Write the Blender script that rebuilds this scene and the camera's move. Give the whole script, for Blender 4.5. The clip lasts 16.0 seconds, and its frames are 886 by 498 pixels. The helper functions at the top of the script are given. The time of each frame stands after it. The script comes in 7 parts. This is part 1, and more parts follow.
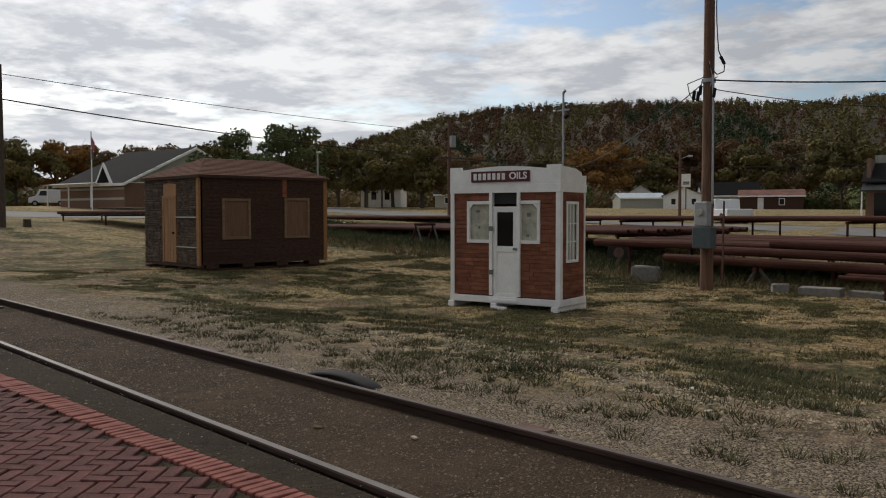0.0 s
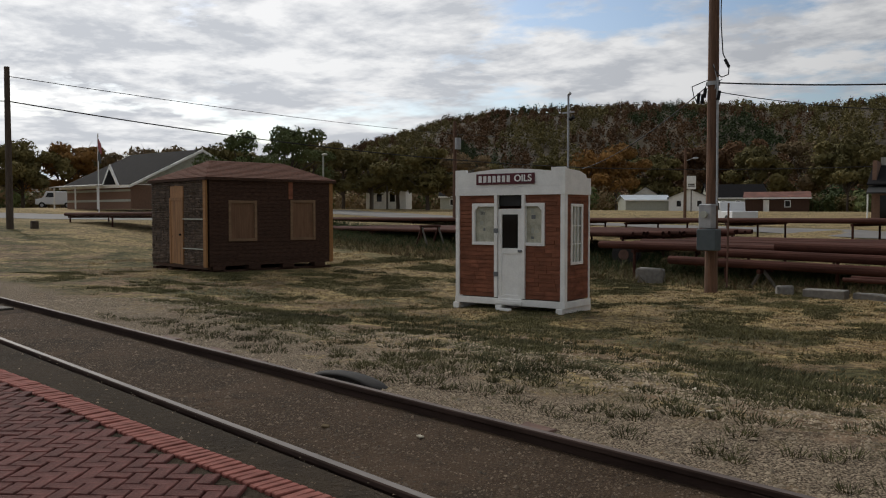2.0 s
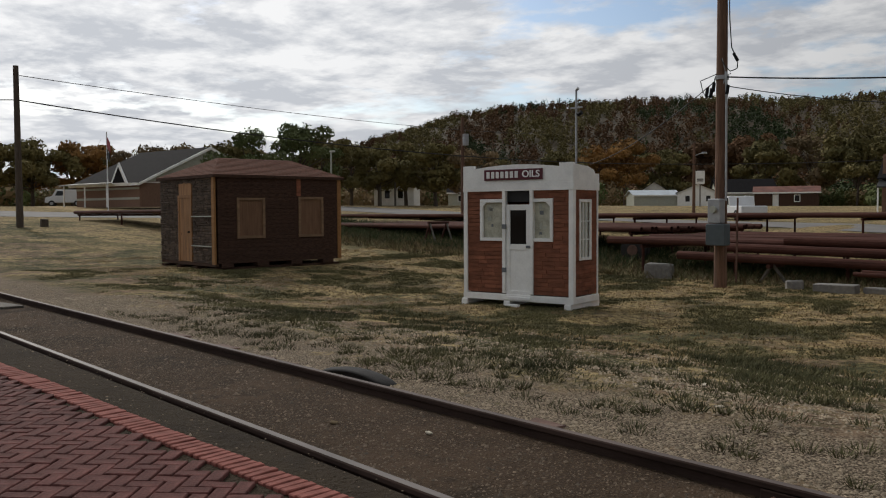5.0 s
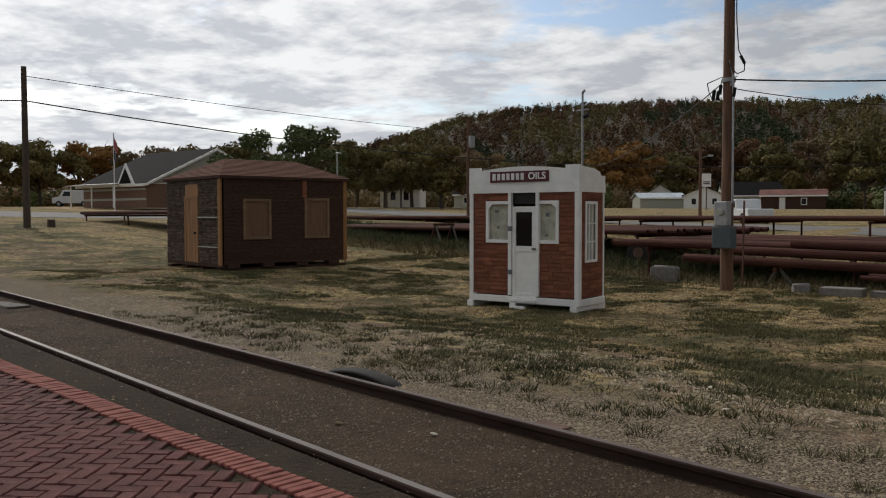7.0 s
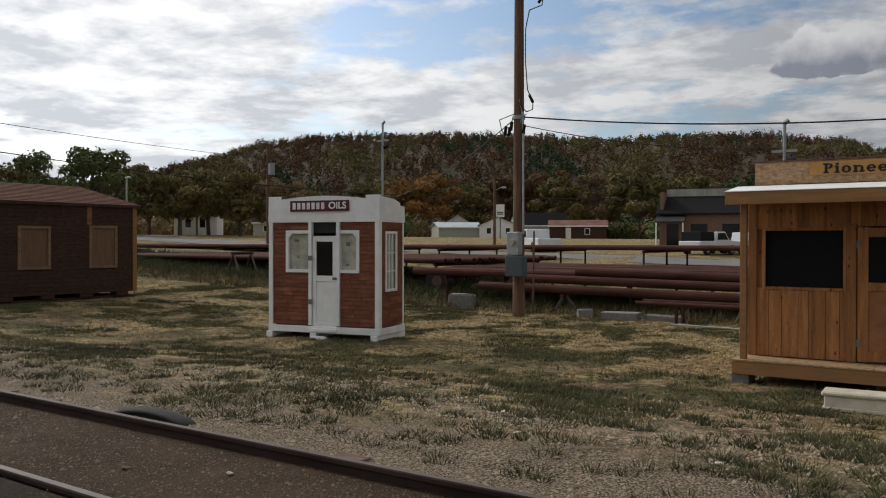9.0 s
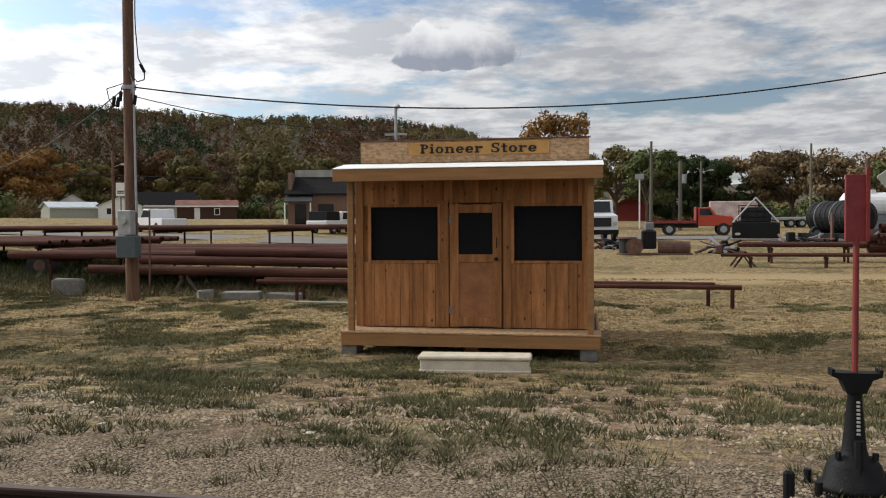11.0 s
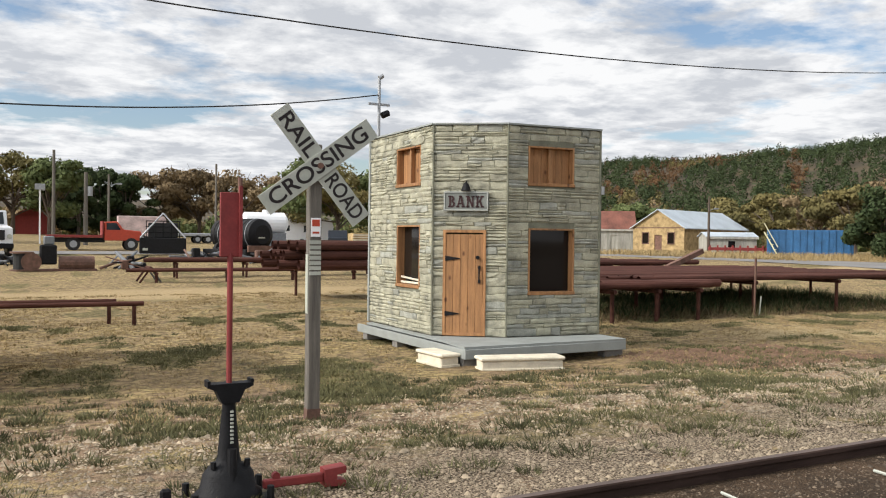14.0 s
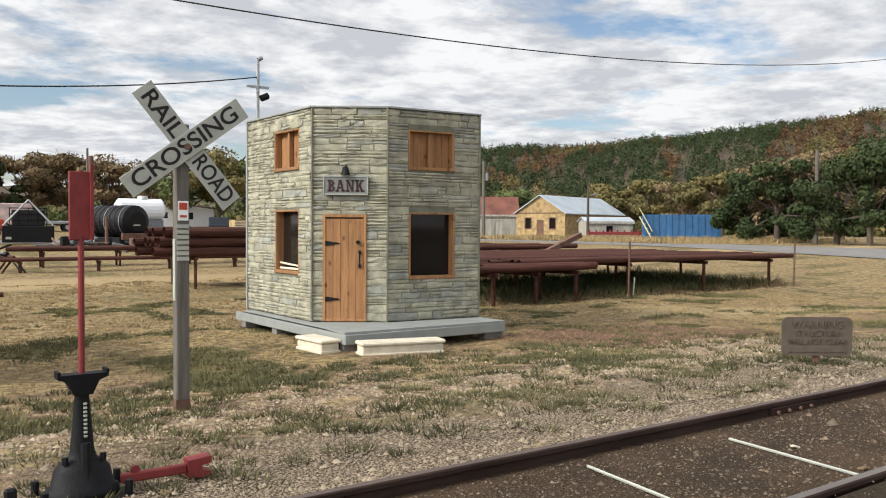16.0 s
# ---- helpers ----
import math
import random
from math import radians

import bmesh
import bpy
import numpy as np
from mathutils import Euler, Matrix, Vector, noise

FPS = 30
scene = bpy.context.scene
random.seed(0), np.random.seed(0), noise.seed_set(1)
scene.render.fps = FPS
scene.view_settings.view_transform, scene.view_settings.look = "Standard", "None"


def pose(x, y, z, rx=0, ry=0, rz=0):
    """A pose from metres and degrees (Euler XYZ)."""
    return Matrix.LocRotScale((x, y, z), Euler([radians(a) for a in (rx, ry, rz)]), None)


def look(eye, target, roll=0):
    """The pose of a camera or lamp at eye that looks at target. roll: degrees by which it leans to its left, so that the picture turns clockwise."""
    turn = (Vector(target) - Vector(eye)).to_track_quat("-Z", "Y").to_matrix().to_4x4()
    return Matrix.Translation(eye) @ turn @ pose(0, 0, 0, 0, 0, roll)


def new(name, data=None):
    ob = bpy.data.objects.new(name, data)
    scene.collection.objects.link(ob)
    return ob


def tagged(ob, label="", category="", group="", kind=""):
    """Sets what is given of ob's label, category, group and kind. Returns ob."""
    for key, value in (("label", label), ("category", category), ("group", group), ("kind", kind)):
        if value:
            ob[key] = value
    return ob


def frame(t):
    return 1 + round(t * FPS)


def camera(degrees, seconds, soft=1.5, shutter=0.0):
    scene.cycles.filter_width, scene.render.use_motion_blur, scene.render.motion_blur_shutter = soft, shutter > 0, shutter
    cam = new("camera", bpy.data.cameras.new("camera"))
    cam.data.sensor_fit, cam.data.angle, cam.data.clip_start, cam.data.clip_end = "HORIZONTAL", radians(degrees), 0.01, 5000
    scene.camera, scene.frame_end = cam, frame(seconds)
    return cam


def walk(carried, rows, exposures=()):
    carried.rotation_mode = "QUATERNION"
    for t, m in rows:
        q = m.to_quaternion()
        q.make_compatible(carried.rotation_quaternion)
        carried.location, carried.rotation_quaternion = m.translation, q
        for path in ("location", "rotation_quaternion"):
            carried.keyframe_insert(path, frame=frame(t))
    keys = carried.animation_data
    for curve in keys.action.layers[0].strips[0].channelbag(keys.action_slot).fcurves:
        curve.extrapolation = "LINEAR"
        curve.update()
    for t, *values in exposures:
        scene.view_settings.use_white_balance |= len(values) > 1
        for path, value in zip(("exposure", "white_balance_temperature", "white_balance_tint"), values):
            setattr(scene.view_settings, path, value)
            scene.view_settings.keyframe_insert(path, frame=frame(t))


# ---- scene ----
cam = camera(55.52, 16.0, soft=1.1)

PATH = [
    (0.0, look((-0.2281, 0.2736, 1.6191), (-7.564, 7.0566, 1.2005), -0.074)),
    (0.5, look((-0.1579, 0.2189, 1.6285), (-7.4751, 7.0228, 1.2213), -0.021)),
    (1.0, look((-0.1517, 0.2008, 1.6301), (-7.4609, 7.015, 1.2535), -0.015)),
    (1.5, look((-0.148, 0.2029, 1.6257), (-7.4763, 6.9967, 1.25), -0.02)),
    (2.0, look((-0.1518, 0.2003, 1.6255), (-7.5296, 6.9391, 1.2293), -0.04)),
    (2.5, look((-0.1488, 0.1908, 1.6292), (-7.5286, 6.9259, 1.2079), 0.048)),
    (3.0, look((-0.1512, 0.2061, 1.6245), (-7.5288, 6.943, 1.1933), 0.088)),
    (3.5, look((-0.1588, 0.204, 1.6253), (-7.5547, 6.9198, 1.1776), -0.04)),
    (4.0, look((-0.1588, 0.2084, 1.6248), (-7.5752, 6.8999, 1.1569), -0.22)),
    (6.5, look((-0.1634, 0.2153, 1.6172), (-7.6399, 6.8436, 1.2078), -0.189)),
    (7.0, look((-0.1629, 0.2111, 1.617), (-7.65, 6.827, 1.2003), -0.119)),
    (7.5, look((-0.1616, 0.2128, 1.6165), (-7.6254, 6.8568, 1.2308), -0.091)),
    (8.0, look((-0.1497, 0.197, 1.6284), (-7.4531, 7.0199, 1.2963), 0.044)),
    (8.5, look((-0.1229, 0.1885, 1.6342), (-6.9984, 7.4472, 1.4396), 0.13)),
    (9.0, look((-0.1308, 0.2019, 1.6444), (-5.8782, 8.3848, 1.5617), 0.063)),
    (9.5, look((-0.1322, 0.1786, 1.6537), (-4.0819, 9.3654, 1.6004), 0.105)),
    (9.7, look((-0.1044, 0.1879, 1.6512), (-3.4537, 9.6102, 1.5986), 0.074)),
    (11.8, look((0.1291, 0.6762, 1.5595), (-0.7716, 10.6281, 1.1738), 0.003)),
    (12.0, look((0.1224, 0.6969, 1.5657), (-0.2716, 10.6854, 1.2936), 0.233)),
    (12.5, look((0.1493, 0.7112, 1.5834), (1.7589, 10.5803, 1.6837), 0.705)),
    (13.0, look((0.1563, 0.7158, 1.5833), (3.3142, 10.2023, 1.7685), 0.745)),
    (13.5, look((0.182, 0.6854, 1.5837), (4.2129, 9.8367, 1.6545), 0.835)),
    (14.0, look((0.294, 0.6395, 1.5789), (5.0067, 9.4586, 1.463), 0.708)),
    (14.5, look((0.3405, 0.5997, 1.5682), (5.4162, 9.2114, 1.29), 0.484)),
    (15.0, look((0.3573, 0.5953, 1.5664), (5.5656, 9.1252, 1.2297), -0.029)),
    (15.5, look((0.3697, 0.5806, 1.5637), (5.7389, 9.0086, 1.1895), 0.037)),
    (16.0, look((0.4231, 0.6381, 1.5458), (6.2719, 8.7449, 1.2802), 0.338)),
]
walk(cam, PATH, [(0, -1.1), (8.0, -1.1), (9.0, -0.9), (9.7, -0.65), (11.8, -0.16), (12.5, 0.02), (13.0, 0.1), (14.5, 0.22), (16, 0.18)])

# world: broken cloud over a blue sky, low sun from the west end of the track
SUN_AZ, SUN_EL = radians(84), radians(33)      # azimuth measured left from +y
world = bpy.data.worlds.new("sky")
scene.world = world
world.use_nodes = True
wn, wl = world.node_tree.nodes, world.node_tree.links
wn.clear()


def wnode(kind, **sets):
    n = wn.new(kind)
    for k, v in sets.items():
        n.inputs[k].default_value = v
    return n


def wmath(op, a, b):
    n = wn.new("ShaderNodeMath")
    n.operation = op
    for i, v in ((0, a), (1, b)):
        if isinstance(v, (int, float)):
            n.inputs[i].default_value = v
        else:
            wl.new(v, n.inputs[i])
    return n.outputs[0]


sky = wn.new("ShaderNodeTexSky")
sky.sky_type = "NISHITA"
sky.sun_disc = False
sky.sun_elevation, sky.sun_rotation = SUN_EL, -SUN_AZ
coord = wn.new("ShaderNodeTexCoord")
sep = wn.new("ShaderNodeSeparateXYZ")
wl.new(coord.outputs["Generated"], sep.inputs[0])
den = wmath("ADD", wmath("MAXIMUM", sep.outputs[2], 0.0), 0.11)
flat = wn.new("ShaderNodeCombineXYZ")
wl.new(wmath("DIVIDE", sep.outputs[0], den), flat.inputs[0])
wl.new(wmath("DIVIDE", sep.outputs[1], den), flat.inputs[1])
flat.inputs[2].default_value = 3.7
big = wnode("ShaderNodeTexNoise", Scale=0.95, Detail=13.0, Roughness=0.56, Distortion=0.25)
fine = wnode("ShaderNodeTexNoise", Scale=2.2, Detail=12.0, Roughness=0.6, Distortion=0.2)
wl.new(flat.outputs[0], big.inputs["Vector"])
wl.new(flat.outputs[0], fine.inputs["Vector"])
cover = wn.new("ShaderNodeValToRGB")
cover.color_ramp.elements[0].position, cover.color_ramp.elements[1].position = 0.36, 0.475
ragged = wnode("ShaderNodeTexNoise", Scale=4.5, Detail=9.0, Roughness=0.6)
wl.new(flat.outputs[0], ragged.inputs["Vector"])
wl.new(wmath("ADD", big.outputs[0], wmath("MULTIPLY", wmath("SUBTRACT", ragged.outputs[0], 0.5), 0.35)), cover.inputs[0])
tone = wn.new("ShaderNodeValToRGB")
tone.color_ramp.elements[0].position, tone.color_ramp.elements[1].position = 0.40, 0.60
tone.color_ramp.elements[0].color = (0.58, 0.605, 0.65, 1)
tone.color_ramp.elements[1].color = (0.93, 0.935, 0.945, 1)
ripple = wnode("ShaderNodeTexNoise", Scale=6.5, Detail=9.0, Roughness=0.6)
wl.new(flat.outputs[0], ripple.inputs["Vector"])
wl.new(wmath("ADD", fine.outputs[0], wmath("MULTIPLY", wmath("SUBTRACT", ripple.outputs[0], 0.5), 0.45)), tone.inputs[0])
blue = wn.new("ShaderNodeMix")
blue.data_type = "RGBA"
blue.blend_type = "MULTIPLY"
blue.inputs[0].default_value = 1.0
wl.new(sky.outputs[0], blue.inputs[6])
blue.inputs[7].default_value = (0.125, 0.125, 0.128, 1)
mixed = wn.new("ShaderNodeMix")
mixed.data_type = "RGBA"
wl.new(cover.outputs[0], mixed.inputs[0])
wl.new(blue.outputs[2], mixed.inputs[6])
wl.new(tone.outputs[0], mixed.inputs[7])
# thin cloud glows towards the sun
aim = wn.new("ShaderNodeVectorMath")
aim.operation = "DOT_PRODUCT"
wl.new(coord.outputs["Generated"], aim.inputs[0])
aim.inputs[1].default_value = (-math.sin(SUN_AZ) * math.cos(SUN_EL), math.cos(SUN_AZ) * math.cos(SUN_EL), math.sin(SUN_EL))
glow = wn.new("ShaderNodeMapRange")
glow.interpolation_type = "SMOOTHSTEP"
for k, v in enumerate((0.1, 1.0, 0.90, 2.2)):
    glow.inputs[k + 1].default_value = v
wl.new(aim.outputs["Value"], glow.inputs[0])
# one small heap cloud low over the town
heap_at = (-math.sin(radians(9.8)) * math.cos(radians(11.6)), math.cos(radians(9.8)) * math.cos(radians(11.6)), math.sin(radians(11.6)))
across = wn.new("ShaderNodeVectorMath")
across.operation = "DOT_PRODUCT"
wl.new(coord.outputs["Generated"], across.inputs[0])
across.inputs[1].default_value = (math.cos(radians(9.8)), math.sin(radians(9.8)), 0)
lift = wmath("SUBTRACT", sep.outputs[2], heap_at[2] - 0.014)
puff = wnode("ShaderNodeTexNoise", Scale=26.0, Detail=8.0, Roughness=0.6)
wl.new(coord.outputs["Generated"], puff.inputs["Vector"])
u2 = wmath("POWER", wmath("DIVIDE", wmath("ABSOLUTE", across.outputs["Value"], 0), 0.070), 2.0)
up = wmath("DIVIDE", wmath("MAXIMUM", lift, 0.0), 0.042)
down = wmath("DIVIDE", wmath("MAXIMUM", wmath("MULTIPLY", lift, -1.0), 0.0), 0.012)
dist = wmath("ADD", u2, wmath("ADD", wmath("MULTIPLY", up, up), wmath("MULTIPLY", down, down)))
dist = wmath("ADD", dist, wmath("MULTIPLY", wmath("SUBTRACT", puff.outputs[0], 0.5), 2.6))
facing = wmath("GREATER_THAN", sep.outputs[1], 0.0)
heap = wn.new("ShaderNodeMapRange")
heap.interpolation_type = "SMOOTHSTEP"
for k, v in enumerate((1.15, 0.8, 0.0, 1.0)):
    heap.inputs[k + 1].default_value = v
wl.new(dist, heap.inputs[0])
heap_tone = wn.new("ShaderNodeValToRGB")
heap_tone.color_ramp.elements[0].position, heap_tone.color_ramp.elements[1].position = 0.0, 0.75
heap_tone.color_ramp.elements[0].color, heap_tone.color_ramp.elements[1].color = (0.36, 0.39, 0.47, 1), (0.95, 0.955, 0.97, 1)
wl.new(wmath("ADD", up, wmath("MULTIPLY", wmath("SUBTRACT", puff.outputs[0], 0.5), 1.2)), heap_tone.inputs[0])
topped = wn.new("ShaderNodeMix")
topped.data_type = "RGBA"
wl.new(wmath("MULTIPLY", heap.outputs[0], facing), topped.inputs[0])
wl.new(mixed.outputs[2], topped.inputs[6])
wl.new(heap_tone.outputs[0], topped.inputs[7])
back = wn.new("ShaderNodeBackground")
wl.new(glow.outputs[0], back.inputs[1])
wl.new(topped.outputs[2], back.inputs[0])
wout = wn.new("ShaderNodeOutputWorld")
wl.new(back.outputs[0], wout.inputs[0])

sun = new("sun", bpy.data.lights.new("sun", "SUN"))
sun.data.energy, sun.data.angle, sun.data.color = 3.3, radians(5.0), (1.0, 0.95, 0.87)
to_sun = Vector((-math.sin(SUN_AZ) * math.cos(SUN_EL), math.cos(SUN_AZ) * math.cos(SUN_EL), math.sin(SUN_EL)))
sun.rotation_euler = to_sun.to_track_quat("Z", "Y").to_euler()


# ---- materials ----
def mat(name, color, rough=0.85, metal=0.0, vary=0.35, scale=6.0, bump=0.25, tint=None, rand=0.15, stretch=(1, 1, 1), spec=0.4, knots=0.0):
    """Two scales of noise between a dark and a light version of the colour, with fine relief and a random shade for each piece."""
    m = bpy.data.materials.new(name)
    m.use_nodes = True
    n, l = m.node_tree.nodes, m.node_tree.links
    b = n["Principled BSDF"]
    b.inputs["Roughness"].default_value, b.inputs["Metallic"].default_value = rough, metal
    b.inputs["Specular IOR Level"].default_value = spec
    tc = n.new("ShaderNodeTexCoord")
    mp = n.new("ShaderNodeMapping")
    mp.inputs["Scale"].default_value = stretch
    l.new(tc.outputs["Object"], mp.inputs[0])
    n1, n2 = n.new("ShaderNodeTexNoise"), n.new("ShaderNodeTexNoise")
    for k, s, d in ((n1, scale, 6.0), (n2, scale * 9, 4.0)):
        k.inputs["Scale"].default_value, k.inputs["Detail"].default_value = s, d
        l.new(mp.outputs[0], k.inputs["Vector"])
    add = n.new("ShaderNodeMath")
    add.operation = "MULTIPLY_ADD"
    l.new(n2.outputs[0], add.inputs[0])
    add.inputs[1].default_value = 0.5
    l.new(n1.outputs[0], add.inputs[2])
    ramp = n.new("ShaderNodeValToRGB")
    ramp.color_ramp.elements[0].position, ramp.color_ramp.elements[1].position = 0.5, 1.0
    dark = [c * (1 - vary) for c in color]
    light = tint or [min(1, c * (1 + vary)) for c in color]
    ramp.color_ramp.elements[0].color, ramp.color_ramp.elements[1].color = (*dark, 1), (*light, 1)
    l.new(add.outputs[0], ramp.inputs[0])
    info, geo = n.new("ShaderNodeObjectInfo"), n.new("ShaderNodeNewGeometry")
    both = n.new("ShaderNodeMath")
    both.operation = "ADD"
    l.new(info.outputs["Random"], both.inputs[0])
    l.new(geo.outputs["Random Per Island"], both.inputs[1])
    rng = n.new("ShaderNodeMapRange")
    rng.inputs[1].default_value, rng.inputs[2].default_value = 0, 2
    rng.inputs[3].default_value, rng.inputs[4].default_value = 1 - rand, 1 + rand
    l.new(both.outputs[0], rng.inputs[0])
    hsv = n.new("ShaderNodeHueSaturation")
    l.new(rng.outputs[0], hsv.inputs["Value"])
    l.new(ramp.outputs[0], hsv.inputs["Color"])
    out = hsv.outputs[0]
    if knots:
        vm = n.new("ShaderNodeMapping")
        vm.inputs["Scale"].default_value = (1, 1, 0.55)
        l.new(tc.outputs["Object"], vm.inputs[0])
        vo = n.new("ShaderNodeTexVoronoi")
        vo.inputs["Scale"].default_value = knots
        l.new(vm.outputs[0], vo.inputs["Vector"])
        kr = n.new("ShaderNodeMapRange")
        kr.inputs[1].default_value, kr.inputs[2].default_value, kr.inputs[3].default_value, kr.inputs[4].default_value = 0.06, 0.17, 1.0, 0.0
        l.new(vo.outputs["Distance"], kr.inputs[0])
        km = n.new("ShaderNodeMix")
        km.data_type = "RGBA"
        l.new(kr.outputs[0], km.inputs[0])
        l.new(out, km.inputs[6])
        km.inputs[7].default_value = (color[0] * 0.28, color[1] * 0.2, color[2] * 0.2, 1)
        out = km.outputs[2]
    l.new(out, b.inputs["Base Color"])
    if bump:
        bp = n.new("ShaderNodeBump")
        bp.inputs["Strength"].default_value, bp.inputs["Distance"].default_value = bump, 0.02
        l.new(add.outputs[0], bp.inputs["Height"])
        l.new(bp.outputs[0], b.inputs["Normal"])
    return m


M_WHITE = mat("white_paint", (0.82, 0.82, 0.80), 0.6, vary=0.10, scale=3, bump=0.08, rand=0.04)
M_SIDING = mat("brick_red_siding", (0.20, 0.078, 0.046), 0.85, vary=0.35, scale=6, stretch=(0.6, 0.6, 2), rand=0.4, spec=0.2)
M_LOG = mat("dark_brown_siding", (0.066, 0.037, 0.026), 0.9, vary=0.5, scale=7, stretch=(1, 1, 6), bump=0.5, spec=0.2)
M_DSTONE = mat("dark_faux_stone", (0.125, 0.09, 0.068), 0.9, vary=0.5, scale=5, rand=0.5)
M_CEDAR = mat("new_cedar", (0.315, 0.14, 0.053), 0.8, vary=0.4, scale=3, stretch=(5, 5, 0.5), bump=0.12, rand=0.45, knots=8.0, spec=0.2)
M_CEDARH = mat("cedar_beam", (0.30, 0.15, 0.055), 0.75, vary=0.22, scale=3, stretch=(0.5, 5, 5), bump=0.1, rand=0.08)
M_PLY = mat("strand_board", (0.38, 0.24, 0.13), 0.85, vary=0.5, scale=14, bump=0.2, stretch=(1, 1, 2))
M_PINE = mat("knotty_pine", (0.30, 0.15, 0.062), 0.7, vary=0.35, scale=3, stretch=(6, 6, 0.5), bump=0.1, rand=0.22, knots=5.0)
M_OLDPLY = mat("aged_plywood", (0.17, 0.095, 0.055), 0.85, vary=0.25, scale=3, stretch=(5, 5, 0.5), bump=0.1)
M_DOORP = mat("reddish_door_panel", (0.25, 0.11, 0.05), 0.8, vary=0.25, scale=5, bump=0.05, spec=0.2)
M_SHINGLE = mat("brown_shingles", (0.125, 0.06, 0.042), 0.95, vary=0.35, scale=14, rand=0.25, spec=0.1)
M_STONE = mat("sage_stone", (0.28, 0.273, 0.215), 0.92, vary=0.25, scale=5, tint=(0.46, 0.44, 0.33), bump=0.7, rand=0.18, spec=0.15)
M_STONEB = mat("blue_grey_stone", (0.255, 0.26, 0.225), 0.92, vary=0.25, scale=5, tint=(0.40, 0.40, 0.34), bump=0.7, rand=0.15, spec=0.15)
M_STONE2 = mat("sage_stone_joint", (0.17, 0.17, 0.125), 0.95, vary=0.3, scale=5)
M_GREYP = mat("grey_deck_paint", (0.25, 0.265, 0.25), 0.7, vary=0.12, scale=4, rand=0.05)
M_SIGNG = mat("grey_sign_board", (0.17, 0.18, 0.165), 0.7, vary=0.15, scale=4)
M_SIGNE = mat("pale_grey_moulding", (0.34, 0.35, 0.32), 0.7, vary=0.15, scale=4)
M_BANKL = mat("dark_red_letter_paint", (0.035, 0.012, 0.012), 0.6, vary=0.1, bump=0)
M_CONC = mat("pale_concrete", (0.60, 0.54, 0.42), 0.9, vary=0.18, scale=5, rand=0.05)
M_BLOCK = mat("cinder_block", (0.20, 0.19, 0.175), 0.95, vary=0.25, scale=12, rand=0.1)
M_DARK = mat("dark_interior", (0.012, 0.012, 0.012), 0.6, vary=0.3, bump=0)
M_SCREEN = mat("insect_screen", (0.008, 0.008, 0.010), 0.7, vary=0.2, scale=30, bump=0, spec=0.12)
M_POLE = mat("weathered_pole", (0.125, 0.07, 0.045), 0.9, vary=0.5, scale=3, stretch=(6, 6, 0.4), bump=0.4)
M_GREYW = mat("grey_weathered_wood", (0.125, 0.112, 0.095), 0.9, vary=0.35, scale=4, stretch=(8, 8, 0.5), bump=0.3)
M_PIPE = mat("rusty_pipe", (0.066, 0.028, 0.021), 0.85, 0.0, vary=0.45, scale=2, stretch=(0.4, 3, 3), rand=0.3, spec=0.12)
M_RUST = mat("rusty_steel", (0.13, 0.07, 0.05), 0.8, 0.0, vary=0.4, scale=5)
M_RAIL = mat("rusty_rail", (0.042, 0.027, 0.022), 0.9, 0.0, vary=0.35, scale=5, stretch=(0.3, 2, 2), spec=0.08)
M_RTOP = mat("worn_rail_head", (0.13, 0.112, 0.10), 0.6, 0.2, vary=0.25, scale=5, stretch=(0.3, 2, 2), bump=0.05)
M_RAIL2 = mat("brown_rail_head", (0.10, 0.072, 0.06), 0.65, 0.1, vary=0.3, scale=5, stretch=(0.3, 2, 2), bump=0.05)
M_BLACK = mat("black_iron_paint", (0.007, 0.007, 0.008), 0.6, vary=0.4, scale=12, bump=0.4, spec=0.2)
M_REDP = mat("dull_red_paint", (0.20, 0.028, 0.026), 0.6, vary=0.25, scale=7, bump=0.1)
M_SIGNW = mat("dirty_reflective_white", (0.38, 0.39, 0.335), 0.5, vary=0.15, scale=4, bump=0.03)
M_SIGNY = mat("yellow_ochre_board", (0.40, 0.21, 0.06), 0.7, vary=0.12, scale=4)
M_MAROON = mat("maroon_paint", (0.085, 0.012, 0.02), 0.5, vary=0.15, bump=0.03)
M_LETTER = mat("dark_letter_paint", (0.012, 0.007, 0.007), 0.6, vary=0.1, bump=0)
M_LETW = mat("white_letter_paint", (0.75, 0.75, 0.74), 0.6, vary=0.05, bump=0)
M_BRICK = mat("paving_brick", (0.115, 0.044, 0.038), 0.9, vary=0.45, scale=9, rand=0.35, bump=0.6, spec=0.2)
M_BRICKR = mat("red_border_brick", (0.225, 0.08, 0.064), 0.9, vary=0.3, scale=9, rand=0.25, bump=0.4, spec=0.2)
M_JOINT = mat("dirty_joint", (0.055, 0.045, 0.038), 0.95, vary=0.4, scale=20)
M_RUBBER = mat("old_rubber", (0.022, 0.02, 0.019), 0.85, vary=0.3, scale=8)
M_WIRE = mat("black_cable", (0.02, 0.02, 0.02), 0.6, bump=0)
M_GALV = mat("galvanised_steel", (0.35, 0.36, 0.37), 0.5, 0.5, vary=0.15, bump=0.05)
M_SLATEBOX = mat("slate_grey_box", (0.075, 0.095, 0.105), 0.55, vary=0.12, bump=0.03)
M_BARK = mat("bark", (0.085, 0.065, 0.05), 0.95, vary=0.4, scale=5, stretch=(4, 4, 0.6), bump=0.5)
M_ROAD = mat("pale_asphalt", (0.18, 0.17, 0.16), 0.9, vary=0.18, scale=0.5, bump=0.1)
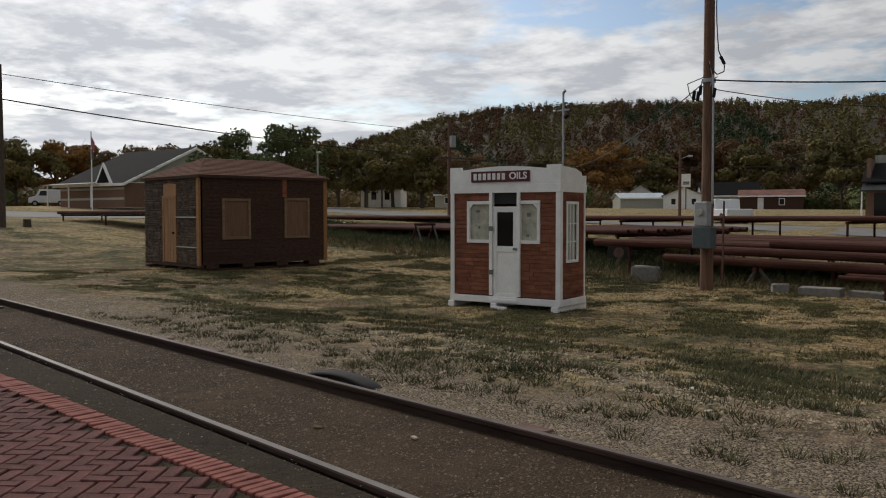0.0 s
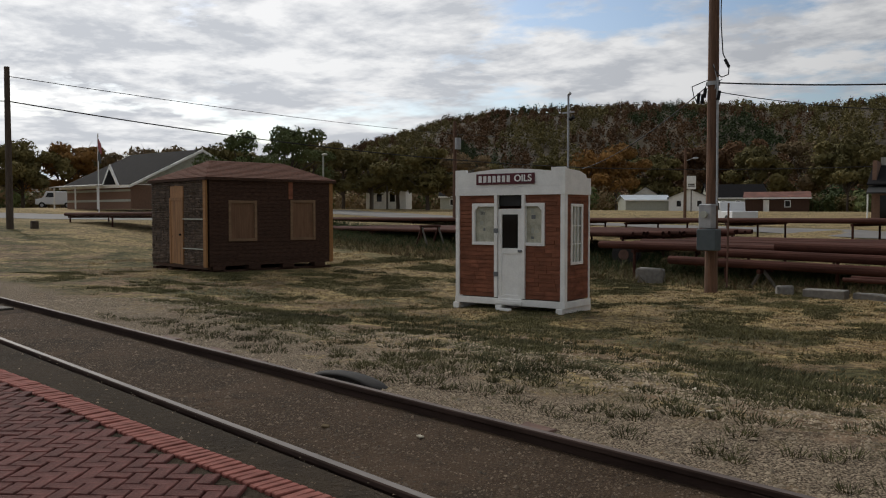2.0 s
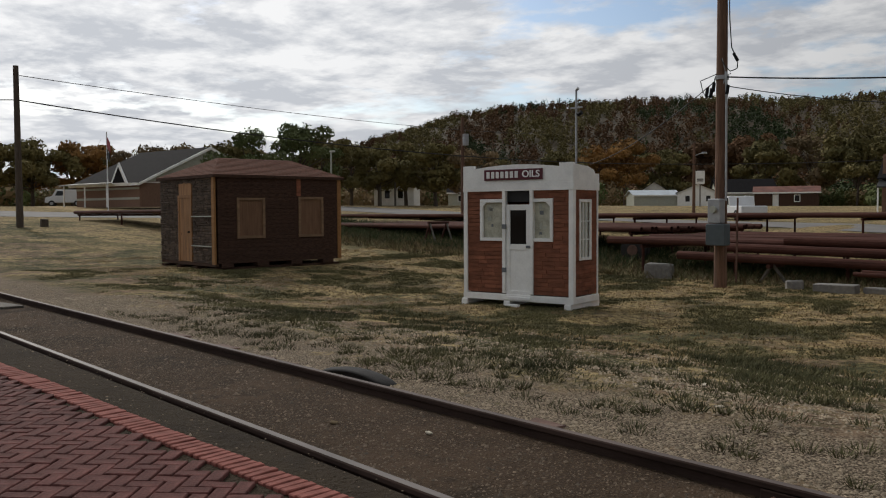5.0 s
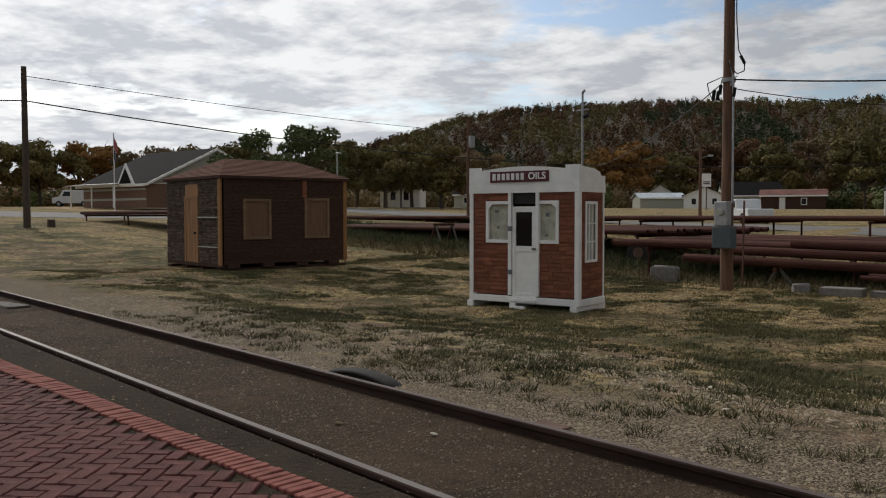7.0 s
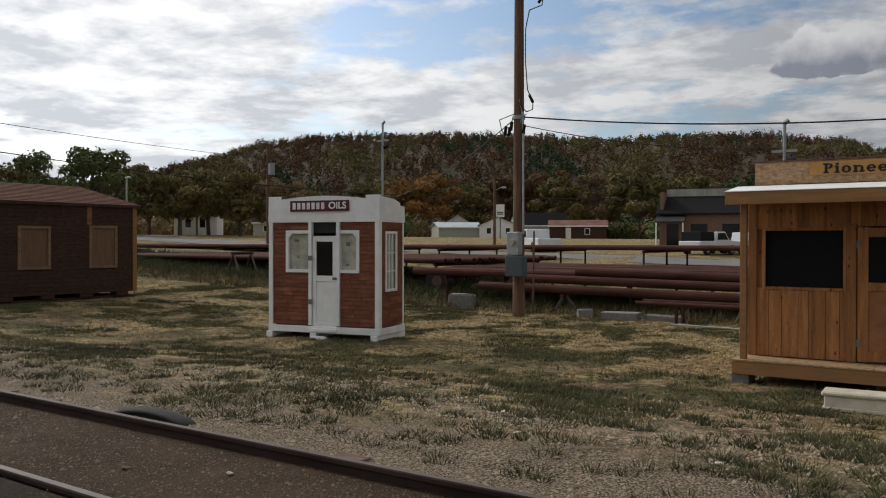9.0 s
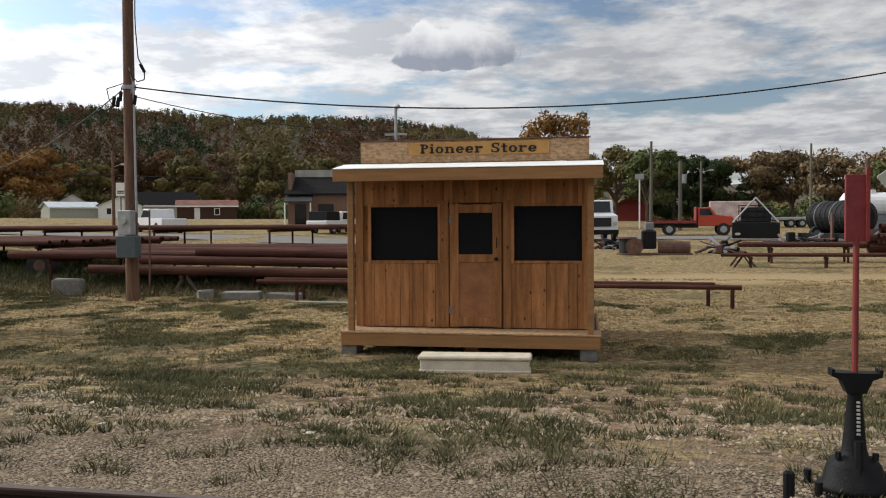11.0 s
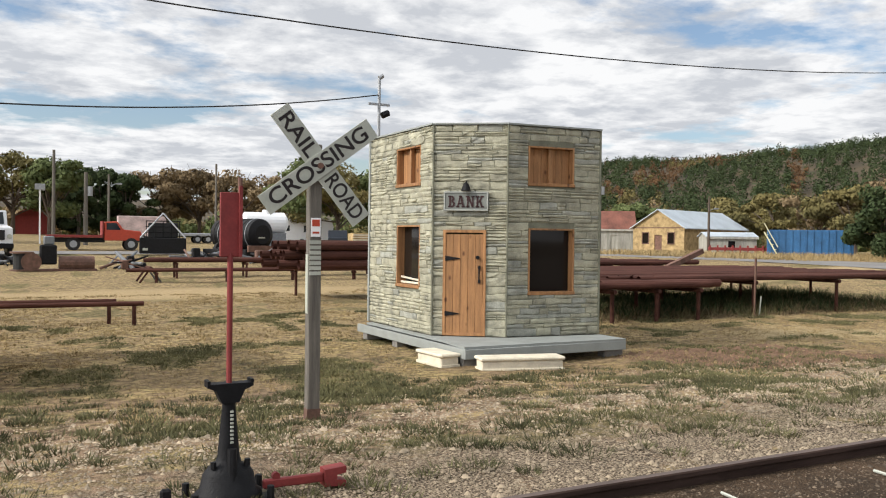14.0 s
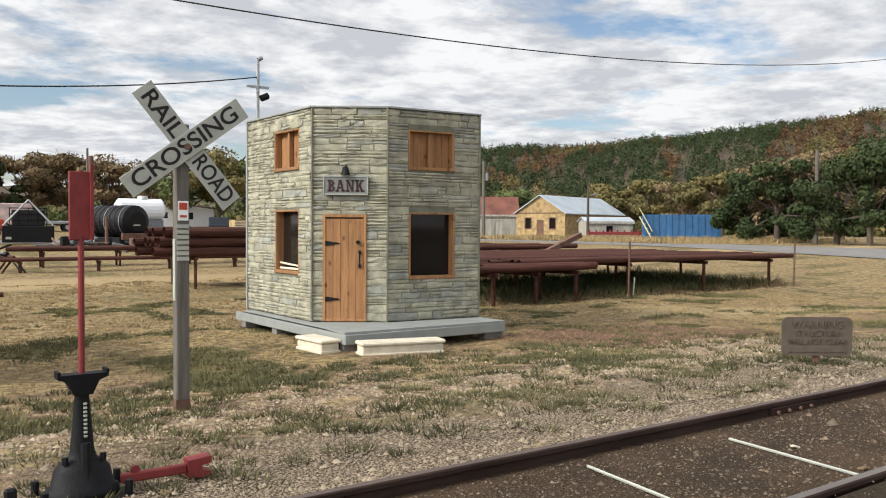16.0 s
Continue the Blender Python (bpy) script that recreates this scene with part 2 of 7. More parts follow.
M_PEBBLE = mat("gravel_stone", (0.32, 0.255, 0.175), 0.9, vary=0.3, scale=9, rand=0.6)
M_BEDPEB = mat("dirty_bed_stone", (0.17, 0.125, 0.085), 0.9, vary=0.3, scale=9, rand=0.75)
M_TAN = mat("tan_window_trim", (0.23, 0.145, 0.085), 0.8, vary=0.25, scale=4, stretch=(0.6, 0.6, 3), bump=0.1)
M_DIRTB = mat("brown_brick_wall", (0.20, 0.12, 0.085), 0.9, vary=0.2, scale=6)
M_METALR = mat("pale_metal_roof", (0.44, 0.49, 0.53), 0.5, 0.2, vary=0.15, scale=0.6, bump=0.05)
M_RUSTR = mat("rusty_metal_roof", (0.15, 0.058, 0.04), 0.8, vary=0.5, scale=0.8)
M_ASPHR = mat("dark_roof", (0.017, 0.016, 0.017), 0.95, vary=0.25, scale=3, spec=0.08)
M_YELST = mat("yellow_stone", (0.33, 0.235, 0.115), 0.9, vary=0.45, scale=2.5)
M_TIN = mat("weathered_tin", (0.34, 0.33, 0.29), 0.7, 0.1, vary=0.35, scale=1, stretch=(3, 3, 0.4))
M_BLUE = mat("faded_blue_paint", (0.025, 0.095, 0.21), 0.6, vary=0.3, scale=1.2)
M_REDT = mat("truck_red_orange", (0.42, 0.055, 0.025), 0.45, vary=0.15, bump=0.02)
M_BARN = mat("barn_red", (0.22, 0.035, 0.03), 0.8, vary=0.2)
M_GREYR = mat("grey_steel", (0.16, 0.17, 0.18), 0.6, 0.2, vary=0.2)
M_YELLOW = mat("pale_yellow_paint", (0.62, 0.59, 0.38), 0.6, vary=0.1)
M_FLAGR = mat("flag_cloth", (0.30, 0.08, 0.09), 0.9, vary=0.3)
M_BROWNSIGN = mat("brown_cast_plate", (0.085, 0.066, 0.05), 0.8, vary=0.2, scale=9, bump=0.2)
M_PAPER = mat("old_paper", (0.42, 0.41, 0.33), 0.9, vary=0.35, scale=5, bump=0)
M_WEEDY = mat("dry_weeds", (0.16, 0.115, 0.06), 0.95, vary=0.3, rand=0.4, bump=0)
M_GRASS = mat("short_grass", (0.082, 0.085, 0.034), 0.95, vary=0.3, scale=0.6, tint=(0.20, 0.178, 0.078), rand=0.5, bump=0)
M_TUFT = mat("green_tuft_grass", (0.07, 0.073, 0.03), 0.95, vary=0.3, scale=0.6, tint=(0.155, 0.145, 0.063), rand=0.5, bump=0)
M_STRAW = mat("straw_grass", (0.30, 0.22, 0.105), 0.95, vary=0.3, scale=0.6, rand=0.4, bump=0)


def leaf_mat(name, color, other, rand=0.22):
    lift = 1.2 if "cedar" in name or "brown" in name else 1.4
    color, other = [c * lift for c in color], [c * lift for c in other]
    return mat(name, color, 0.9, vary=0.25, scale=0.12, tint=other, rand=rand, bump=0, spec=0.2)


M_LGREEN = leaf_mat("green_leaves", (0.06, 0.083, 0.03), (0.105, 0.118, 0.046))
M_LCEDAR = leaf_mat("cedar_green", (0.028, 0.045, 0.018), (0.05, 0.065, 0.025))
M_LRUST = leaf_mat("rust_leaves", (0.072, 0.040, 0.022), (0.12, 0.066, 0.03))
M_LOLIVE = leaf_mat("olive_leaves", (0.085, 0.078, 0.032), (0.15, 0.12, 0.045))
M_LBROWN = leaf_mat("brown_leaves", (0.15, 0.11, 0.062), (0.23, 0.165, 0.09))
M_LORANGE = leaf_mat("orange_leaves", (0.17, 0.09, 0.028), (0.26, 0.14, 0.045))


def glass_mat(name, tint, rough=0.05):
    m = bpy.data.materials.new(name)
    m.use_nodes = True
    b = m.node_tree.nodes["Principled BSDF"]
    b.inputs["Base Color"].default_value = (*tint, 1)
    b.inputs["Roughness"].default_value = rough
    b.inputs["Specular IOR Level"].default_value = 0.3
    return m


M_GLASS = glass_mat("dark_window_glass", (0.014, 0.011, 0.009))
M_CARGLASS = glass_mat("tinted_car_glass", (0.02, 0.024, 0.028))


def ground_mat():
    """Turf, straw, bare earth and gravel blended by noise, with the worn gravel strip along the track."""
    m = bpy.data.materials.new("yard_ground")
    m.use_nodes = True
    n, l = m.node_tree.nodes, m.node_tree.links
    b = n["Principled BSDF"]
    b.inputs["Roughness"].default_value = 0.97
    b.inputs["Specular IOR Level"].default_value = 0.15
    tc = n.new("ShaderNodeTexCoord")

    def nz(scale, detail=6.0, rough=0.6, stretch=(1, 1, 1), off=0.0):
        mp = n.new("ShaderNodeMapping")
        mp.inputs["Scale"].default_value = stretch
        mp.inputs["Location"].default_value = (off, off * 0.7, 0)
        l.new(tc.outputs["Object"], mp.inputs[0])
        k = n.new("ShaderNodeTexNoise")
        k.inputs["Scale"].default_value, k.inputs["Detail"].default_value, k.inputs["Roughness"].default_value = scale, detail, rough
        l.new(mp.outputs[0], k.inputs["Vector"])
        return k.outputs[0]

    def ramp(v, a, c):
        r = n.new("ShaderNodeMapRange")
        r.interpolation_type = "SMOOTHSTEP"
        r.inputs[1].default_value, r.inputs[2].default_value = a, c
        l.new(v, r.inputs[0])
        return r.outputs[0]

    def op(kind, a, c):
        k = n.new("ShaderNodeMath")
        k.operation = kind
        for i, v in ((0, a), (1, c)):
            if isinstance(v, (int, float)):
                k.inputs[i].default_value = v
            else:
                l.new(v, k.inputs[i])
        return k.outputs[0]

    def mix(f, a, c):
        k = n.new("ShaderNodeMix")
        k.data_type = "RGBA"
        l.new(f, k.inputs[0])
        for i, v in ((6, a), (7, c)):
            if isinstance(v, tuple):
                k.inputs[i].default_value = (*v, 1)
            else:
                l.new(v, k.inputs[i])
        return k.outputs[2]

    xyz = n.new("ShaderNodeSeparateXYZ")
    l.new(tc.outputs["Object"], xyz.inputs[0])
    y = xyz.outputs[1]
    grain, speck = nz(14, 5), nz(55, 3)
    green = mix(ramp(nz(5.5, 8, 0.75), 0.43, 0.58), (0.040, 0.042, 0.017), (0.14, 0.125, 0.056))
    straw = mix(ramp(nz(7, 8, 0.75, off=2), 0.40, 0.58), (0.11, 0.083, 0.042), (0.46, 0.35, 0.165))
    dry = op("ADD", nz(0.42, 10, 0.75, off=4), op("ADD", op("MULTIPLY", ramp(y, 11.0, 19.0), 0.09), op("MULTIPLY", ramp(xyz.outputs[0], -5.0, 3.0), 0.05)))
    patch = n.new("ShaderNodeAttribute")
    patch.attribute_name = "grass"
    sward = ramp(op("ADD", patch.outputs["Fac"], op("MULTIPLY", op("SUBTRACT", nz(3.2, 7, 0.72, off=6), 0.5), 1.6)), 0.38, 0.62)
    turf = mix(op("MULTIPLY", ramp(dry, 0.46, 0.54), op("SUBTRACT", 1.0, op("MULTIPLY", sward, 0.6))), green, straw)
    earth = mix(ramp(nz(5, 9, 0.75, off=8), 0.39, 0.60), (0.095, 0.062, 0.04), (0.33, 0.225, 0.145))
    bare = ramp(op("ADD", nz(0.6, 11, 0.78, off=11), op("MULTIPLY", ramp(xyz.outputs[0], -7.0, 0.0), 0.07)), 0.46, 0.56)
    near = op("SUBTRACT", 1.0, ramp(y, 9.0, 14.0))
    clump = ramp(nz(2.4, 7, 0.72, off=17), 0.50, 0.58)
    col = mix(op("MULTIPLY", op("MULTIPLY", bare, op("SUBTRACT", 1.0, op("MAXIMUM", op("MULTIPLY", clump, 0.6), op("MULTIPLY", sward, 0.9)))), op("ADD", op("MULTIPLY", near, 0.5), 0.45)), turf, earth)
    for name, tone_a, tone_b, low in (("dug", (0.085, 0.05, 0.03), (0.21, 0.13, 0.08), 0.40), ("sand", (0.27, 0.20, 0.105), (0.46, 0.36, 0.20), 0.42)):
        at_ = n.new("ShaderNodeAttribute")
        at_.attribute_name = name
        how = ramp(op("ADD", at_.outputs["Fac"], op("MULTIPLY", op("SUBTRACT", nz(1.1, 9, 0.72, off=27), 0.5), 1.3)), low, low + 0.25)
        col = mix(op("MULTIPLY", how, 0.85), col, mix(ramp(nz(6, 8, 0.75, off=31), 0.40, 0.60), tone_a, tone_b))
    # sandy wheel tracks across the yard
    wob = op("ADD", y, op("MULTIPLY", op("SUBTRACT", nz(0.12, 3), 0.5), 5.0))
    lane = op("MULTIPLY", ramp(wob, 27.0, 28.5), op("SUBTRACT", 1.0, ramp(wob, 31.0, 33.0)))
    col = mix(op("MULTIPLY", lane, 0.95), col, mix(ramp(grain, 0.35, 0.65), (0.34, 0.25, 0.13), (0.48, 0.36, 0.20)))
    gravel = mix(ramp(speck, 0.42, 0.62), (0.075, 0.055, 0.038), (0.40, 0.315, 0.22))
    edge = op("ADD", y, op("MULTIPLY", op("SUBTRACT", nz(0.9, 8, 0.7), 0.5), 3.2))
    shoulder = op("SUBTRACT", 1.0, ramp(edge, 5.6, 7.0))
    col = mix(op("MULTIPLY", shoulder, op("SUBTRACT", 1.0, op("MULTIPLY", ramp(nz(1.7, 7, 0.7, off=21), 0.56, 0.64), 0.8))), col, gravel)
    bed = mix(ramp(speck, 0.5, 0.72), (0.056, 0.037, 0.023), (0.17, 0.118, 0.074))
    bed = mix(ramp(nz(0.6, 6), 0.42, 0.62), bed, (0.098, 0.064, 0.040))
    bed = mix(op("MULTIPLY", op("SUBTRACT", 1.0, ramp(y, 3.05, 3.2)), 0.75), bed, (0.042, 0.033, 0.021))
    bed = mix(op("MULTIPLY", ramp(nz(0.9, 8, 0.7, off=41), 0.50, 0.62), 0.6), bed, (0.034, 0.026, 0.018))
    col = mix(op("SUBTRACT", 1.0, ramp(y, 4.64, 4.72)), col, bed)
    l.new(col, b.inputs["Base Color"])
    bp = n.new("ShaderNodeBump")
    bp.inputs["Strength"].default_value, bp.inputs["Distance"].default_value = 0.9, 0.07
    l.new(op("ADD", grain, op("MULTIPLY", speck, 0.6)), bp.inputs["Height"])
    l.new(bp.outputs[0], b.inputs["Normal"])
    return m


M_GROUND = ground_mat()
M_EARTH = mat("dug_reddish_earth", (0.17, 0.10, 0.062), 0.97, vary=0.35, scale=8, rand=0.35)


# ---- mesh helpers ----
def finish(name, bm, material, parent=None, label="", smooth=False):
    me = bpy.data.meshes.new(name)
    bm.normal_update()
    bm.to_mesh(me)
    bm.free()
    for m in material if isinstance(material, (list, tuple)) else (material,):
        me.materials.append(m)
    if smooth:
        me.polygons.foreach_set("use_smooth", [True] * len(me.polygons))
    ob = new(name, me)
    ob.parent = parent
    if label:
        ob["label"] = label
    return ob


def part(name, bm, material, parent, label="", smooth=False):
    return finish(name, bm, material, parent, label, smooth)


def raw(name, verts, faces, material, parent=None, label=""):
    me = bpy.data.meshes.new(name)
    if isinstance(verts, np.ndarray):
        me.vertices.add(len(verts))
        me.vertices.foreach_set("co", verts.astype(np.float32).ravel())
        me.loops.add(faces.size)
        me.loops.foreach_set("vertex_index", faces.astype(np.int32).ravel())
        me.polygons.add(len(faces))
        me.polygons.foreach_set("loop_start", np.arange(0, faces.size, 3, dtype=np.int32))
        me.update()
    else:
        me.from_pydata(verts, [], faces)
    me.materials.append(material)
    ob = new(name, me)
    ob.parent = parent
    if label:
        ob["label"] = label
    return ob


def thing(name, m, label, category, group="", kind=""):
    ob = new(name)
    ob.empty_display_size = 0.2
    ob.matrix_world = m
    return tagged(ob, label, category, group, kind)


def box(x0, y0, z0, x1, y1, z1, bevel=0.0, bm=None, m=None):
    own = bmesh.new()
    bmesh.ops.create_cube(own, size=1)
    for v in own.verts:
        v.co = Vector(((x0 + x1) / 2 + v.co.x * (x1 - x0), (y0 + y1) / 2 + v.co.y * (y1 - y0), (z0 + z1) / 2 + v.co.z * (z1 - z0)))
    if bevel:
        bmesh.ops.bevel(own, geom=own.edges[:], offset=bevel, segments=1, affect="EDGES", profile=0.5)
    if m is not None:
        own.transform(m)
    return join(bm, own)


def join(bm, own):
    if bm is None:
        return own
    me = bpy.data.meshes.new("t")
    own.to_mesh(me)
    own.free()
    bm.from_mesh(me)
    bpy.data.meshes.remove(me)
    return bm


def rod(p0, p1, r, seg=10, bm=None, r2=None, caps=True):
    own = bmesh.new()
    d = Vector(p1) - Vector(p0)
    bmesh.ops.create_cone(own, cap_ends=caps, segments=seg, radius1=r, radius2=r if r2 is None else r2, depth=d.length)
    own.transform(Matrix.Translation((Vector(p0) + Vector(p1)) / 2) @ d.to_track_quat("Z", "Y").to_matrix().to_4x4())
    return join(bm, own)


def prism(pts, axis_from, axis_to, bm=None, plane="xz"):
    """A closed outline in the xz (or yz, xy) plane pushed along the third axis."""
    own = bmesh.new()
    put = {"xz": lambda a, c, t: (a, t, c), "yz": lambda a, c, t: (t, a, c), "xy": lambda a, c, t: (a, c, t)}[plane]
    lo = [own.verts.new(put(a, c, axis_from)) for a, c in pts]
    hi = [own.verts.new(put(a, c, axis_to)) for a, c in pts]
    own.faces.new(lo)
    own.faces.new(hi[::-1])
    for i in range(len(pts)):
        j = (i + 1) % len(pts)
        own.faces.new((lo[j], lo[i], hi[i], hi[j]))
    bmesh.ops.recalc_face_normals(own, faces=own.faces[:])
    return join(bm, own)


def words(text, size, m, material, parent, name="lettering", width=None, depth=0.006, spacing=1.0, bold=0.0):
    """Raised letters from the built-in font, centred, in the local xz plane facing -y before m."""
    cu = bpy.data.curves.new("t", "FONT")
    cu.body, cu.size, cu.extrude, cu.align_x, cu.align_y = text, size, depth, "CENTER", "CENTER"
    cu.space_character, cu.offset = spacing, bold
    tmp = new("t", cu)
    bpy.context.view_layer.update()
    me = bpy.data.meshes.new_from_object(tmp.evaluated_get(bpy.context.evaluated_depsgraph_get()))
    bpy.data.objects.remove(tmp)
    if width:
        xs = [v.co.x for v in me.vertices]
        k = width / (max(xs) - min(xs))
        for v in me.vertices:
            v.co.x *= k
    me.transform(m @ pose(0, 0, 0, 90))
    me.materials.clear()
    me.materials.append(material)
    me.name = name
    ob = new(name, me)
    ob.parent = parent
    return ob


def glyph(ch):
    """Boxes, rings (centre, radii, start and end angle) and slanted strokes of one slab-serif letter, in cap heights, with its width."""
    foot = lambda x, w=0.42: (x - w / 2, 0, x + w / 2, 0.13)
    head = lambda x, z=1.0, w=0.42: (x - w / 2, z - 0.13, x + w / 2, z)
    stem = lambda x, z=1.0, w=0.21: (x - w / 2, 0, x + w / 2, z)
    return {
        "P": ([stem(0.22), foot(0.22), head(0.2)], [(0.36, 0.72, 0.38, 0.28, -90, 90)], [], 0.80),
        "i": ([stem(0.21, 0.7), foot(0.21), head(0.16, 0.7, 0.3), (0.1, 0.8, 0.32, 1.0)], [], [], 0.48),
        "o": ([], [(0.36, 0.35, 0.36, 0.37, 0, 360)], [], 0.79),
        "n": ([stem(0.2, 0.7), foot(0.2, 0.38), head(0.14, 0.7, 0.28), (0.56, 0, 0.77, 0.42), foot(0.665, 0.38)], [(0.5, 0.42, 0.27, 0.28, 0, 150)], [], 0.93),
        "e": ([(0.12, 0.29, 0.68, 0.42)], [(0.36, 0.35, 0.36, 0.37, 10, 325)], [], 0.78),
        "r": ([stem(0.2, 0.7), foot(0.2), head(0.14, 0.7, 0.28), (0.5, 0.46, 0.70, 0.66)], [(0.48, 0.42, 0.24, 0.28, 50, 160)], [], 0.76),
        "S": ([(0.58, 0.68, 0.70, 1.0), (0.0, 0.0, 0.12, 0.32)], [(0.36, 0.74, 0.35, 0.28, 40, 270), (0.36, 0.27, 0.36, 0.29, -140, 90)], [], 0.79),
        "t": ([(0.14, 0.08, 0.35, 0.95), (0, 0.57, 0.52, 0.7), (0.2, 0, 0.54, 0.13)], [], [], 0.60),
        "B": ([stem(0.22), foot(0.2), head(0.2)], [(0.36, 0.74, 0.33, 0.26, -90, 90), (0.38, 0.27, 0.38, 0.27, -90, 90)], [], 0.84),
        "A": ([foot(0.14, 0.34), foot(0.76, 0.38), (0.24, 0.26, 0.64, 0.38), head(0.42, 1.0, 0.3)], [], [(0.06, 0, 0.34, 1, 0.14), (0.66, 0, 0.36, 1, 0.22)], 0.98),
        "N": ([stem(0.19, 1, 0.16), stem(0.74, 1, 0.16), foot(0.19, 0.36), head(0.16, 1, 0.36), head(0.74, 1, 0.36)], [], [(0.62, 0, 0.12, 1, 0.22)], 0.98),
        "K": ([stem(0.2), foot(0.2, 0.4), head(0.2, 1, 0.4), foot(0.74, 0.36), head(0.7, 1, 0.34)], [], [(0.30, 0.42, 0.58, 1, 0.17), (0.60, 0, 0.34, 0.58, 0.22)], 0.96),
    }.get(ch, ([], [], [], 0.62))


def slab_words(text, width, height, m, material, parent, depth=0.008):
    """Raised slab-serif lettering, centred, in the local xz plane facing -y before m."""
    bm, x = bmesh.new(), 0.0
    for ch in text:
        boxes, rings, slants, w = glyph(ch)
        for a, c, b, d in boxes:
            prism([(x + a, c), (x + b, c), (x + b, d), (x + a, d)], -depth, 0, bm)
        for cx, cz, rx, rz, a0, a1 in rings:
            n = max(4, int((a1 - a0) / 20))
            for k in range(n):
                p, q = radians(a0 + (a1 - a0) * k / n), radians(a0 + (a1 - a0) * (k + 1) / n)
                pts = [(x + cx + (rx - i) * math.cos(g), cz + (rz - o) * math.sin(g)) for g, i, o in ((p, 0, 0), (q, 0, 0), (q, 0.22, 0.13), (p, 0.22, 0.13))]
                prism(pts, -depth, 0, bm)
        for a, c, b, d, t in slants:
            prism([(x + a, c), (x + a + t, c), (x + b + t, d), (x + b, d)], -depth, 0, bm)
        x += w + 0.05
    bm.transform(m @ Matrix.Diagonal((width / x, 1, height, 1)) @ Matrix.Translation((-x / 2, 0, -0.5)))
    return part("lettering", bm, material, parent)


def wire(name, a, b, sag, r, label, group="overhead cables", mid=14):
    cu = bpy.data.curves.new("t", "CURVE")
    cu.dimensions, cu.bevel_depth, cu.bevel_resolution = "3D", r, 1
    sp = cu.splines.new("POLY")
    sp.points.add(mid)
    for i in range(mid + 1):
        t = i / mid
        p = Vector(a).lerp(Vector(b), t) - Vector((0, 0, sag * 4 * t * (1 - t)))
        sp.points[i].co = (*p, 1)
    tmp = new("t", cu)
    bpy.context.view_layer.update()
    me = bpy.data.meshes.new_from_object(tmp.evaluated_get(bpy.context.evaluated_depsgraph_get()))
    bpy.data.objects.remove(tmp)
    me.materials.clear()
    me.materials.append(M_WIRE)
    me.name = name
    return tagged(new(name, me), label, "cable", group)


def step(a, b, v):
    t = min(max((v - a) / (b - a), 0.0), 1.0)
    return t * t * (3 - 2 * t)


def gz(x, y):
    """The lie of the land: a shallow dip beyond the track, then a long rise towards the town."""
    r = math.hypot(x, y) + 1e-6
    z = -0.43 * step(5.5, 12, y) * (1 - 0.75 * step(15, 23, -x))
    z += (0.75 + 0.6 * step(0.2, 0.95, -x / r)) * step(28, 60, r)
    z += 1.3 * step(60, 110, r) * (1 - step(0.0, 0.6, x / r))
    return z


def turf(x, y):
    """The ground's own surface, with its small unevenness."""
    if y <= 3.1:
        return 0.10 if y > 2.3 else 0.02
    h = gz(x, y) + 0.02
    if 5.3 < y < 60 and abs(x) < 60:
        h += 0.05 * noise.noise((x * 0.5, y * 0.5, 0)) + 0.02 * noise.noise((x * 1.7, y * 1.7, 5))
    return h


def cover_of(x, y):
    """How thick the green sward grows, in broad and small patches."""
    return noise.noise((x * 0.55, y * 0.55, 2.0)) + 0.6 * noise.noise((x * 1.6, y * 1.6, 7.0))


# ---- ground ----
def axis_lines():
    near = [i * 0.4 for i in range(-75, 76)]
    far, v, d = [], 30.0, 1.0
    while v < 2500:
        v += d
        d *= 1.13
        far.append(v)
    return [-f for f in reversed(far)] + near + far


lines = axis_lines()
gv, gf, n_l = [], [], len(lines)
ylines = sorted(set(lines + [3.04, 3.17, 4.58, 4.75]))
for y in ylines:
    for x in lines:
        gv.append((x, y, turf(x, y)))
for j in range(len(ylines) - 1):
    for i in range(n_l - 1):
        a = j * n_l + i
        gf.append((a, a + 1, a + n_l + 1, a + n_l))
ground = raw("ground", gv, gf, M_GROUND)
ground.data.polygons.foreach_set("use_smooth", [True] * len(ground.data.polygons))
tagged(ground, "uneven yard of short dry grass, bare earth and gravel", "ground", kind="structure")


grow = ground.data.attributes.new("grass", "FLOAT", "POINT")
grow.data.foreach_set("value", [min(max(0.5 + 2.2 * (cover_of(x, y) - 0.10 - 0.14 * step(-5, 2, x)), 0.0), 1.0) if abs(x) < 60 and 0 < y < 60 else 0.4 for x, y, z in gv])
for name, cx, cy, rx, ry, turn in (("dug", 11.6, 10.6, 2.3, 2.1, 0.0), ("sand", 17.6, 12.6, 5.0, 1.5, -27.0)):
    ca, sa = math.cos(radians(turn)), math.sin(radians(turn))
    ell = ground.data.attributes.new(name, "FLOAT", "POINT")
    ell.data.foreach_set("value", [max(0.0, 1 - 0.6 * math.hypot(((x - cx) * ca + (y - cy) * sa) / rx, ((y - cy) * ca - (x - cx) * sa) / ry)) for x, y, z in gv])


# ---- track ----
def rail_mesh(length):
    prof = [(-0.07, 0), (0.07, 0), (0.07, 0.012), (0.012, 0.03), (0.010, 0.105), (0.036, 0.118), (0.036, 0.145), (0.030, 0.152), (-0.030, 0.152), (-0.036, 0.145), (-0.036, 0.118), (-0.010, 0.105), (-0.012, 0.03), (-0.07, 0.012)]
    return prism(prof, -length / 2, length / 2, plane="yz")


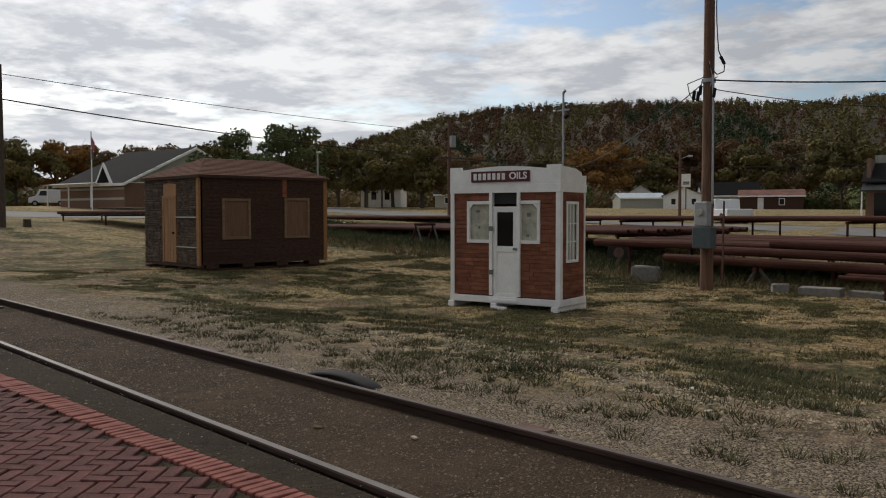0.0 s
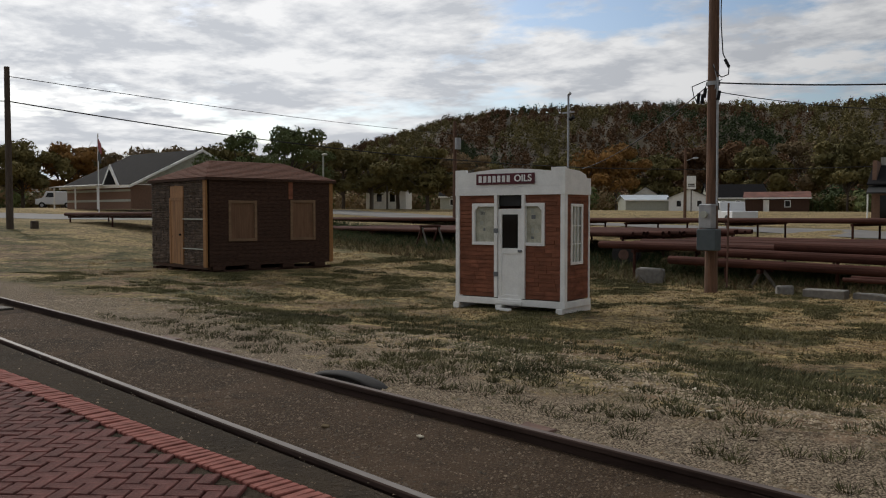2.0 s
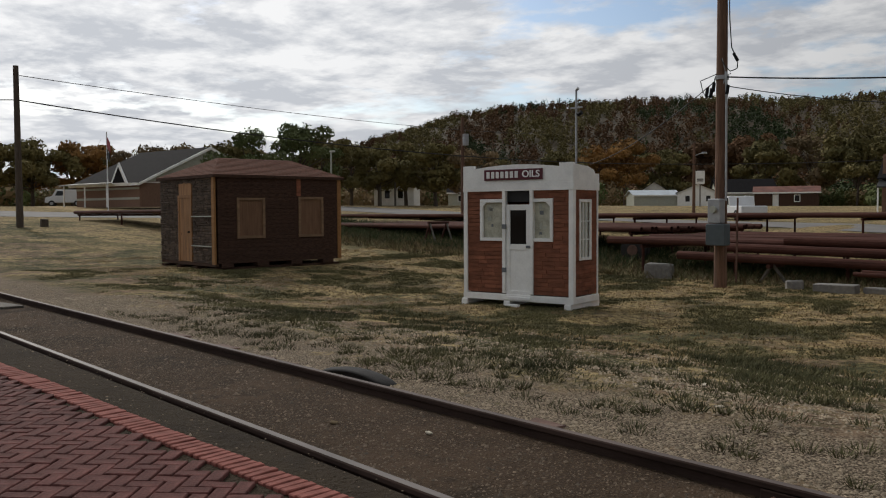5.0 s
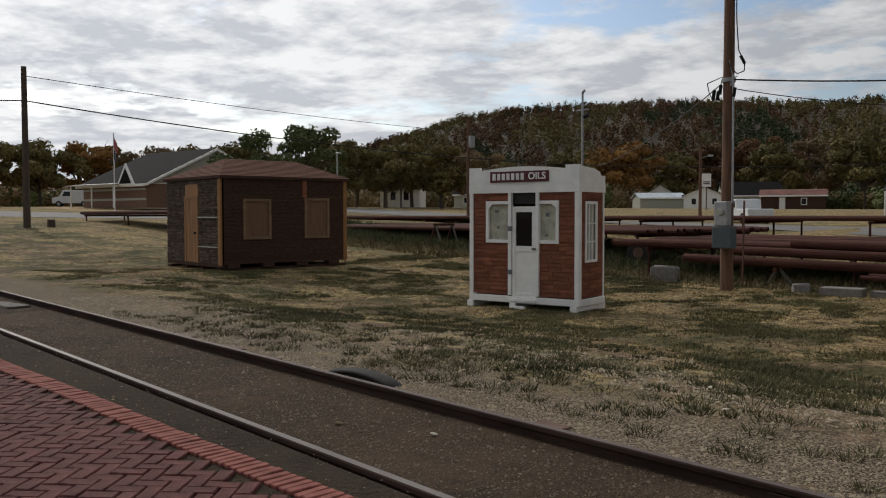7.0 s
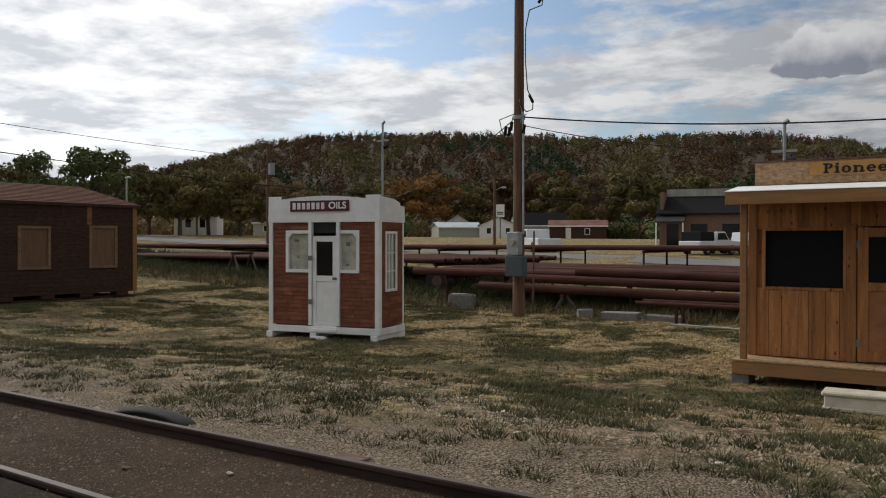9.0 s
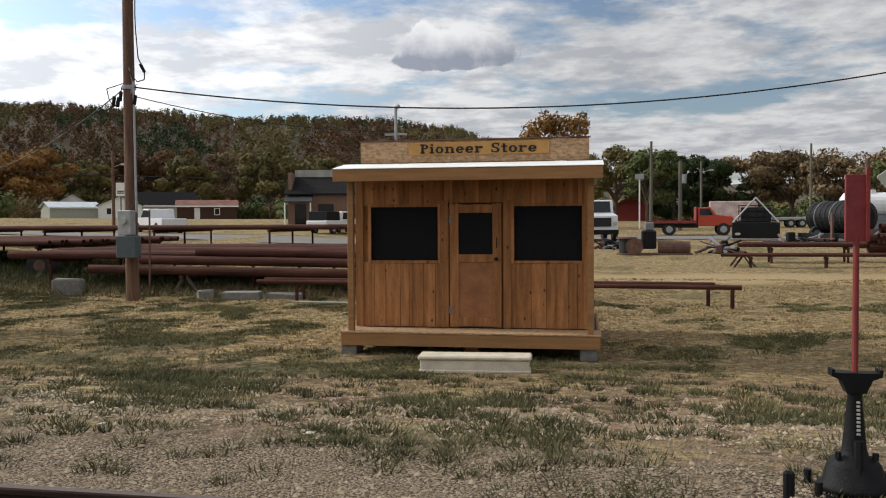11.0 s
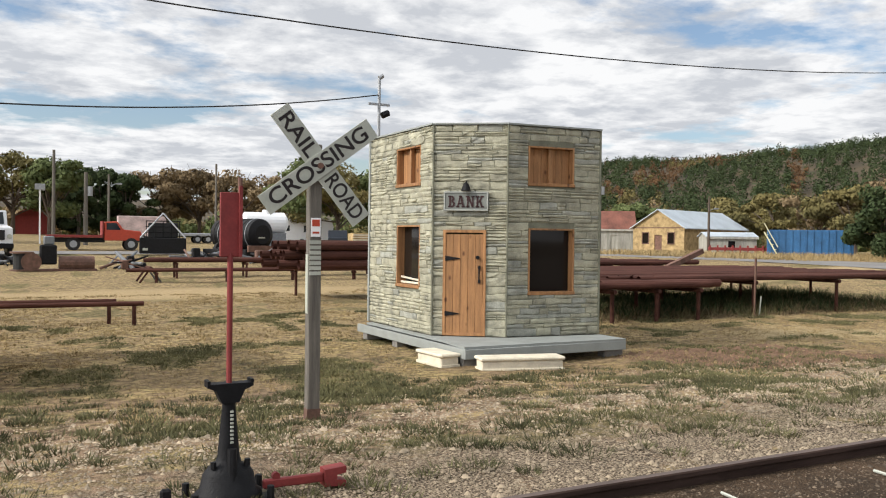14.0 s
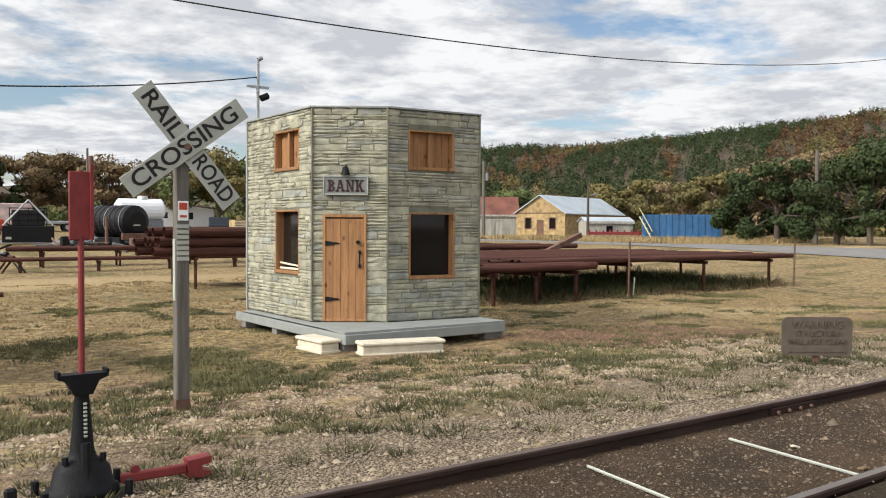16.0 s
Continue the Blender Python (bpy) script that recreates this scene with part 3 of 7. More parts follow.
for y in (3.13, 4.63):
    rail = thing("rail", pose(0, y, -0.03), "long rusty steel rail with a worn head set in dirty gravel", "rail", "rails of the track")
    part("rail_body", rail_mesh(280), M_RAIL, rail)
    part("rail_head", box(-140, -0.026, 0.150, 140, 0.026, 0.1535), M_RTOP if y < 4 else M_RAIL2, rail, "worn shiny running surface")
    for jx in ((-2.1, 6.9) if y > 4 else (-8.4,)):
        for s in (-1, 1):
            plate = part("joint_bar", box(jx - 0.32, s * 0.032 - 0.012, 0.03, jx + 0.32, s * 0.032 + 0.012, 0.11, 0.004), M_RAIL, rail)
            for k in range(4):
                part("bolt", rod((jx - 0.24 + 0.16 * k, s * 0.03, 0.07), (jx - 0.24 + 0.16 * k, s * 0.065, 0.07), 0.017, 6), M_RUST, plate)


# ---- pieces ----
def wall_with_holes(w, z0, z1, holes, y0, y1):
    """A slab in the local xz plane from x 0 to w, thick from y0 to y1, cut through by holes (xa, za, xb, zb)."""
    xs = sorted({0.0, w, *[h[0] for h in holes], *[h[2] for h in holes]})
    zs = sorted({z0, z1, *[h[1] for h in holes], *[h[3] for h in holes]})
    bm = bmesh.new()
    for a, b in zip(xs, xs[1:]):
        for c, d in zip(zs, zs[1:]):
            if any(h[0] <= (a + b) / 2 <= h[2] and h[1] <= (c + d) / 2 <= h[3] for h in holes):
                continue
            box(a, y0, c, b, y1, d, bm=bm)
    bmesh.ops.remove_doubles(bm, verts=bm.verts[:], dist=1e-5)
    return bm


def clip_out(x0, x1, z0, z1, holes):
    """The spans of a strip that no hole covers."""
    spans = [(x0, x1)]
    for a, c, b, d in holes:
        if z1 > c + 0.01 and z0 < d - 0.01:
            spans = [s for p, q in spans for s in ((p, min(q, a)), (max(p, b), q)) if s[1] - s[0] > 0.015]
    return spans


def stone_piece(bm, x0, z0, x1, z1, y, d, rnd):
    """One split-face ledge stone: a ragged outline, drawn-in edges and a broken, uneven face."""
    n = 2 if x1 - x0 < 0.3 else 3 if x1 - x0 < 0.5 else 4
    h = z1 - z0
    j = min(0.016, h * 0.14)
    xs = [x0 + (x1 - x0) * k / n for k in range(n + 1)]
    low = [(x + (rnd.uniform(-0.02, 0.02) if 0 < k < n else 0), z0 + rnd.uniform(-j, j) * 0.8) for k, x in enumerate(xs)]
    top = [(x + (rnd.uniform(-0.02, 0.02) if 0 < k < n else 0), z1 + rnd.uniform(-j, j)) for k, x in enumerate(xs)]
    ring = low + top[::-1]
    cz, base = (z0 + z1) / 2, d * rnd.uniform(0.6, 1.3)
    lo = [bm.verts.new((px, y, pz)) for px, pz in ring]
    hi, mid = [], []
    for px, pz in ring:
        e = rnd.uniform(0.004, 0.016)
        ix = px + (e if px < x0 + 0.03 else -e if px > x1 - 0.03 else 0)
        # the upper arris stands prouder than the lower one
        hi.append(bm.verts.new((ix, y - base * (rnd.uniform(0.9, 1.25) if pz > cz else rnd.uniform(0.45, 0.8)), pz + (e if pz < cz else -e * 0.6))))
    for k in range(n + 1):
        mid.append(bm.verts.new(((low[k][0] + top[k][0]) / 2 + (0.008 if k == 0 else -0.008 if k == n else 0), y - base * rnd.uniform(0.75, 1.5), cz + rnd.uniform(-0.2, 0.2) * h)))
    m = len(ring)
    made = [bm.faces.new((lo[i], lo[(i + 1) % m], hi[(i + 1) % m], hi[i])) for i in range(m)]
    for k in range(n):
        made.append(bm.faces.new((hi[k], hi[k + 1], mid[k + 1], mid[k])))
        made.append(bm.faces.new((mid[k], mid[k + 1], hi[m - 2 - k], hi[m - 1 - k])))
    made.append(bm.faces.new((hi[0], mid[0], hi[m - 1])))
    made.append(bm.faces.new((hi[n], hi[n + 1], mid[n])))
    return made


def stone_face(parent, m, w, z0, z1, holes, material, course, length, depth, budget, seed, label="", grey=0.0):
    """Courses of ledge stone over a face; the first ones are objects, the rest one joined part."""
    rnd = random.Random(seed)
    rest, z, made = bmesh.new(), z0, 0
    while z < z1 - 0.02:
        h = min(rnd.uniform(*course), z1 - z)
        for a, b in clip_out(0, w, z, z + h, holes):
            x = a
            while x < b - 0.01:
                q = min(x + rnd.uniform(*length), b)
                if b - q < 0.09:
                    q = b
                split = h > course[0] * 1.5 and rnd.random() < 0.3
                for c, d in (((z, z + h / 2), (z + h / 2, z + h)) if split else ((z, z + h),)):
                    bm = rest if made >= budget else bmesh.new()
                    tone_ = 1 if rnd.random() < grey else 0
                    for fc in stone_piece(bm, x + 0.003, c + 0.003, q - 0.003, d - 0.003, 0, depth, rnd):
                        fc.material_index = tone_ if bm is rest else 0
                    if made < budget:
                        bm.transform(m)
                        part("stone", bm, M_STONEB if tone_ else material, parent)
                        made += 1
                x = q
        z += h
    rest.transform(m)
    ob = part("stonework", rest, [material, M_STONEB], parent, label)
    ob["kind"] = "stuff"


def framed(parent, name, m, w, h, t, d, material, label=""):
    """A four-piece surround, local xz, from 0 to w and 0 to h, t wide, standing d proud towards -y."""
    bm = box(0, -d, 0, t, 0.01, h, 0.004)
    box(w - t, -d, 0, w, 0.01, h, 0.004, bm)
    box(t, -d, 0, w - t, 0.01, t, 0.004, bm)
    box(t, -d, h - t, w - t, 0.01, h, 0.004, bm)
    bm.transform(m)
    return part(name, bm, material, parent, label)


def lining(parent, name, m, a, c, d, e, material, label):
    """Boards lining an opening through a thick wall, with a proud sill board."""
    bm = box(a, -0.012, c + 0.05, a + 0.035, 0.17, e, 0.003)
    box(d - 0.035, -0.012, c + 0.05, d, 0.17, e, 0.003, bm)
    box(a + 0.035, -0.010, e - 0.03, d - 0.035, 0.17, e, 0.003, bm)
    box(a - 0.01, -0.03, c - 0.01, d + 0.01, 0.17, c + 0.048, 0.004, bm)
    bm.transform(m)
    return part(name, bm, material, parent, label)


# ---- red and white oil-station kiosk ----
def kiosk():
    W, D = 2.64, 1.12
    turn = pose(-11.17, 13.62, -0.43, 0, 0, 12) @ Matrix.Translation((-W, 0, 0))
    k = thing("station_kiosk", turn, "small red-sided oil station kiosk with white trim and arched parapet", "kiosk")
    z0, z1 = 0.30, 2.52
    # front: door in the middle, a window either side
    dx = 1.0
    holes = [(0.40, 1.42, dx, 2.32), (dx, 0.30, dx + 0.72, 2.52), (dx + 0.72, 1.42, 2.20, 2.32)]
    part("front_wall", wall_with_holes(W, z0, z1, holes, 0, 0.08), M_SIDING, k)
    side = Matrix.Translation((W, 0, 0)) @ pose(0, 0, 0, 0, 0, 90)
    shole = [(0.26, 1.03, 0.81, 2.30)]
    bm = wall_with_holes(D, z0, z1, shole, 0, 0.08)
    bm.transform(side)
    part("side_wall", bm, M_SIDING, k)
    part("side_wall", box(0, 0.08, z0, 0.08, D, z1), M_SIDING, k)
    part("rear_wall", box(0.08, D - 0.08, z0, W - 0.08, D, z1), M_SIDING, k)
    part("flat_roof", box(0.03, 0.03, z1 + 0.06, W - 0.03, D - 0.03, z1 + 0.12), M_GALV, k)
    part("inner_floor", box(0.08, 0.08, z0 - 0.04, W - 0.08, D - 0.08, z0 + 0.02), M_GREYW, k)
    rnd = random.Random(4)
    n = 25
    for i in range(n):
        a, b = z0 + (z1 - z0) * i / n, z0 + (z1 - z0) * (i + 1) / n
        for m, wid, hs in ((Matrix(), W, holes), (side, D, shole)):
            for p, q in clip_out(0.05, wid - 0.05, a, b, hs):
                x = p
                while x < q - 0.005:
                    e = min(x + rnd.uniform(0.22, 0.5), q)
                    e = q if q - e < 0.1 else e
                    bm = box(x + 0.002, -0.013 - rnd.uniform(0, 0.005), a + 0.004, e - 0.002, 0.001, b - 0.004, 0.004)
                    bm.transform(m)
                    part("siding_brick", bm, M_SIDING, k)
                    x = e
    # white corner boards, base, cornice and parapet
    for x in (-0.03, W - 0.07):
        part("corner_board", box(x, -0.045, z0 - 0.06, x + 0.10, -0.002, z1, 0.006), M_WHITE, k)
    part("corner_board", box(W + 0.002, -0.04, z0 - 0.06, W + 0.04, 0.07, z1, 0.006), M_WHITE, k)
    part("corner_board", box(W + 0.002, D - 0.05, z0 - 0.06, W + 0.035, D, z1, 0.006), M_WHITE, k)
    part("base_board", box(-0.04, -0.048, 0.14, W + 0.045, 0.02, z0 - 0.02, 0.008), M_WHITE, k)
    part("base_board", box(W - 0.02, 0.022, 0.14, W + 0.045, D + 0.03, z0 - 0.02, 0.008), M_WHITE, k)
    part("base_board", box(-0.04, 0.022, 0.14, 0.02, D + 0.03, z0 - 0.02, 0.008), M_WHITE, k)
    for x in (-0.08, 1.02, W - 0.16):
        part("skid", box(x, -0.07, 0.0, x + 0.16, D + 0.14, 0.138, 0.01), M_WHITE, k, "white painted timber skid")
    part("cornice", box(-0.035, -0.054, z1 - 0.03, W + 0.045, 0.05, z1 + 0.14, 0.004), M_WHITE, k)
    part("cornice", box(W - 0.04, 0.052, z1 - 0.03, W + 0.045, D + 0.03, z1 + 0.14, 0.004), M_WHITE, k)
    arch = [(-0.03, z1 + 0.142), (W + 0.04, z1 + 0.142), (W + 0.04, z1 + 0.53), (W - 0.28, z1 + 0.53), (W - 0.28, z1 + 0.47)]
    arch += [(W - 0.28 - (W - 0.53) * i / 12, z1 + 0.46 + 0.07 * math.sin(math.pi * i / 12)) for i in range(13)]
    arch += [(0.25, z1 + 0.47), (0.25, z1 + 0.53), (-0.03, z1 + 0.53)]
    part("parapet", prism(arch, -0.05, 0.03), M_WHITE, k)
    sarch = [(0.032, z1 + 0.142), (D + 0.02, z1 + 0.142), (D + 0.02, z1 + 0.33), (D - 0.18, z1 + 0.33), (D - 0.22, z1 + 0.40), (D - 0.5, z1 + 0.47), (0.4, z1 + 0.48), (0.032, z1 + 0.50)]
    part("parapet", prism(sarch, W - 0.04, W + 0.04, plane="yz"), M_WHITE, k)
    part("parapet", prism(sarch, -0.03, 0.03, plane="yz"), M_WHITE, k)
    board = part("name_board", box(0.54, -0.085, z1 + 0.20, 1.98, -0.052, z1 + 0.43, 0.006), M_MAROON, k, "maroon name board with white capitals")
    # a maker's name as plain bars, then the plain word
    for i in range(7):
        x = 0.61 + 0.118 * i
        part("bar", box(x, -0.094, z1 + 0.245, x + 0.078, -0.086, z1 + 0.385, 0.002), M_LETW, board)
    words("OILS", 0.2, Matrix.Translation((1.71, -0.089, z1 + 0.315)), M_LETW, board, width=0.42, bold=0.004)
    # windows
    for a, b in ((0.40, dx), (dx + 0.72, 2.20)):
        bm = bmesh.new()
        box(a, -0.04, 1.42, b, 0.02, 1.49, 0.004, bm)
        box(a, -0.04, 2.25, b, 0.02, 2.32, 0.004, bm)
        x = a if a < 1 else b - 0.07
        box(x, -0.04, 1.49, x + 0.07, 0.02, 2.25, 0.004, bm)
        c0_ = x + (0.07 if a < 1 else 0)
        g_ = 0.09 if a < 1 else -0.09
        prism([(c0_, 2.25), (c0_ + g_, 2.25), (c0_, 2.16)], -0.038, 0.018, bm)
        win = part("window", bm, M_WHITE, k, "white framed window with yellowed papers behind")
        part("pane", box(a + 0.01, 0.03, 1.47, b, 0.036, 2.28), M_PAPER, win, "pane covered with printed papers")
        for i in range(5):
            u, v = rnd.uniform(a + 0.12, b - 0.25), rnd.uniform(1.55, 2.1)
            part("paper_note", box(u, 0.024, v, u + rnd.uniform(0.04, 0.12), 0.0295, v + rnd.uniform(0.04, 0.12)), M_GREYR if i % 2 else M_SIGNW, win)
    swin = framed(k, "window", side @ Matrix.Translation((0.26, 0, 1.03)), 0.55, 1.27, 0.06, 0.03, M_WHITE, "tall white multi-pane side window")
    for i in range(3):
        bm = box(0.32 + 0.145 * i, 0.02, 1.09, 0.31 + 0.145 * (i + 1), 0.026, 2.24)
        bm.transform(side)
        part("pane", bm, M_SIGNW, swin)
    for i in range(2):
        bm = box(0.32, -0.01, 1.45 + 0.38 * i, 0.75, 0.015, 1.475 + 0.38 * i)
        box(0.455 + 0.145 * i, -0.012, 1.09, 0.475 + 0.145 * i, 0.017, 2.24, bm=bm)
        bm.transform(side)
        part("glazing_bar", bm, M_WHITE, swin)
    # door and transom
    jamb = part("door_jamb", box(dx - 0.02, -0.06, z0, dx + 0.06, 0.04, z1, 0.006), M_WHITE, k)
    part("door_jamb", box(dx + 0.66, -0.06, z0, dx + 0.74, 0.04, z1, 0.006), M_WHITE, k)
    part("transom_glass", box(dx + 0.062, 0.03, 2.26, dx + 0.658, 0.04, z1), M_DARK, k, "black transom light")
    bm = box(dx + 0.07, -0.03, 0.24, dx + 0.65, 0.02, 0.36, 0.004)
    for a, c, b, d in ((0.07, 0.36, 0.16, 2.20), (0.56, 0.36, 0.65, 2.20), (0.16, 2.08, 0.56, 2.20), (0.16, 1.24, 0.56, 1.36)):
        box(dx + a, -0.03, c, dx + b, 0.02, d, 0.004, bm)
    door = part("door", bm, M_WHITE, k, "white half-glazed door, shut")
    part("door_panel", box(dx + 0.16, -0.012, 0.36, dx + 0.56, 0.01, 1.24), M_WHITE, door)
    part("door_glass", box(dx + 0.16, 0.0, 1.36, dx + 0.56, 0.008, 2.08), M_GLASS, door)
    part("threshold", box(dx + 0.03, -0.075, 0.17, dx + 0.68, -0.032, 0.235, 0.006), M_WHITE, door)
    for z in (1.68, 0.75):
        part("hinge", box(dx - 0.02, -0.075, z, dx + 0.09, -0.061, z + 0.10, 0.003), M_GREYR, door, "grey strap hinge")
    part("door_knob", box(dx + 0.58, -0.085, 1.28, dx + 0.68, -0.031, 1.33, 0.01), M_GREYR, door)
    part("step_block", box(dx + 0.15, -0.25, 0.0, dx + 0.5, -0.165, 0.09, 0.01), M_WHITE, k)


# ---- brown shed with hipped roof ----
def shed():
    W, D = 3.85, 4.45
    s = thing("hipped_shed", pose(-23.25 - W, 11.85, -0.11), "dark brown shed with faux stone front and hipped shingle roof", "shed")
    z0, z1 = 0.22, 2.80
    front_holes = [(1.35, 0.22, 2.35, 2.62)]
    side = Matrix.Translation((W, 0, 0)) @ pose(0, 0, 0, 0, 0, 90)
    wins = [(0.72, 1.00, 1.60, 2.16), (2.88, 1.00, 3.74, 2.20)]
    part("front_wall", wall_with_holes(W, z0, z1, front_holes, 0, 0.1), M_DSTONE, s)
    bm = wall_with_holes(D, z0, z1, wins, 0, 0.1)
    bm.transform(side)
    part("side_wall", bm, M_LOG, s)
    part("side_wall", box(0, 0.1, z0, 0.1, D, z1), M_LOG, s)
    part("rear_wall", box(0.1, D - 0.1, z0, W - 0.1, D, z1), M_LOG, s)
    stone_face(s, Matrix(), W - 0.12, z0, z1, front_holes, M_DSTONE, (0.05, 0.11), (0.12, 0.36), 0.03, 60, 5, "dark ledge-stone cladding")
    n, cut = 22, random.Random(15)
    for i in range(n):
        a, b = z0 + (z1 - z0) * i / n, z0 + (z1 - z0) * (i + 1) / n
        for p, q in clip_out(0.05, D - 0.08, a, b, wins):
            x = p
            while x < q - 0.005:
                e = min(x + cut.uniform(0.7, 1.5), q)
                e = q if q - e < 0.25 else e
                bm = box(x + 0.001, -0.024 - cut.uniform(0, 0.006), a + 0.003, e - 0.001, 0.001, b - 0.003, 0.005)
                bm.transform(side)
                part("siding_board", bm, M_LOG, s)
                x = e
    bm = box(W - 0.14, -0.07, z0 - 0.02, W + 0.032, -0.001, z1, 0.008)
    part("corner_post", bm, M_CEDARH, s, "pale new timber corner post")
    part("corner_post", box(W + 0.001, D - 0.12, z0, W + 0.05, D + 0.02, z1, 0.008), M_CEDARH, s, "pale new timber corner post")
    part("upper_panel", box(1.40, -0.02, 2.30, 2.30, 0.03, 2.70), M_PINE, s)
    bm = box(1.37, -0.05, 0.22, 1.47, 0.02, 2.30, 0.006)
    box(2.23, -0.05, 0.22, 2.33, 0.02, 2.30, 0.006, bm)
    box(1.47, -0.05, 2.20, 2.23, 0.02, 2.30, 0.006, bm)
    part("door_casing", bm, M_PINE, s)
    door = None
    for i in range(5):
        pl = part("door_plank" if door else "door", box(1.47 + 0.152 * i, -0.03, 0.24, 1.62 + 0.152 * i, 0.01, 2.20, 0.004), M_PINE, door or s, "" if door else "shut plank door of new pine")
        door = door or pl
    part("door_knob", rod((2.15, -0.09, 1.15), (2.15, -0.03, 1.15), 0.03, 10), M_BLACK, door)
    for z in (0.72, 1.62):
        part("lath", box(2.36, -0.075, z, W - 0.15, -0.055, z + 0.035), M_SIGNW, s)
    for a, c, b, d in wins:
        win = framed(s, "boarded_window", side @ Matrix.Translation((a - 0.04, 0, c - 0.04)), b - a + 0.08, d - c + 0.08, 0.085, 0.055, M_TAN, "window boarded with plywood in a pale frame")
        bm = box(a + 0.03, -0.015, c + 0.03, b - 0.03, 0.02, d - 0.03)
        bm.transform(side)
        part("plywood_sheet", bm, M_OLDPLY, win)
    bm = box(2.78, -0.036, 2.26, 2.93, 0.0, z1)
    bm.transform(side)
    part("patch_board", bm, M_SIDING, s)
    o = 0.11
    e = [(-o, -o), (W + o, -o), (W + o, D + o), (-o, D + o)]
    r = [(W / 2, 1.1), (W / 2, D - 0.7)]
    part("soffit", box(-o, -o, z1 + 0.002, W + o, D + o, z1 + 0.07), M_LOG, s)
    bm = bmesh.new()
    lo = [bm.verts.new((x, y, z1 + 0.072)) for x, y in e]
    hi = [bm.verts.new((x, y, z1 + 0.70)) for x, y in r]
    for f in ((lo[0], lo[1], hi[0]), (lo[1], lo[2], hi[1], hi[0]), (lo[2], lo[3], hi[1]), (lo[3], lo[0], hi[0], hi[1]), lo[::-1]):
        bm.faces.new(f)
    roof = part("hipped_roof", bm, M_SHINGLE, s)
    # shingle courses on the two slopes in sight
    for i in range(13):
        t0, t1 = i / 13, (i + 1) / 13
        bm = bmesh.new()
        for a, b, c, d in ((e[0], e[1], r[0], r[0]), (e[1], e[2], r[1], r[0])):
            pts = []
            for t, lift in ((t0, 0.022), (t1, 0.010)):
                for q, w in ((a, d), (b, c)):
                    pts.append((q[0] + (w[0] - q[0]) * t, q[1] + (w[1] - q[1]) * t, z1 + 0.072 + 0.628 * t + lift))
            vs = [bm.verts.new(p) for p in (pts[0], pts[1], pts[3], pts[2])]
            lows = [bm.verts.new((p[0], p[1], p[2] - 0.016)) for p in (pts[0], pts[1])]
            bm.faces.new(vs)
            bm.faces.new((lows[0], lows[1], vs[1], vs[0]))
        part("shingle_course", bm, M_SHINGLE, roof)
    for i in range(4):
        part("skid", box(0.1 + i * 1.15, -0.05, 0.0, 0.35 + i * 1.15, D, 0.10), M_LOG, s)
    for i in range(4):
        part("skid_block", box(W - 0.3, 0.15 + i * 1.2, 0.10, W + 0.05, 0.55 + i * 1.2, z0), M_LOG, s)
    part("sill_beam", box(0.02, -0.02, 0.13, W + 0.02, 0.08, z0), M_LOG, s)


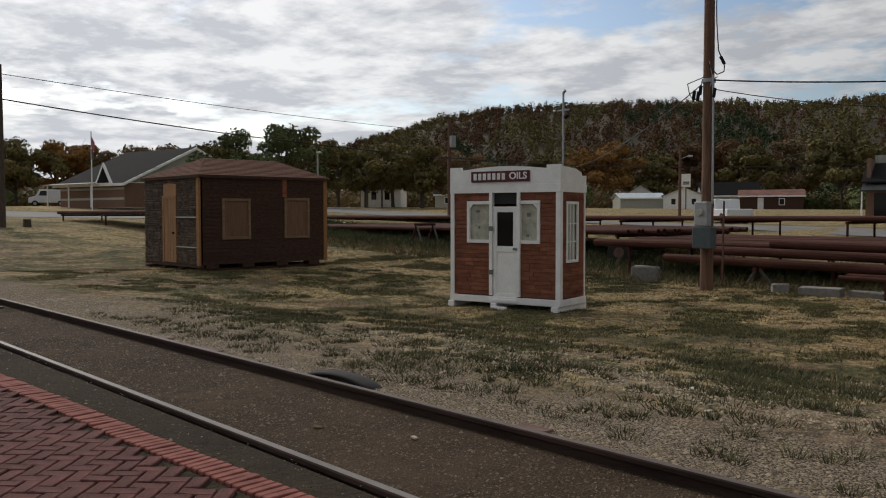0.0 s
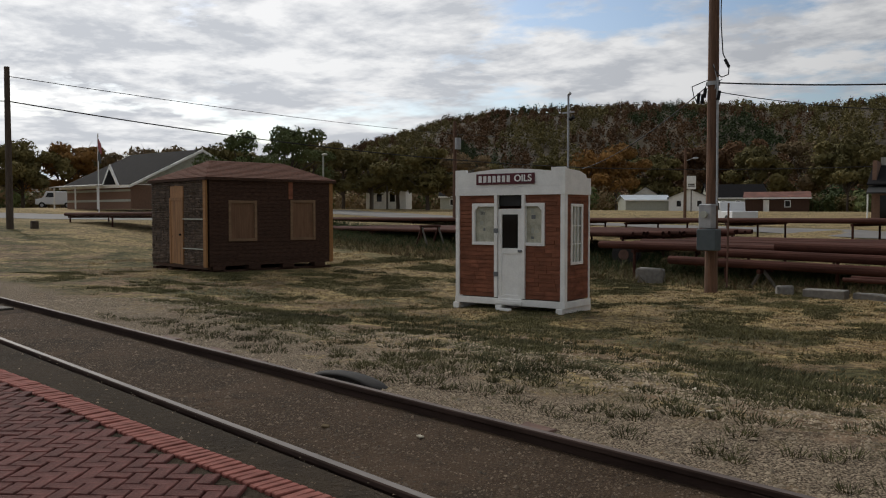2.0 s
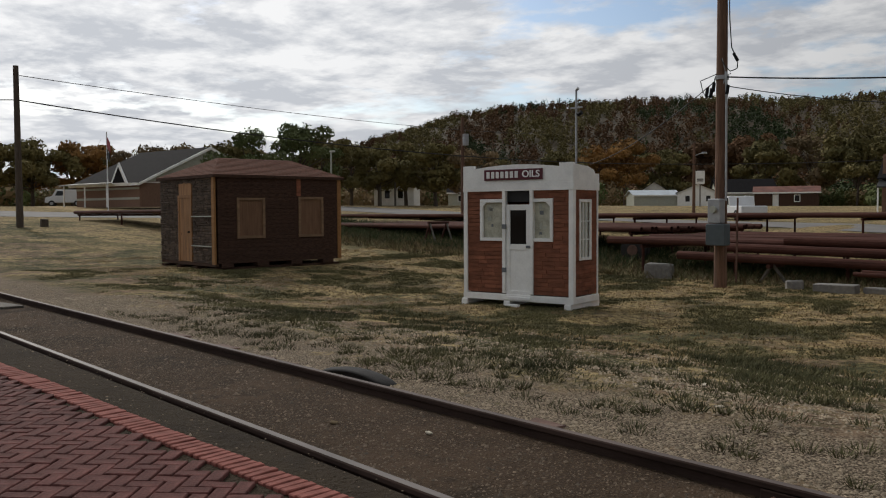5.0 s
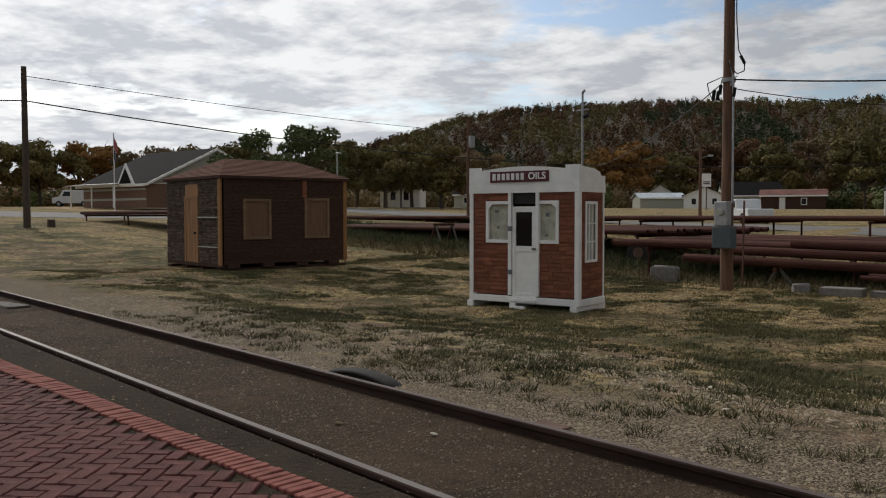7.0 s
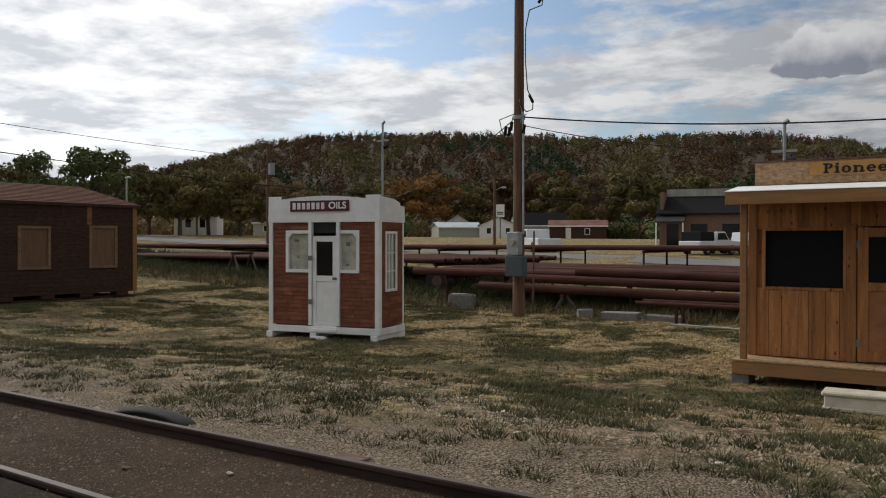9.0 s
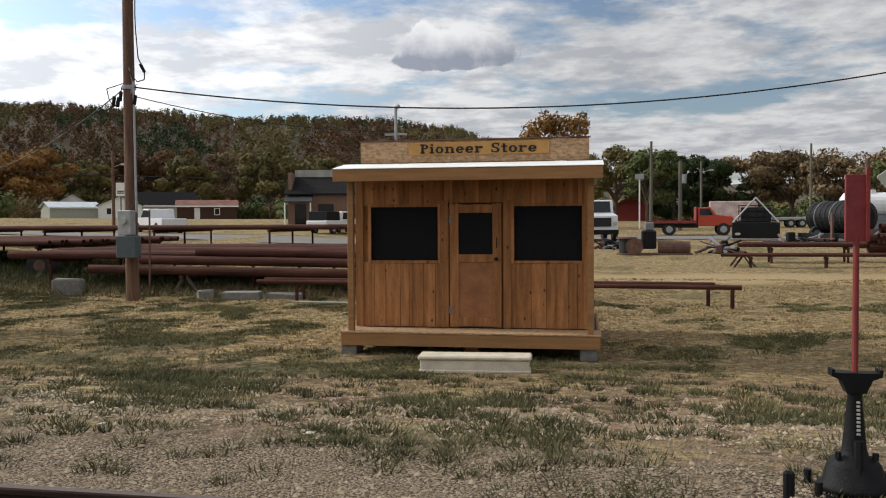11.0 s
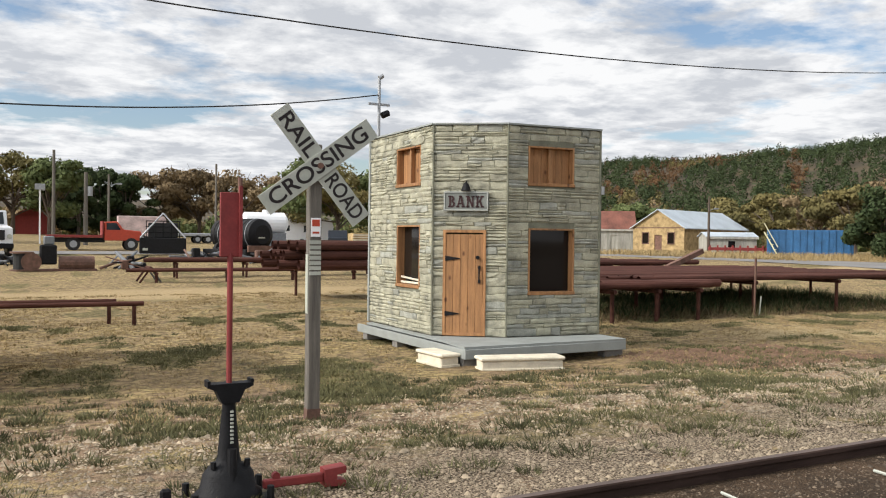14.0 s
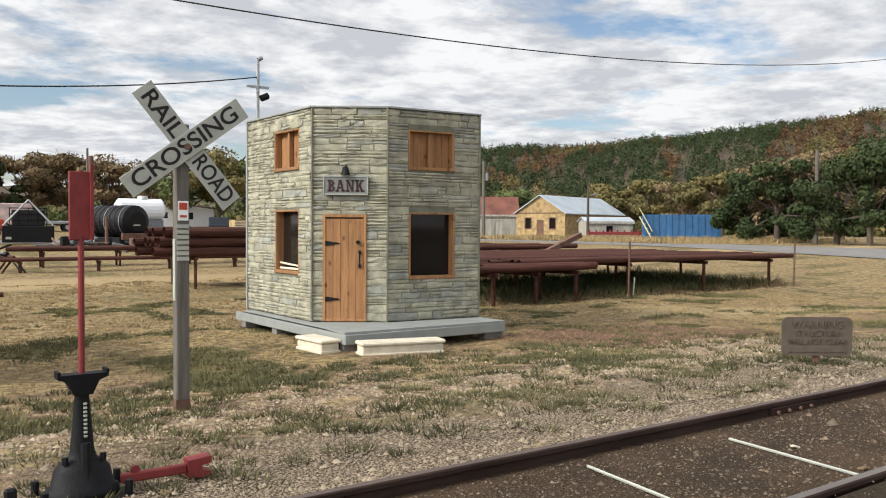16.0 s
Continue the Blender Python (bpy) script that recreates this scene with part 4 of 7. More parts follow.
# ---- cedar store with porch ----
def store():
    W, D, P = 3.62, 3.0, 0.62
    s = thing("porch_store", pose(-3.62, 12.55, -0.43, 0, 0, 0.8), "small unpainted cedar store with porch, sloping roof and name board", "store")
    z0, z1 = 0.40, 2.68
    holes = [(0.22, 1.40, 1.32, 2.27), (1.48, 0.40, 2.28, 2.30), (2.44, 1.40, 3.50, 2.27)]
    y = P
    part("front_wall", wall_with_holes(W, z0, z1, holes, y, y + 0.08), M_CEDAR, s)
    part("side_wall", box(0, y + 0.08, z0, 0.07, y + D, z1), M_CEDAR, s)
    part("side_wall", box(W - 0.07, y + 0.08, z0, W, y + D, z1), M_CEDAR, s)
    part("rear_wall", box(0.07, y + D - 0.08, z0, W - 0.07, y + D, z1), M_CEDAR, s)
    part("inner_floor", box(0.07, y + 0.08, 0.38, W - 0.07, y + D - 0.08, z0 + 0.01), M_GREYW, s)
    part("ceiling_boards", box(0.07, y + 0.08, z1 - 0.05, W - 0.07, y + D - 0.08, z1 - 0.004), M_CEDAR, s)
    rnd = random.Random(9)
    x = 0.06
    while x < W - 0.07:
        b = min(x + rnd.choice((0.14, 0.18, 0.18, 0.23)), W - 0.06)
        zs = [(z0, z1)]
        for a, c, d, e in holes:
            if b > a + 0.02 and x < d - 0.02:
                zs = [(z0, c), (e, z1)] if c > z0 + 0.1 else [(e, z1)]
        for c, d in zs:
            xa, xb = x, b
            for h in holes:
                if d > h[1] + 0.1 and c < h[3] - 0.1:
                    xa, xb = (max(xa, h[2]) if xa < h[2] < xb else xa), (min(xb, h[0]) if xa < h[0] < xb else xb)
            part("wall_board", box(xa + 0.003, y - 0.022 - rnd.uniform(0, 0.008), c, xb - 0.003, y - 0.001, d, 0.003), M_CEDAR, s)
        x = b
    for a, c, b, d in (holes[0], holes[2]):
        win = framed(s, "window", Matrix.Translation((a - 0.02, y - 0.03, c - 0.02)), b - a + 0.04, d - c + 0.04, 0.045, 0.012, M_CEDAR, "screened window opening in a cedar frame")
        part("screen", box(a, y + 0.02, c, b, y + 0.03, d), M_SCREEN, win, "dark insect screen")
    for xa in (0.0, 1.345, 2.30, W - 0.12):
        part("trim_board", box(xa, y - 0.05, z0, xa + 0.12, y - 0.03, 2.34 if 0.1 < xa < 3 else z1, 0.003), M_CEDAR, s)
    dr = bmesh.new()
    for a, c, b, d in ((1.485, 0.41, 1.62, 2.295), (2.14, 0.41, 2.275, 2.295), (1.62, 2.15, 2.14, 2.28), (1.62, 1.40, 2.14, 1.52), (1.62, 0.42, 2.14, 0.56)):
        box(a, y - 0.065, c, b, y - 0.03, d, 0.004, dr)
    door = part("screen_door", dr, M_CEDAR, s, "cedar screen door, shut")
    part("screen", box(1.62, y - 0.045, 1.52, 2.14, y - 0.04, 2.15), M_SCREEN, door, "dark upper screen")
    part("door_panel", box(1.62, y - 0.048, 0.56, 2.14, y - 0.038, 1.40), M_DOORP, door, "reddish lower panel")
    part("door_knob", rod((2.20, y - 0.12, 1.45), (2.20, y - 0.065, 1.45), 0.03, 10), M_BLACK, door)
    part("door_pull", rod((2.205, y - 0.09, 1.62), (2.205, y - 0.09, 1.78), 0.008, 6), M_BLACK, door)
    for z in (0.62, 2.0):
        part("hinge", box(1.47, y - 0.075, z, 1.52, y - 0.066, z + 0.1), M_GREYR, door)
    # porch
    part("deck_fascia", box(-0.08, 0.0, 0.18, W + 0.12, 0.05, 0.365, 0.005), M_CEDARH, s)
    part("deck_fascia", box(-0.08, 0.052, 0.18, -0.03, y + D, 0.365, 0.005), M_CEDARH, s)
    part("deck_fascia", box(W + 0.07, 0.052, 0.18, W + 0.12, y + D, 0.365, 0.005), M_CEDARH, s)
    for a, b in ((-0.09, 1.75), (1.754, W + 0.13)):
        part("deck_sheet", box(a, -0.01, 0.368, b, y - 0.052, 0.392, 0.003), M_PLY, s, "weathered strand board deck")
    # solid near-black block, the shade below the porch floor put into colour
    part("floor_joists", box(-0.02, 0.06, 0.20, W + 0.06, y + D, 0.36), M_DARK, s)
    for x, yy in ((0.06, 0.10), (W - 0.02, 0.10)):
        part("porch_post", box(x - 0.045, yy - 0.045, 0.394, x + 0.045, yy + 0.045, 2.66, 0.005), M_CEDARH, s)
    prof = [(-0.16, 2.62), (-0.16, 2.78), (0.54, 2.90), (y + 0.05, 2.92), (y + 0.05, 2.80), (-0.02, 2.70), (-0.02, 2.62)]
    part("porch_roof", prism(prof, -0.12, W + 0.14, plane="yz"), M_CEDARH, s)
    part("roof_fascia", box(-0.13, -0.19, 2.61, W + 0.15, -0.162, 2.79, 0.005), M_CEDARH, s)
    cover = prism([(-0.20, 2.792), (-0.20, 2.800), (0.50, 2.908), (0.50, 2.898)], -0.14, W + 0.16, plane="yz")
    part("roof_cover", cover, M_WHITE, s, "white roofing sheet edge")
    part("main_roof", box(-0.1, y + 0.06, z1, W + 0.1, y + D + 0.1, z1 + 0.10), M_GALV, s)
    for a, b in ((0.10, 1.5), (1.503, W - 0.04)):
        part("parapet_sheet", box(a, 0.55, 2.922, b, 0.58, 3.25, 0.003), M_PLY, s, "bare strand board parapet")
    part("parapet_cap", box(0.08, 0.53, 3.252, W - 0.02, 0.60, 3.27), M_RUST, s)
    board = part("name_board", box(0.86, 0.525, 3.03, 3.0, 0.548, 3.225, 0.004), M_SIGNY, s, "ochre name board with dark slab letters")
    slab_words("Pioneer", 0.98, 0.14, Matrix.Translation((1.53, 0.524, 3.125)), M_LETTER, board)
    slab_words("Store", 0.70, 0.14, Matrix.Translation((2.48, 0.524, 3.125)), M_LETTER, board)
    for x in (0.02, W - 0.05):
        for z in (0.0,):
            part("support_block", box(x - 0.12, 0.06, z, x + 0.12, 0.46, z + 0.18, 0.008), M_BLOCK, s, "grey cinder block support")
    part("support_block", box(1.75, 0.3, 0.0, 1.95, 0.6, 0.18, 0.006), M_CEDARH, s)
    part("support_block", box(0.1, y + D - 0.4, 0.0, 0.4, y + D, 0.18, 0.006), M_BLOCK, s)
    part("support_block", box(W - 0.3, y + D - 0.4, 0.0, W, y + D, 0.18, 0.006), M_BLOCK, s)


def concrete_step(x, y, rz, w, d, h, label):
    s = thing("concrete_step", pose(x, y, gz(x, y), 0, 0, rz), label, "step", "precast steps")
    part("riser", box(0.02, 0.02, 0, w - 0.02, d - 0.02, h - 0.06, 0.012), M_CONC, s)
    part("tread", box(-0.01, -0.01, h - 0.058, w + 0.01, d + 0.01, h, 0.018), M_CONC, s)
    part("foot_course", box(0, 0, 0.001, w, d, 0.05, 0.008), M_CONC, s)


# ---- stone bank with cut corner ----
def bank():
    b = thing("stone_bank", pose(0, 0, -0.43), "two-storey toy bank of sage ledge stone with cut corner", "bank building")
    c0, c1, c2, c3 = (7.06, 16.45), (7.06, 13.70), (8.12, 12.95), (9.98, 12.78)
    Z0, Z1 = 0.33, 4.0
    back = (9.98, 16.45)

    def frame_of(p, q):
        ang = math.degrees(math.atan2(q[1] - p[1], q[0] - p[0]))
        return pose(p[0], p[1], 0, 0, 0, ang), math.hypot(q[0] - p[0], q[1] - p[1])
    faces = [
        (c0, c1, [(1.30, 1.12, 2.28, 2.26), (1.26, 2.98, 2.28, 3.70)], 110, 21),
        (c1, c2, [(0.21, 0.33, 0.93, 2.17)], 90, 22),
        (c2, c3, [(0.42, 1.06, 1.35, 2.22), (0.40, 2.97, 1.33, 3.66)], 100, 23)]
    for i, (p, q, holes, budget, seed) in enumerate(faces):
        m, w = frame_of(p, q)
        bm = wall_with_holes(w, Z0, Z1, holes, 0, 0.10)
        bm.transform(m)
        part("wall", bm, M_STONE2, b)
        stone_face(b, m, w, Z0, Z1, holes, M_STONE, (0.05, 0.15), (0.16, 0.62), 0.019, budget, seed, "sage ledge-stone cladding", (0.08, 0.15, 0.30)[i])
        cap = box(-0.02, -0.05, Z1 + 0.002, w + 0.02, 0.12, Z1 + 0.03)
        cap.transform(m)
        part("coping", cap, M_GREYP, b)
        if i != 1:
            for a, c, d, e in holes:
                if c < 2:
                    win = lining(b, "window", m, a, c, d, e, M_PINE, "recessed pine-lined window with dark reflecting glass")
                    low_ = 0.17 if i == 0 else 0.05
                    g = box(a + 0.036, 0.14, c + low_, d - 0.036, 0.146, e - 0.031)
                    g.transform(m)
                    part("pane", g, M_GLASS, win)
                    if i == 0:
                        for q, (za, zb, tilt) in enumerate(((0.06, 0.10, 0), (0.135, 0.17, 3))):
                            lb = box(-(d - a) / 2 + 0.04, 0.06, za, (d - a) / 2 - 0.04, 0.085, zb, 0.004, m=Matrix.Translation(((a + d) / 2, 0, c)) @ pose(0, 0, 0, 0, tilt, 0))
                            lb.transform(m)
                            part("sash_rail", lb, M_CONC, win, "pale broken sash rail")
                else:
                    win = lining(b, "shuttered_window", m, a, c, d, e, M_PINE, "upper window closed by recessed pine boards")
                    h = (a + d) / 2
                    for u, v in ((a + 0.037, h - 0.002), (h + 0.002, d - 0.037)):
                        for k in range(3):
                            sh = box(u + (v - u) * k / 3 + 0.002, 0.12, c + 0.05, u + (v - u) * (k + 1) / 3 - 0.002, 0.14, e - 0.032, 0.003)
                            sh.transform(m)
                            part("shutter_board", sh, M_PINE, win)
                    mu = box(h - 0.035, 0.03, c + 0.049, h + 0.035, 0.11, e - 0.032, 0.004)
                    mu.transform(m)
                    part("mullion", mu, M_PINE, win)
    rear, wr = frame_of(c3, back)
    bm = box(0, 0.0, Z0, wr, 0.1, Z1)
    bm.transform(rear)
    part("wall", bm, M_STONE2, b)
    part("wall", box(7.06, 16.35, Z0, 9.88, 16.45, Z1), M_STONE2, b)
    part("flat_roof", prism([c0, c1, c2, c3, back], 3.85, 3.9, plane="xy"), M_GALV, b)
    part("inner_floor", prism([c0, c1, c2, c3, back], 0.26, 0.32, plane="xy"), M_GREYW, b)
    for p in (c1, c2):
        part("corner_strip", rod((p[0] - 0.012, p[1] - 0.03, Z0), (p[0] - 0.012, p[1] - 0.03, Z1), 0.016, 6), M_STONE2, b)
    part("corner_strip", box(7.02, 16.40, Z0, 7.07, 16.47, Z1), M_GREYP, b)
    part("corner_strip", box(9.96, 12.74, Z0, 9.99, 12.80, Z1), M_STONE2, b)
    # door in the cut corner
    m, w = frame_of(c1, c2)
    door = None
    for i in range(5):
        pl = box(0.245 + 0.13 * i, -0.03, 0.34, 0.372 + 0.13 * i, 0.02, 2.10, 0.004)
        pl.transform(m)
        ob = part("door_plank" if door else "door", pl, M_PINE, door or b, "" if door else "shut knotty pine plank door")
        door = door or ob
    framed(b, "door_casing", m @ Matrix.Translation((0.195, -0.012, 0.335)), 0.75, 1.84, 0.05, 0.03, M_PINE)
    for z in (0.72, 1.68):
        hg = prism([(0.235, z - 0.045), (0.235, z + 0.045), (0.46, z + 0.012), (0.50, z), (0.46, z - 0.012)], -0.045, -0.032)
        hg.transform(m)
        part("strap_hinge", hg, M_BLACK, door, "black strap hinge")
    kn = rod((0.80, -0.08, 1.70), (0.80, -0.03, 1.70), 0.032, 10)
    kn.transform(m)
    part("door_knob", kn, M_BLACK, door)
    hd = rod((0.83, -0.07, 1.30), (0.83, -0.07, 1.52), 0.014, 6)
    box(0.81, -0.06, 1.26, 0.85, -0.03, 1.32, bm=hd)
    box(0.81, -0.06, 1.50, 0.85, -0.03, 1.56, bm=hd)
    hd.transform(m)
    part("door_pull", hd, M_BLACK, door)
    bd = box(0.20, -0.085, 2.50, 0.98, -0.05, 2.84, 0.006)
    bd.transform(m)
    sign = part("name_board", bd, M_SIGNG, b, "grey board with dark raised capitals")
    slab_words("BANK", 0.64, 0.20, m @ Matrix.Translation((0.60, -0.086, 2.665)), M_BANKL, sign)
    framed(sign, "moulding", m @ Matrix.Translation((0.205, -0.086, 2.505)), 0.77, 0.33, 0.022, 0.012, M_SIGNE)
    bell = rod((0.59, -0.12, 2.85), (0.59, -0.12, 2.97), 0.085, 12, r2=0.045)
    rod((0.59, -0.12, 2.97), (0.59, -0.12, 3.0), 0.045, 12, bell, r2=0.01)
    rod((0.59, -0.12, 2.96), (0.59, -0.0, 3.03), 0.012, 6, bell)
    bell.transform(m)
    part("bell", bell, M_BLACK, b, "small black bell", smooth=False)
    # deck
    deck = [(6.90, 16.2), (6.90, 12.95), (6.80, 12.06), (9.98, 12.0), (9.98, 12.70), (8.12, 12.88), (7.03, 13.65), (7.03, 16.2)]
    part("deck", prism(deck, 0.29, 0.325, plane="xy"), M_GREYP, b, "grey painted deck")
    part("deck_rim", box(6.78, 12.0, 0.135, 9.99, 12.05, 0.288, 0.006), M_GREYP, b)
    part("deck_rim", box(6.78, 12.052, 0.135, 6.84, 16.4, 0.288, 0.006), M_GREYP, b)
    # likewise a near-black fill standing in for shade beneath the deck
    part("floor_joists", box(6.9, 12.3, 0.16, 9.9, 16.3, 0.27), M_DARK, b)
    for x, y in ((6.80, 12.10), (9.62, 12.12), (6.82, 14.6), (6.82, 16.0), (9.6, 14.5), (9.6, 15.9)):
        part("support_block", box(x, y, 0.0, x + 0.40, y + 0.2, 0.16 if y > 12.2 else 0.14, 0.008), M_BLOCK, b, "grey cinder block support")


# ---- crossing sign ----
def crossbuck():
    c = thing("crossing_sign", pose(3.03, 8.42, gz(3.03, 8.42) - 0.02, 0, 0, -4), "railroad crossing sign with crossed dirty white blades on grey timber post", "road sign")
    part("post", box(-0.062, -0.06, 0, 0.062, 0.06, 2.68, 0.01), M_GREYW, c, "weathered square timber post")
    part("rust_collar", box(-0.065, -0.063, 0.0, 0.065, 0.063, 0.13), M_RUST, c)
    for name, ang, y, text in (("blade", 37, -0.105, None), ("blade", -51.5, -0.088, None)):
        m = Matrix.Translation((0.02 if ang > 0 else 0.04, y, 2.47)) @ pose(0, 0, 0, 0, -ang, 0)
        half = 0.66
        bm = box(-half, -0.006, -0.105, half, 0.006, 0.105, 0.002)
        bm.transform(m)
        bl = part(name, bm, M_SIGNW, c, "dirty white blade with black capitals")
        if ang > 0:
            words("CROSSING", 0.21, m @ Matrix.Translation((0, -0.008, 0)), M_LETTER, bl, width=1.16, depth=0.001, bold=0.003)
        else:
            words("RAIL", 0.21, m @ Matrix.Translation((-0.37, -0.008, 0)), M_LETTER, bl, width=0.46, depth=0.001, bold=0.003)
            words("ROAD", 0.21, m @ Matrix.Translation((0.37, -0.008, 0)), M_LETTER, bl, width=0.48, depth=0.001, bold=0.003)
    part("bolt", rod((0.03, -0.125, 2.47), (0.03, -0.06, 2.47), 0.03, 8), M_RUST, c)
    tag = part("tag", box(-0.045, -0.068, 1.79, 0.05, -0.062, 1.97), M_LETW, c, "small red and white tag")
    part("red_mark", box(-0.035, -0.071, 1.89, 0.04, -0.0682, 1.955), M_REDT, tag)
    part("red_mark", box(-0.03, -0.071, 1.82, 0.035, -0.0682, 1.84), M_REDT, tag)
    for i in range(7):
        part("white_strip", box(-0.055, -0.068, 1.42 + 0.05 * i, 0.055, -0.062, 1.455 + 0.05 * i), M_SIGNW, c)
    part("gauge_strip", box(-0.070, -0.05, 1.05, -0.063, 0.03, 1.62), M_SIGNW, c)


# ---- switch stand ----
def switch_stand():
    s = thing("switch_stand", pose(1.53, 5.62, -0.02), "black cast iron switch stand with red target and throw lever", "switch stand")
    prof = [(0.20, 0.05), (0.20, 0.09), (0.17, 0.11), (0.15, 0.20), (0.115, 0.245), (0.08, 0.26), (0.066, 0.30), (0.039, 0.60), (0.045, 0.66), (0.052, 0.70)]
    bm = bmesh.new()
    rings = [[bm.verts.new((r * math.cos(a), 0.8 * r * math.sin(a), z)) for a in [2 * math.pi * k / 20 for k in range(20)]] for r, z in prof]
    for a, b in zip(rings, rings[1:]):
        for k in range(20):
            bm.faces.new((a[k], a[(k + 1) % 20], b[(k + 1) % 20], b[k]))
    bm.faces.new(rings[-1])
    bm.faces.new(rings[0][::-1])
    col = part("column", bm, M_BLACK, s, "tapered black cast column", smooth=True)
    part("base_plate", box(-0.26, -0.17, 0.0, 0.26, 0.17, 0.05, 0.01), M_BLACK, s)
    for x in (-0.22, 0.22):
        for y in (-0.13, 0.13):
            part("bolt", rod((x, y, 0.05), (x, y, 0.13), 0.022, 8), M_BLACK, s)
    wings = [(-0.135, 0.715), (-0.135, 0.735), (0.135, 0.735), (0.135, 0.715), (0.085, 0.695), (0.05, 0.62), (-0.05, 0.62), (-0.085, 0.695)]
    part("lever_rest", prism(wings, -0.045, 0.045), M_BLACK, s)
    for x in (-0.135, 0.12):
        part("rest_lug", box(x, -0.045, 0.736, x + 0.018, 0.045, 0.755), M_BLACK, s)
    for i in range(9):
        z = 0.385 + 0.0225 * i
        bm = box(-0.009, -0.005, 0.0, 0.009, 0.005, 0.012, 0.001)
        bm.transform(Matrix.Translation((0.006, -0.068 * (1 - 0.78 * (z - 0.25)), z)) @ pose(0, 0, 0, -4, 0, 0))
        part("cast_bar", bm, M_SIGNW, col, "worn white raised bar")
    for x in (-0.10, 0.10):
        part("bolt", rod((x, -0.05, 0.245), (x, -0.05, 0.285), 0.018, 6), M_BLACK, s)
    part("hand_lever", rod((0.0, -0.10, 0.14), (0.0, -0.085, 0.36), 0.028, 8), M_BLACK, s)
    part("target_mast", rod((0, 0, 0.70), (0, 0, 1.50), 0.017, 10), M_REDP, s, "dull red target mast")
    tg = part("target", box(-0.062, -0.012, 1.48, 0.062, 0.012, 1.86, 0.003), M_REDP, s, "dull red rectangular target plate")
    part("target_edge", box(0.045, -0.03, 1.48, 0.064, -0.0125, 1.90), M_REDP, tg)
    part("target_mast_top", rod((0.055, 0, 1.86), (0.055, 0, 1.95), 0.014, 8), M_RUST, tg)
    lev = part("throw_arm", box(0.20, -0.05, 0.085, 0.58, -0.01, 0.14, 0.008), M_REDP, s, "red throw arm with forked end")
    fork = prism([(0.58, 0.06), (0.58, 0.165), (0.72, 0.175), (0.72, 0.135), (0.66, 0.125), (0.66, 0.095), (0.72, 0.085), (0.72, 0.05)], -0.075, 0.02)
    part("fork", fork, M_REDP, lev)
    part("arm_ring", rod((0.28, -0.045, 0.155), (0.28, -0.015, 0.155), 0.025, 10), M_REDP, lev)
    part("foot_lug", box(0.2, -0.25, 0.01, 0.44, -0.12, 0.04, 0.008), M_BLACK, s)
    part("lock_hasp", box(-0.42, -0.20, 0.0, -0.36, -0.16, 0.20, 0.012), M_BLACK, s)
    part("chain_bar", rod((-0.39, -0.18, 0.03), (-0.2, -0.15, 0.03), 0.02, 6), M_RUST, s)


def warning_sign():
    s = thing("cast_warning_sign", pose(9.25, 5.78, 0, 0, 0, -36), "brown cast metal warning sign on a short post", "sign")
    part("post", box(-0.03, -0.02, -0.05, 0.03, 0.02, 0.2), M_RUST, s)
    pts = []
    for cx, cz, a0 in ((0.32, 0.50, 0), (-0.32, 0.50, 90), (-0.32, 0.21, 180), (0.32, 0.21, 270)):
        pts += [(cx + 0.07 * math.cos(radians(a0 + k * 30)), cz + 0.07 * math.sin(radians(a0 + k * 30))) for k in range(4)]
    pl = part("plate", prism(pts, -0.045, -0.021), M_BROWNSIGN, s)
    words("WARNING", 0.12, Matrix.Translation((0, -0.048, 0.485)), M_BROWNSIGN, pl, width=0.58, depth=0.006)
    words("STRUCTURE", 0.09, Matrix.Translation((0, -0.048, 0.385)), M_BROWNSIGN, pl, width=0.50, depth=0.006)
    words("WILL NOT CLEAR", 0.09, Matrix.Translation((0, -0.048, 0.295)), M_BROWNSIGN, pl, width=0.66, depth=0.006)
    part("raised_line", box(-0.32, -0.052, 0.18, 0.32, -0.045, 0.23), M_BROWNSIGN, pl)


kiosk()
shed()
store()
concrete_step(-2.25, 11.3, 4, 1.48, 0.36, 0.24, "pale precast concrete step before the store porch")
bank()
concrete_step(6.78, 11.5, -14, 1.34, 0.36, 0.22, "long pale precast step before the bank deck")
concrete_step(6.38, 12.92, -87, 0.80, 0.35, 0.22, "short pale precast step beside the bank deck")
crossbuck()
switch_stand()
warning_sign()


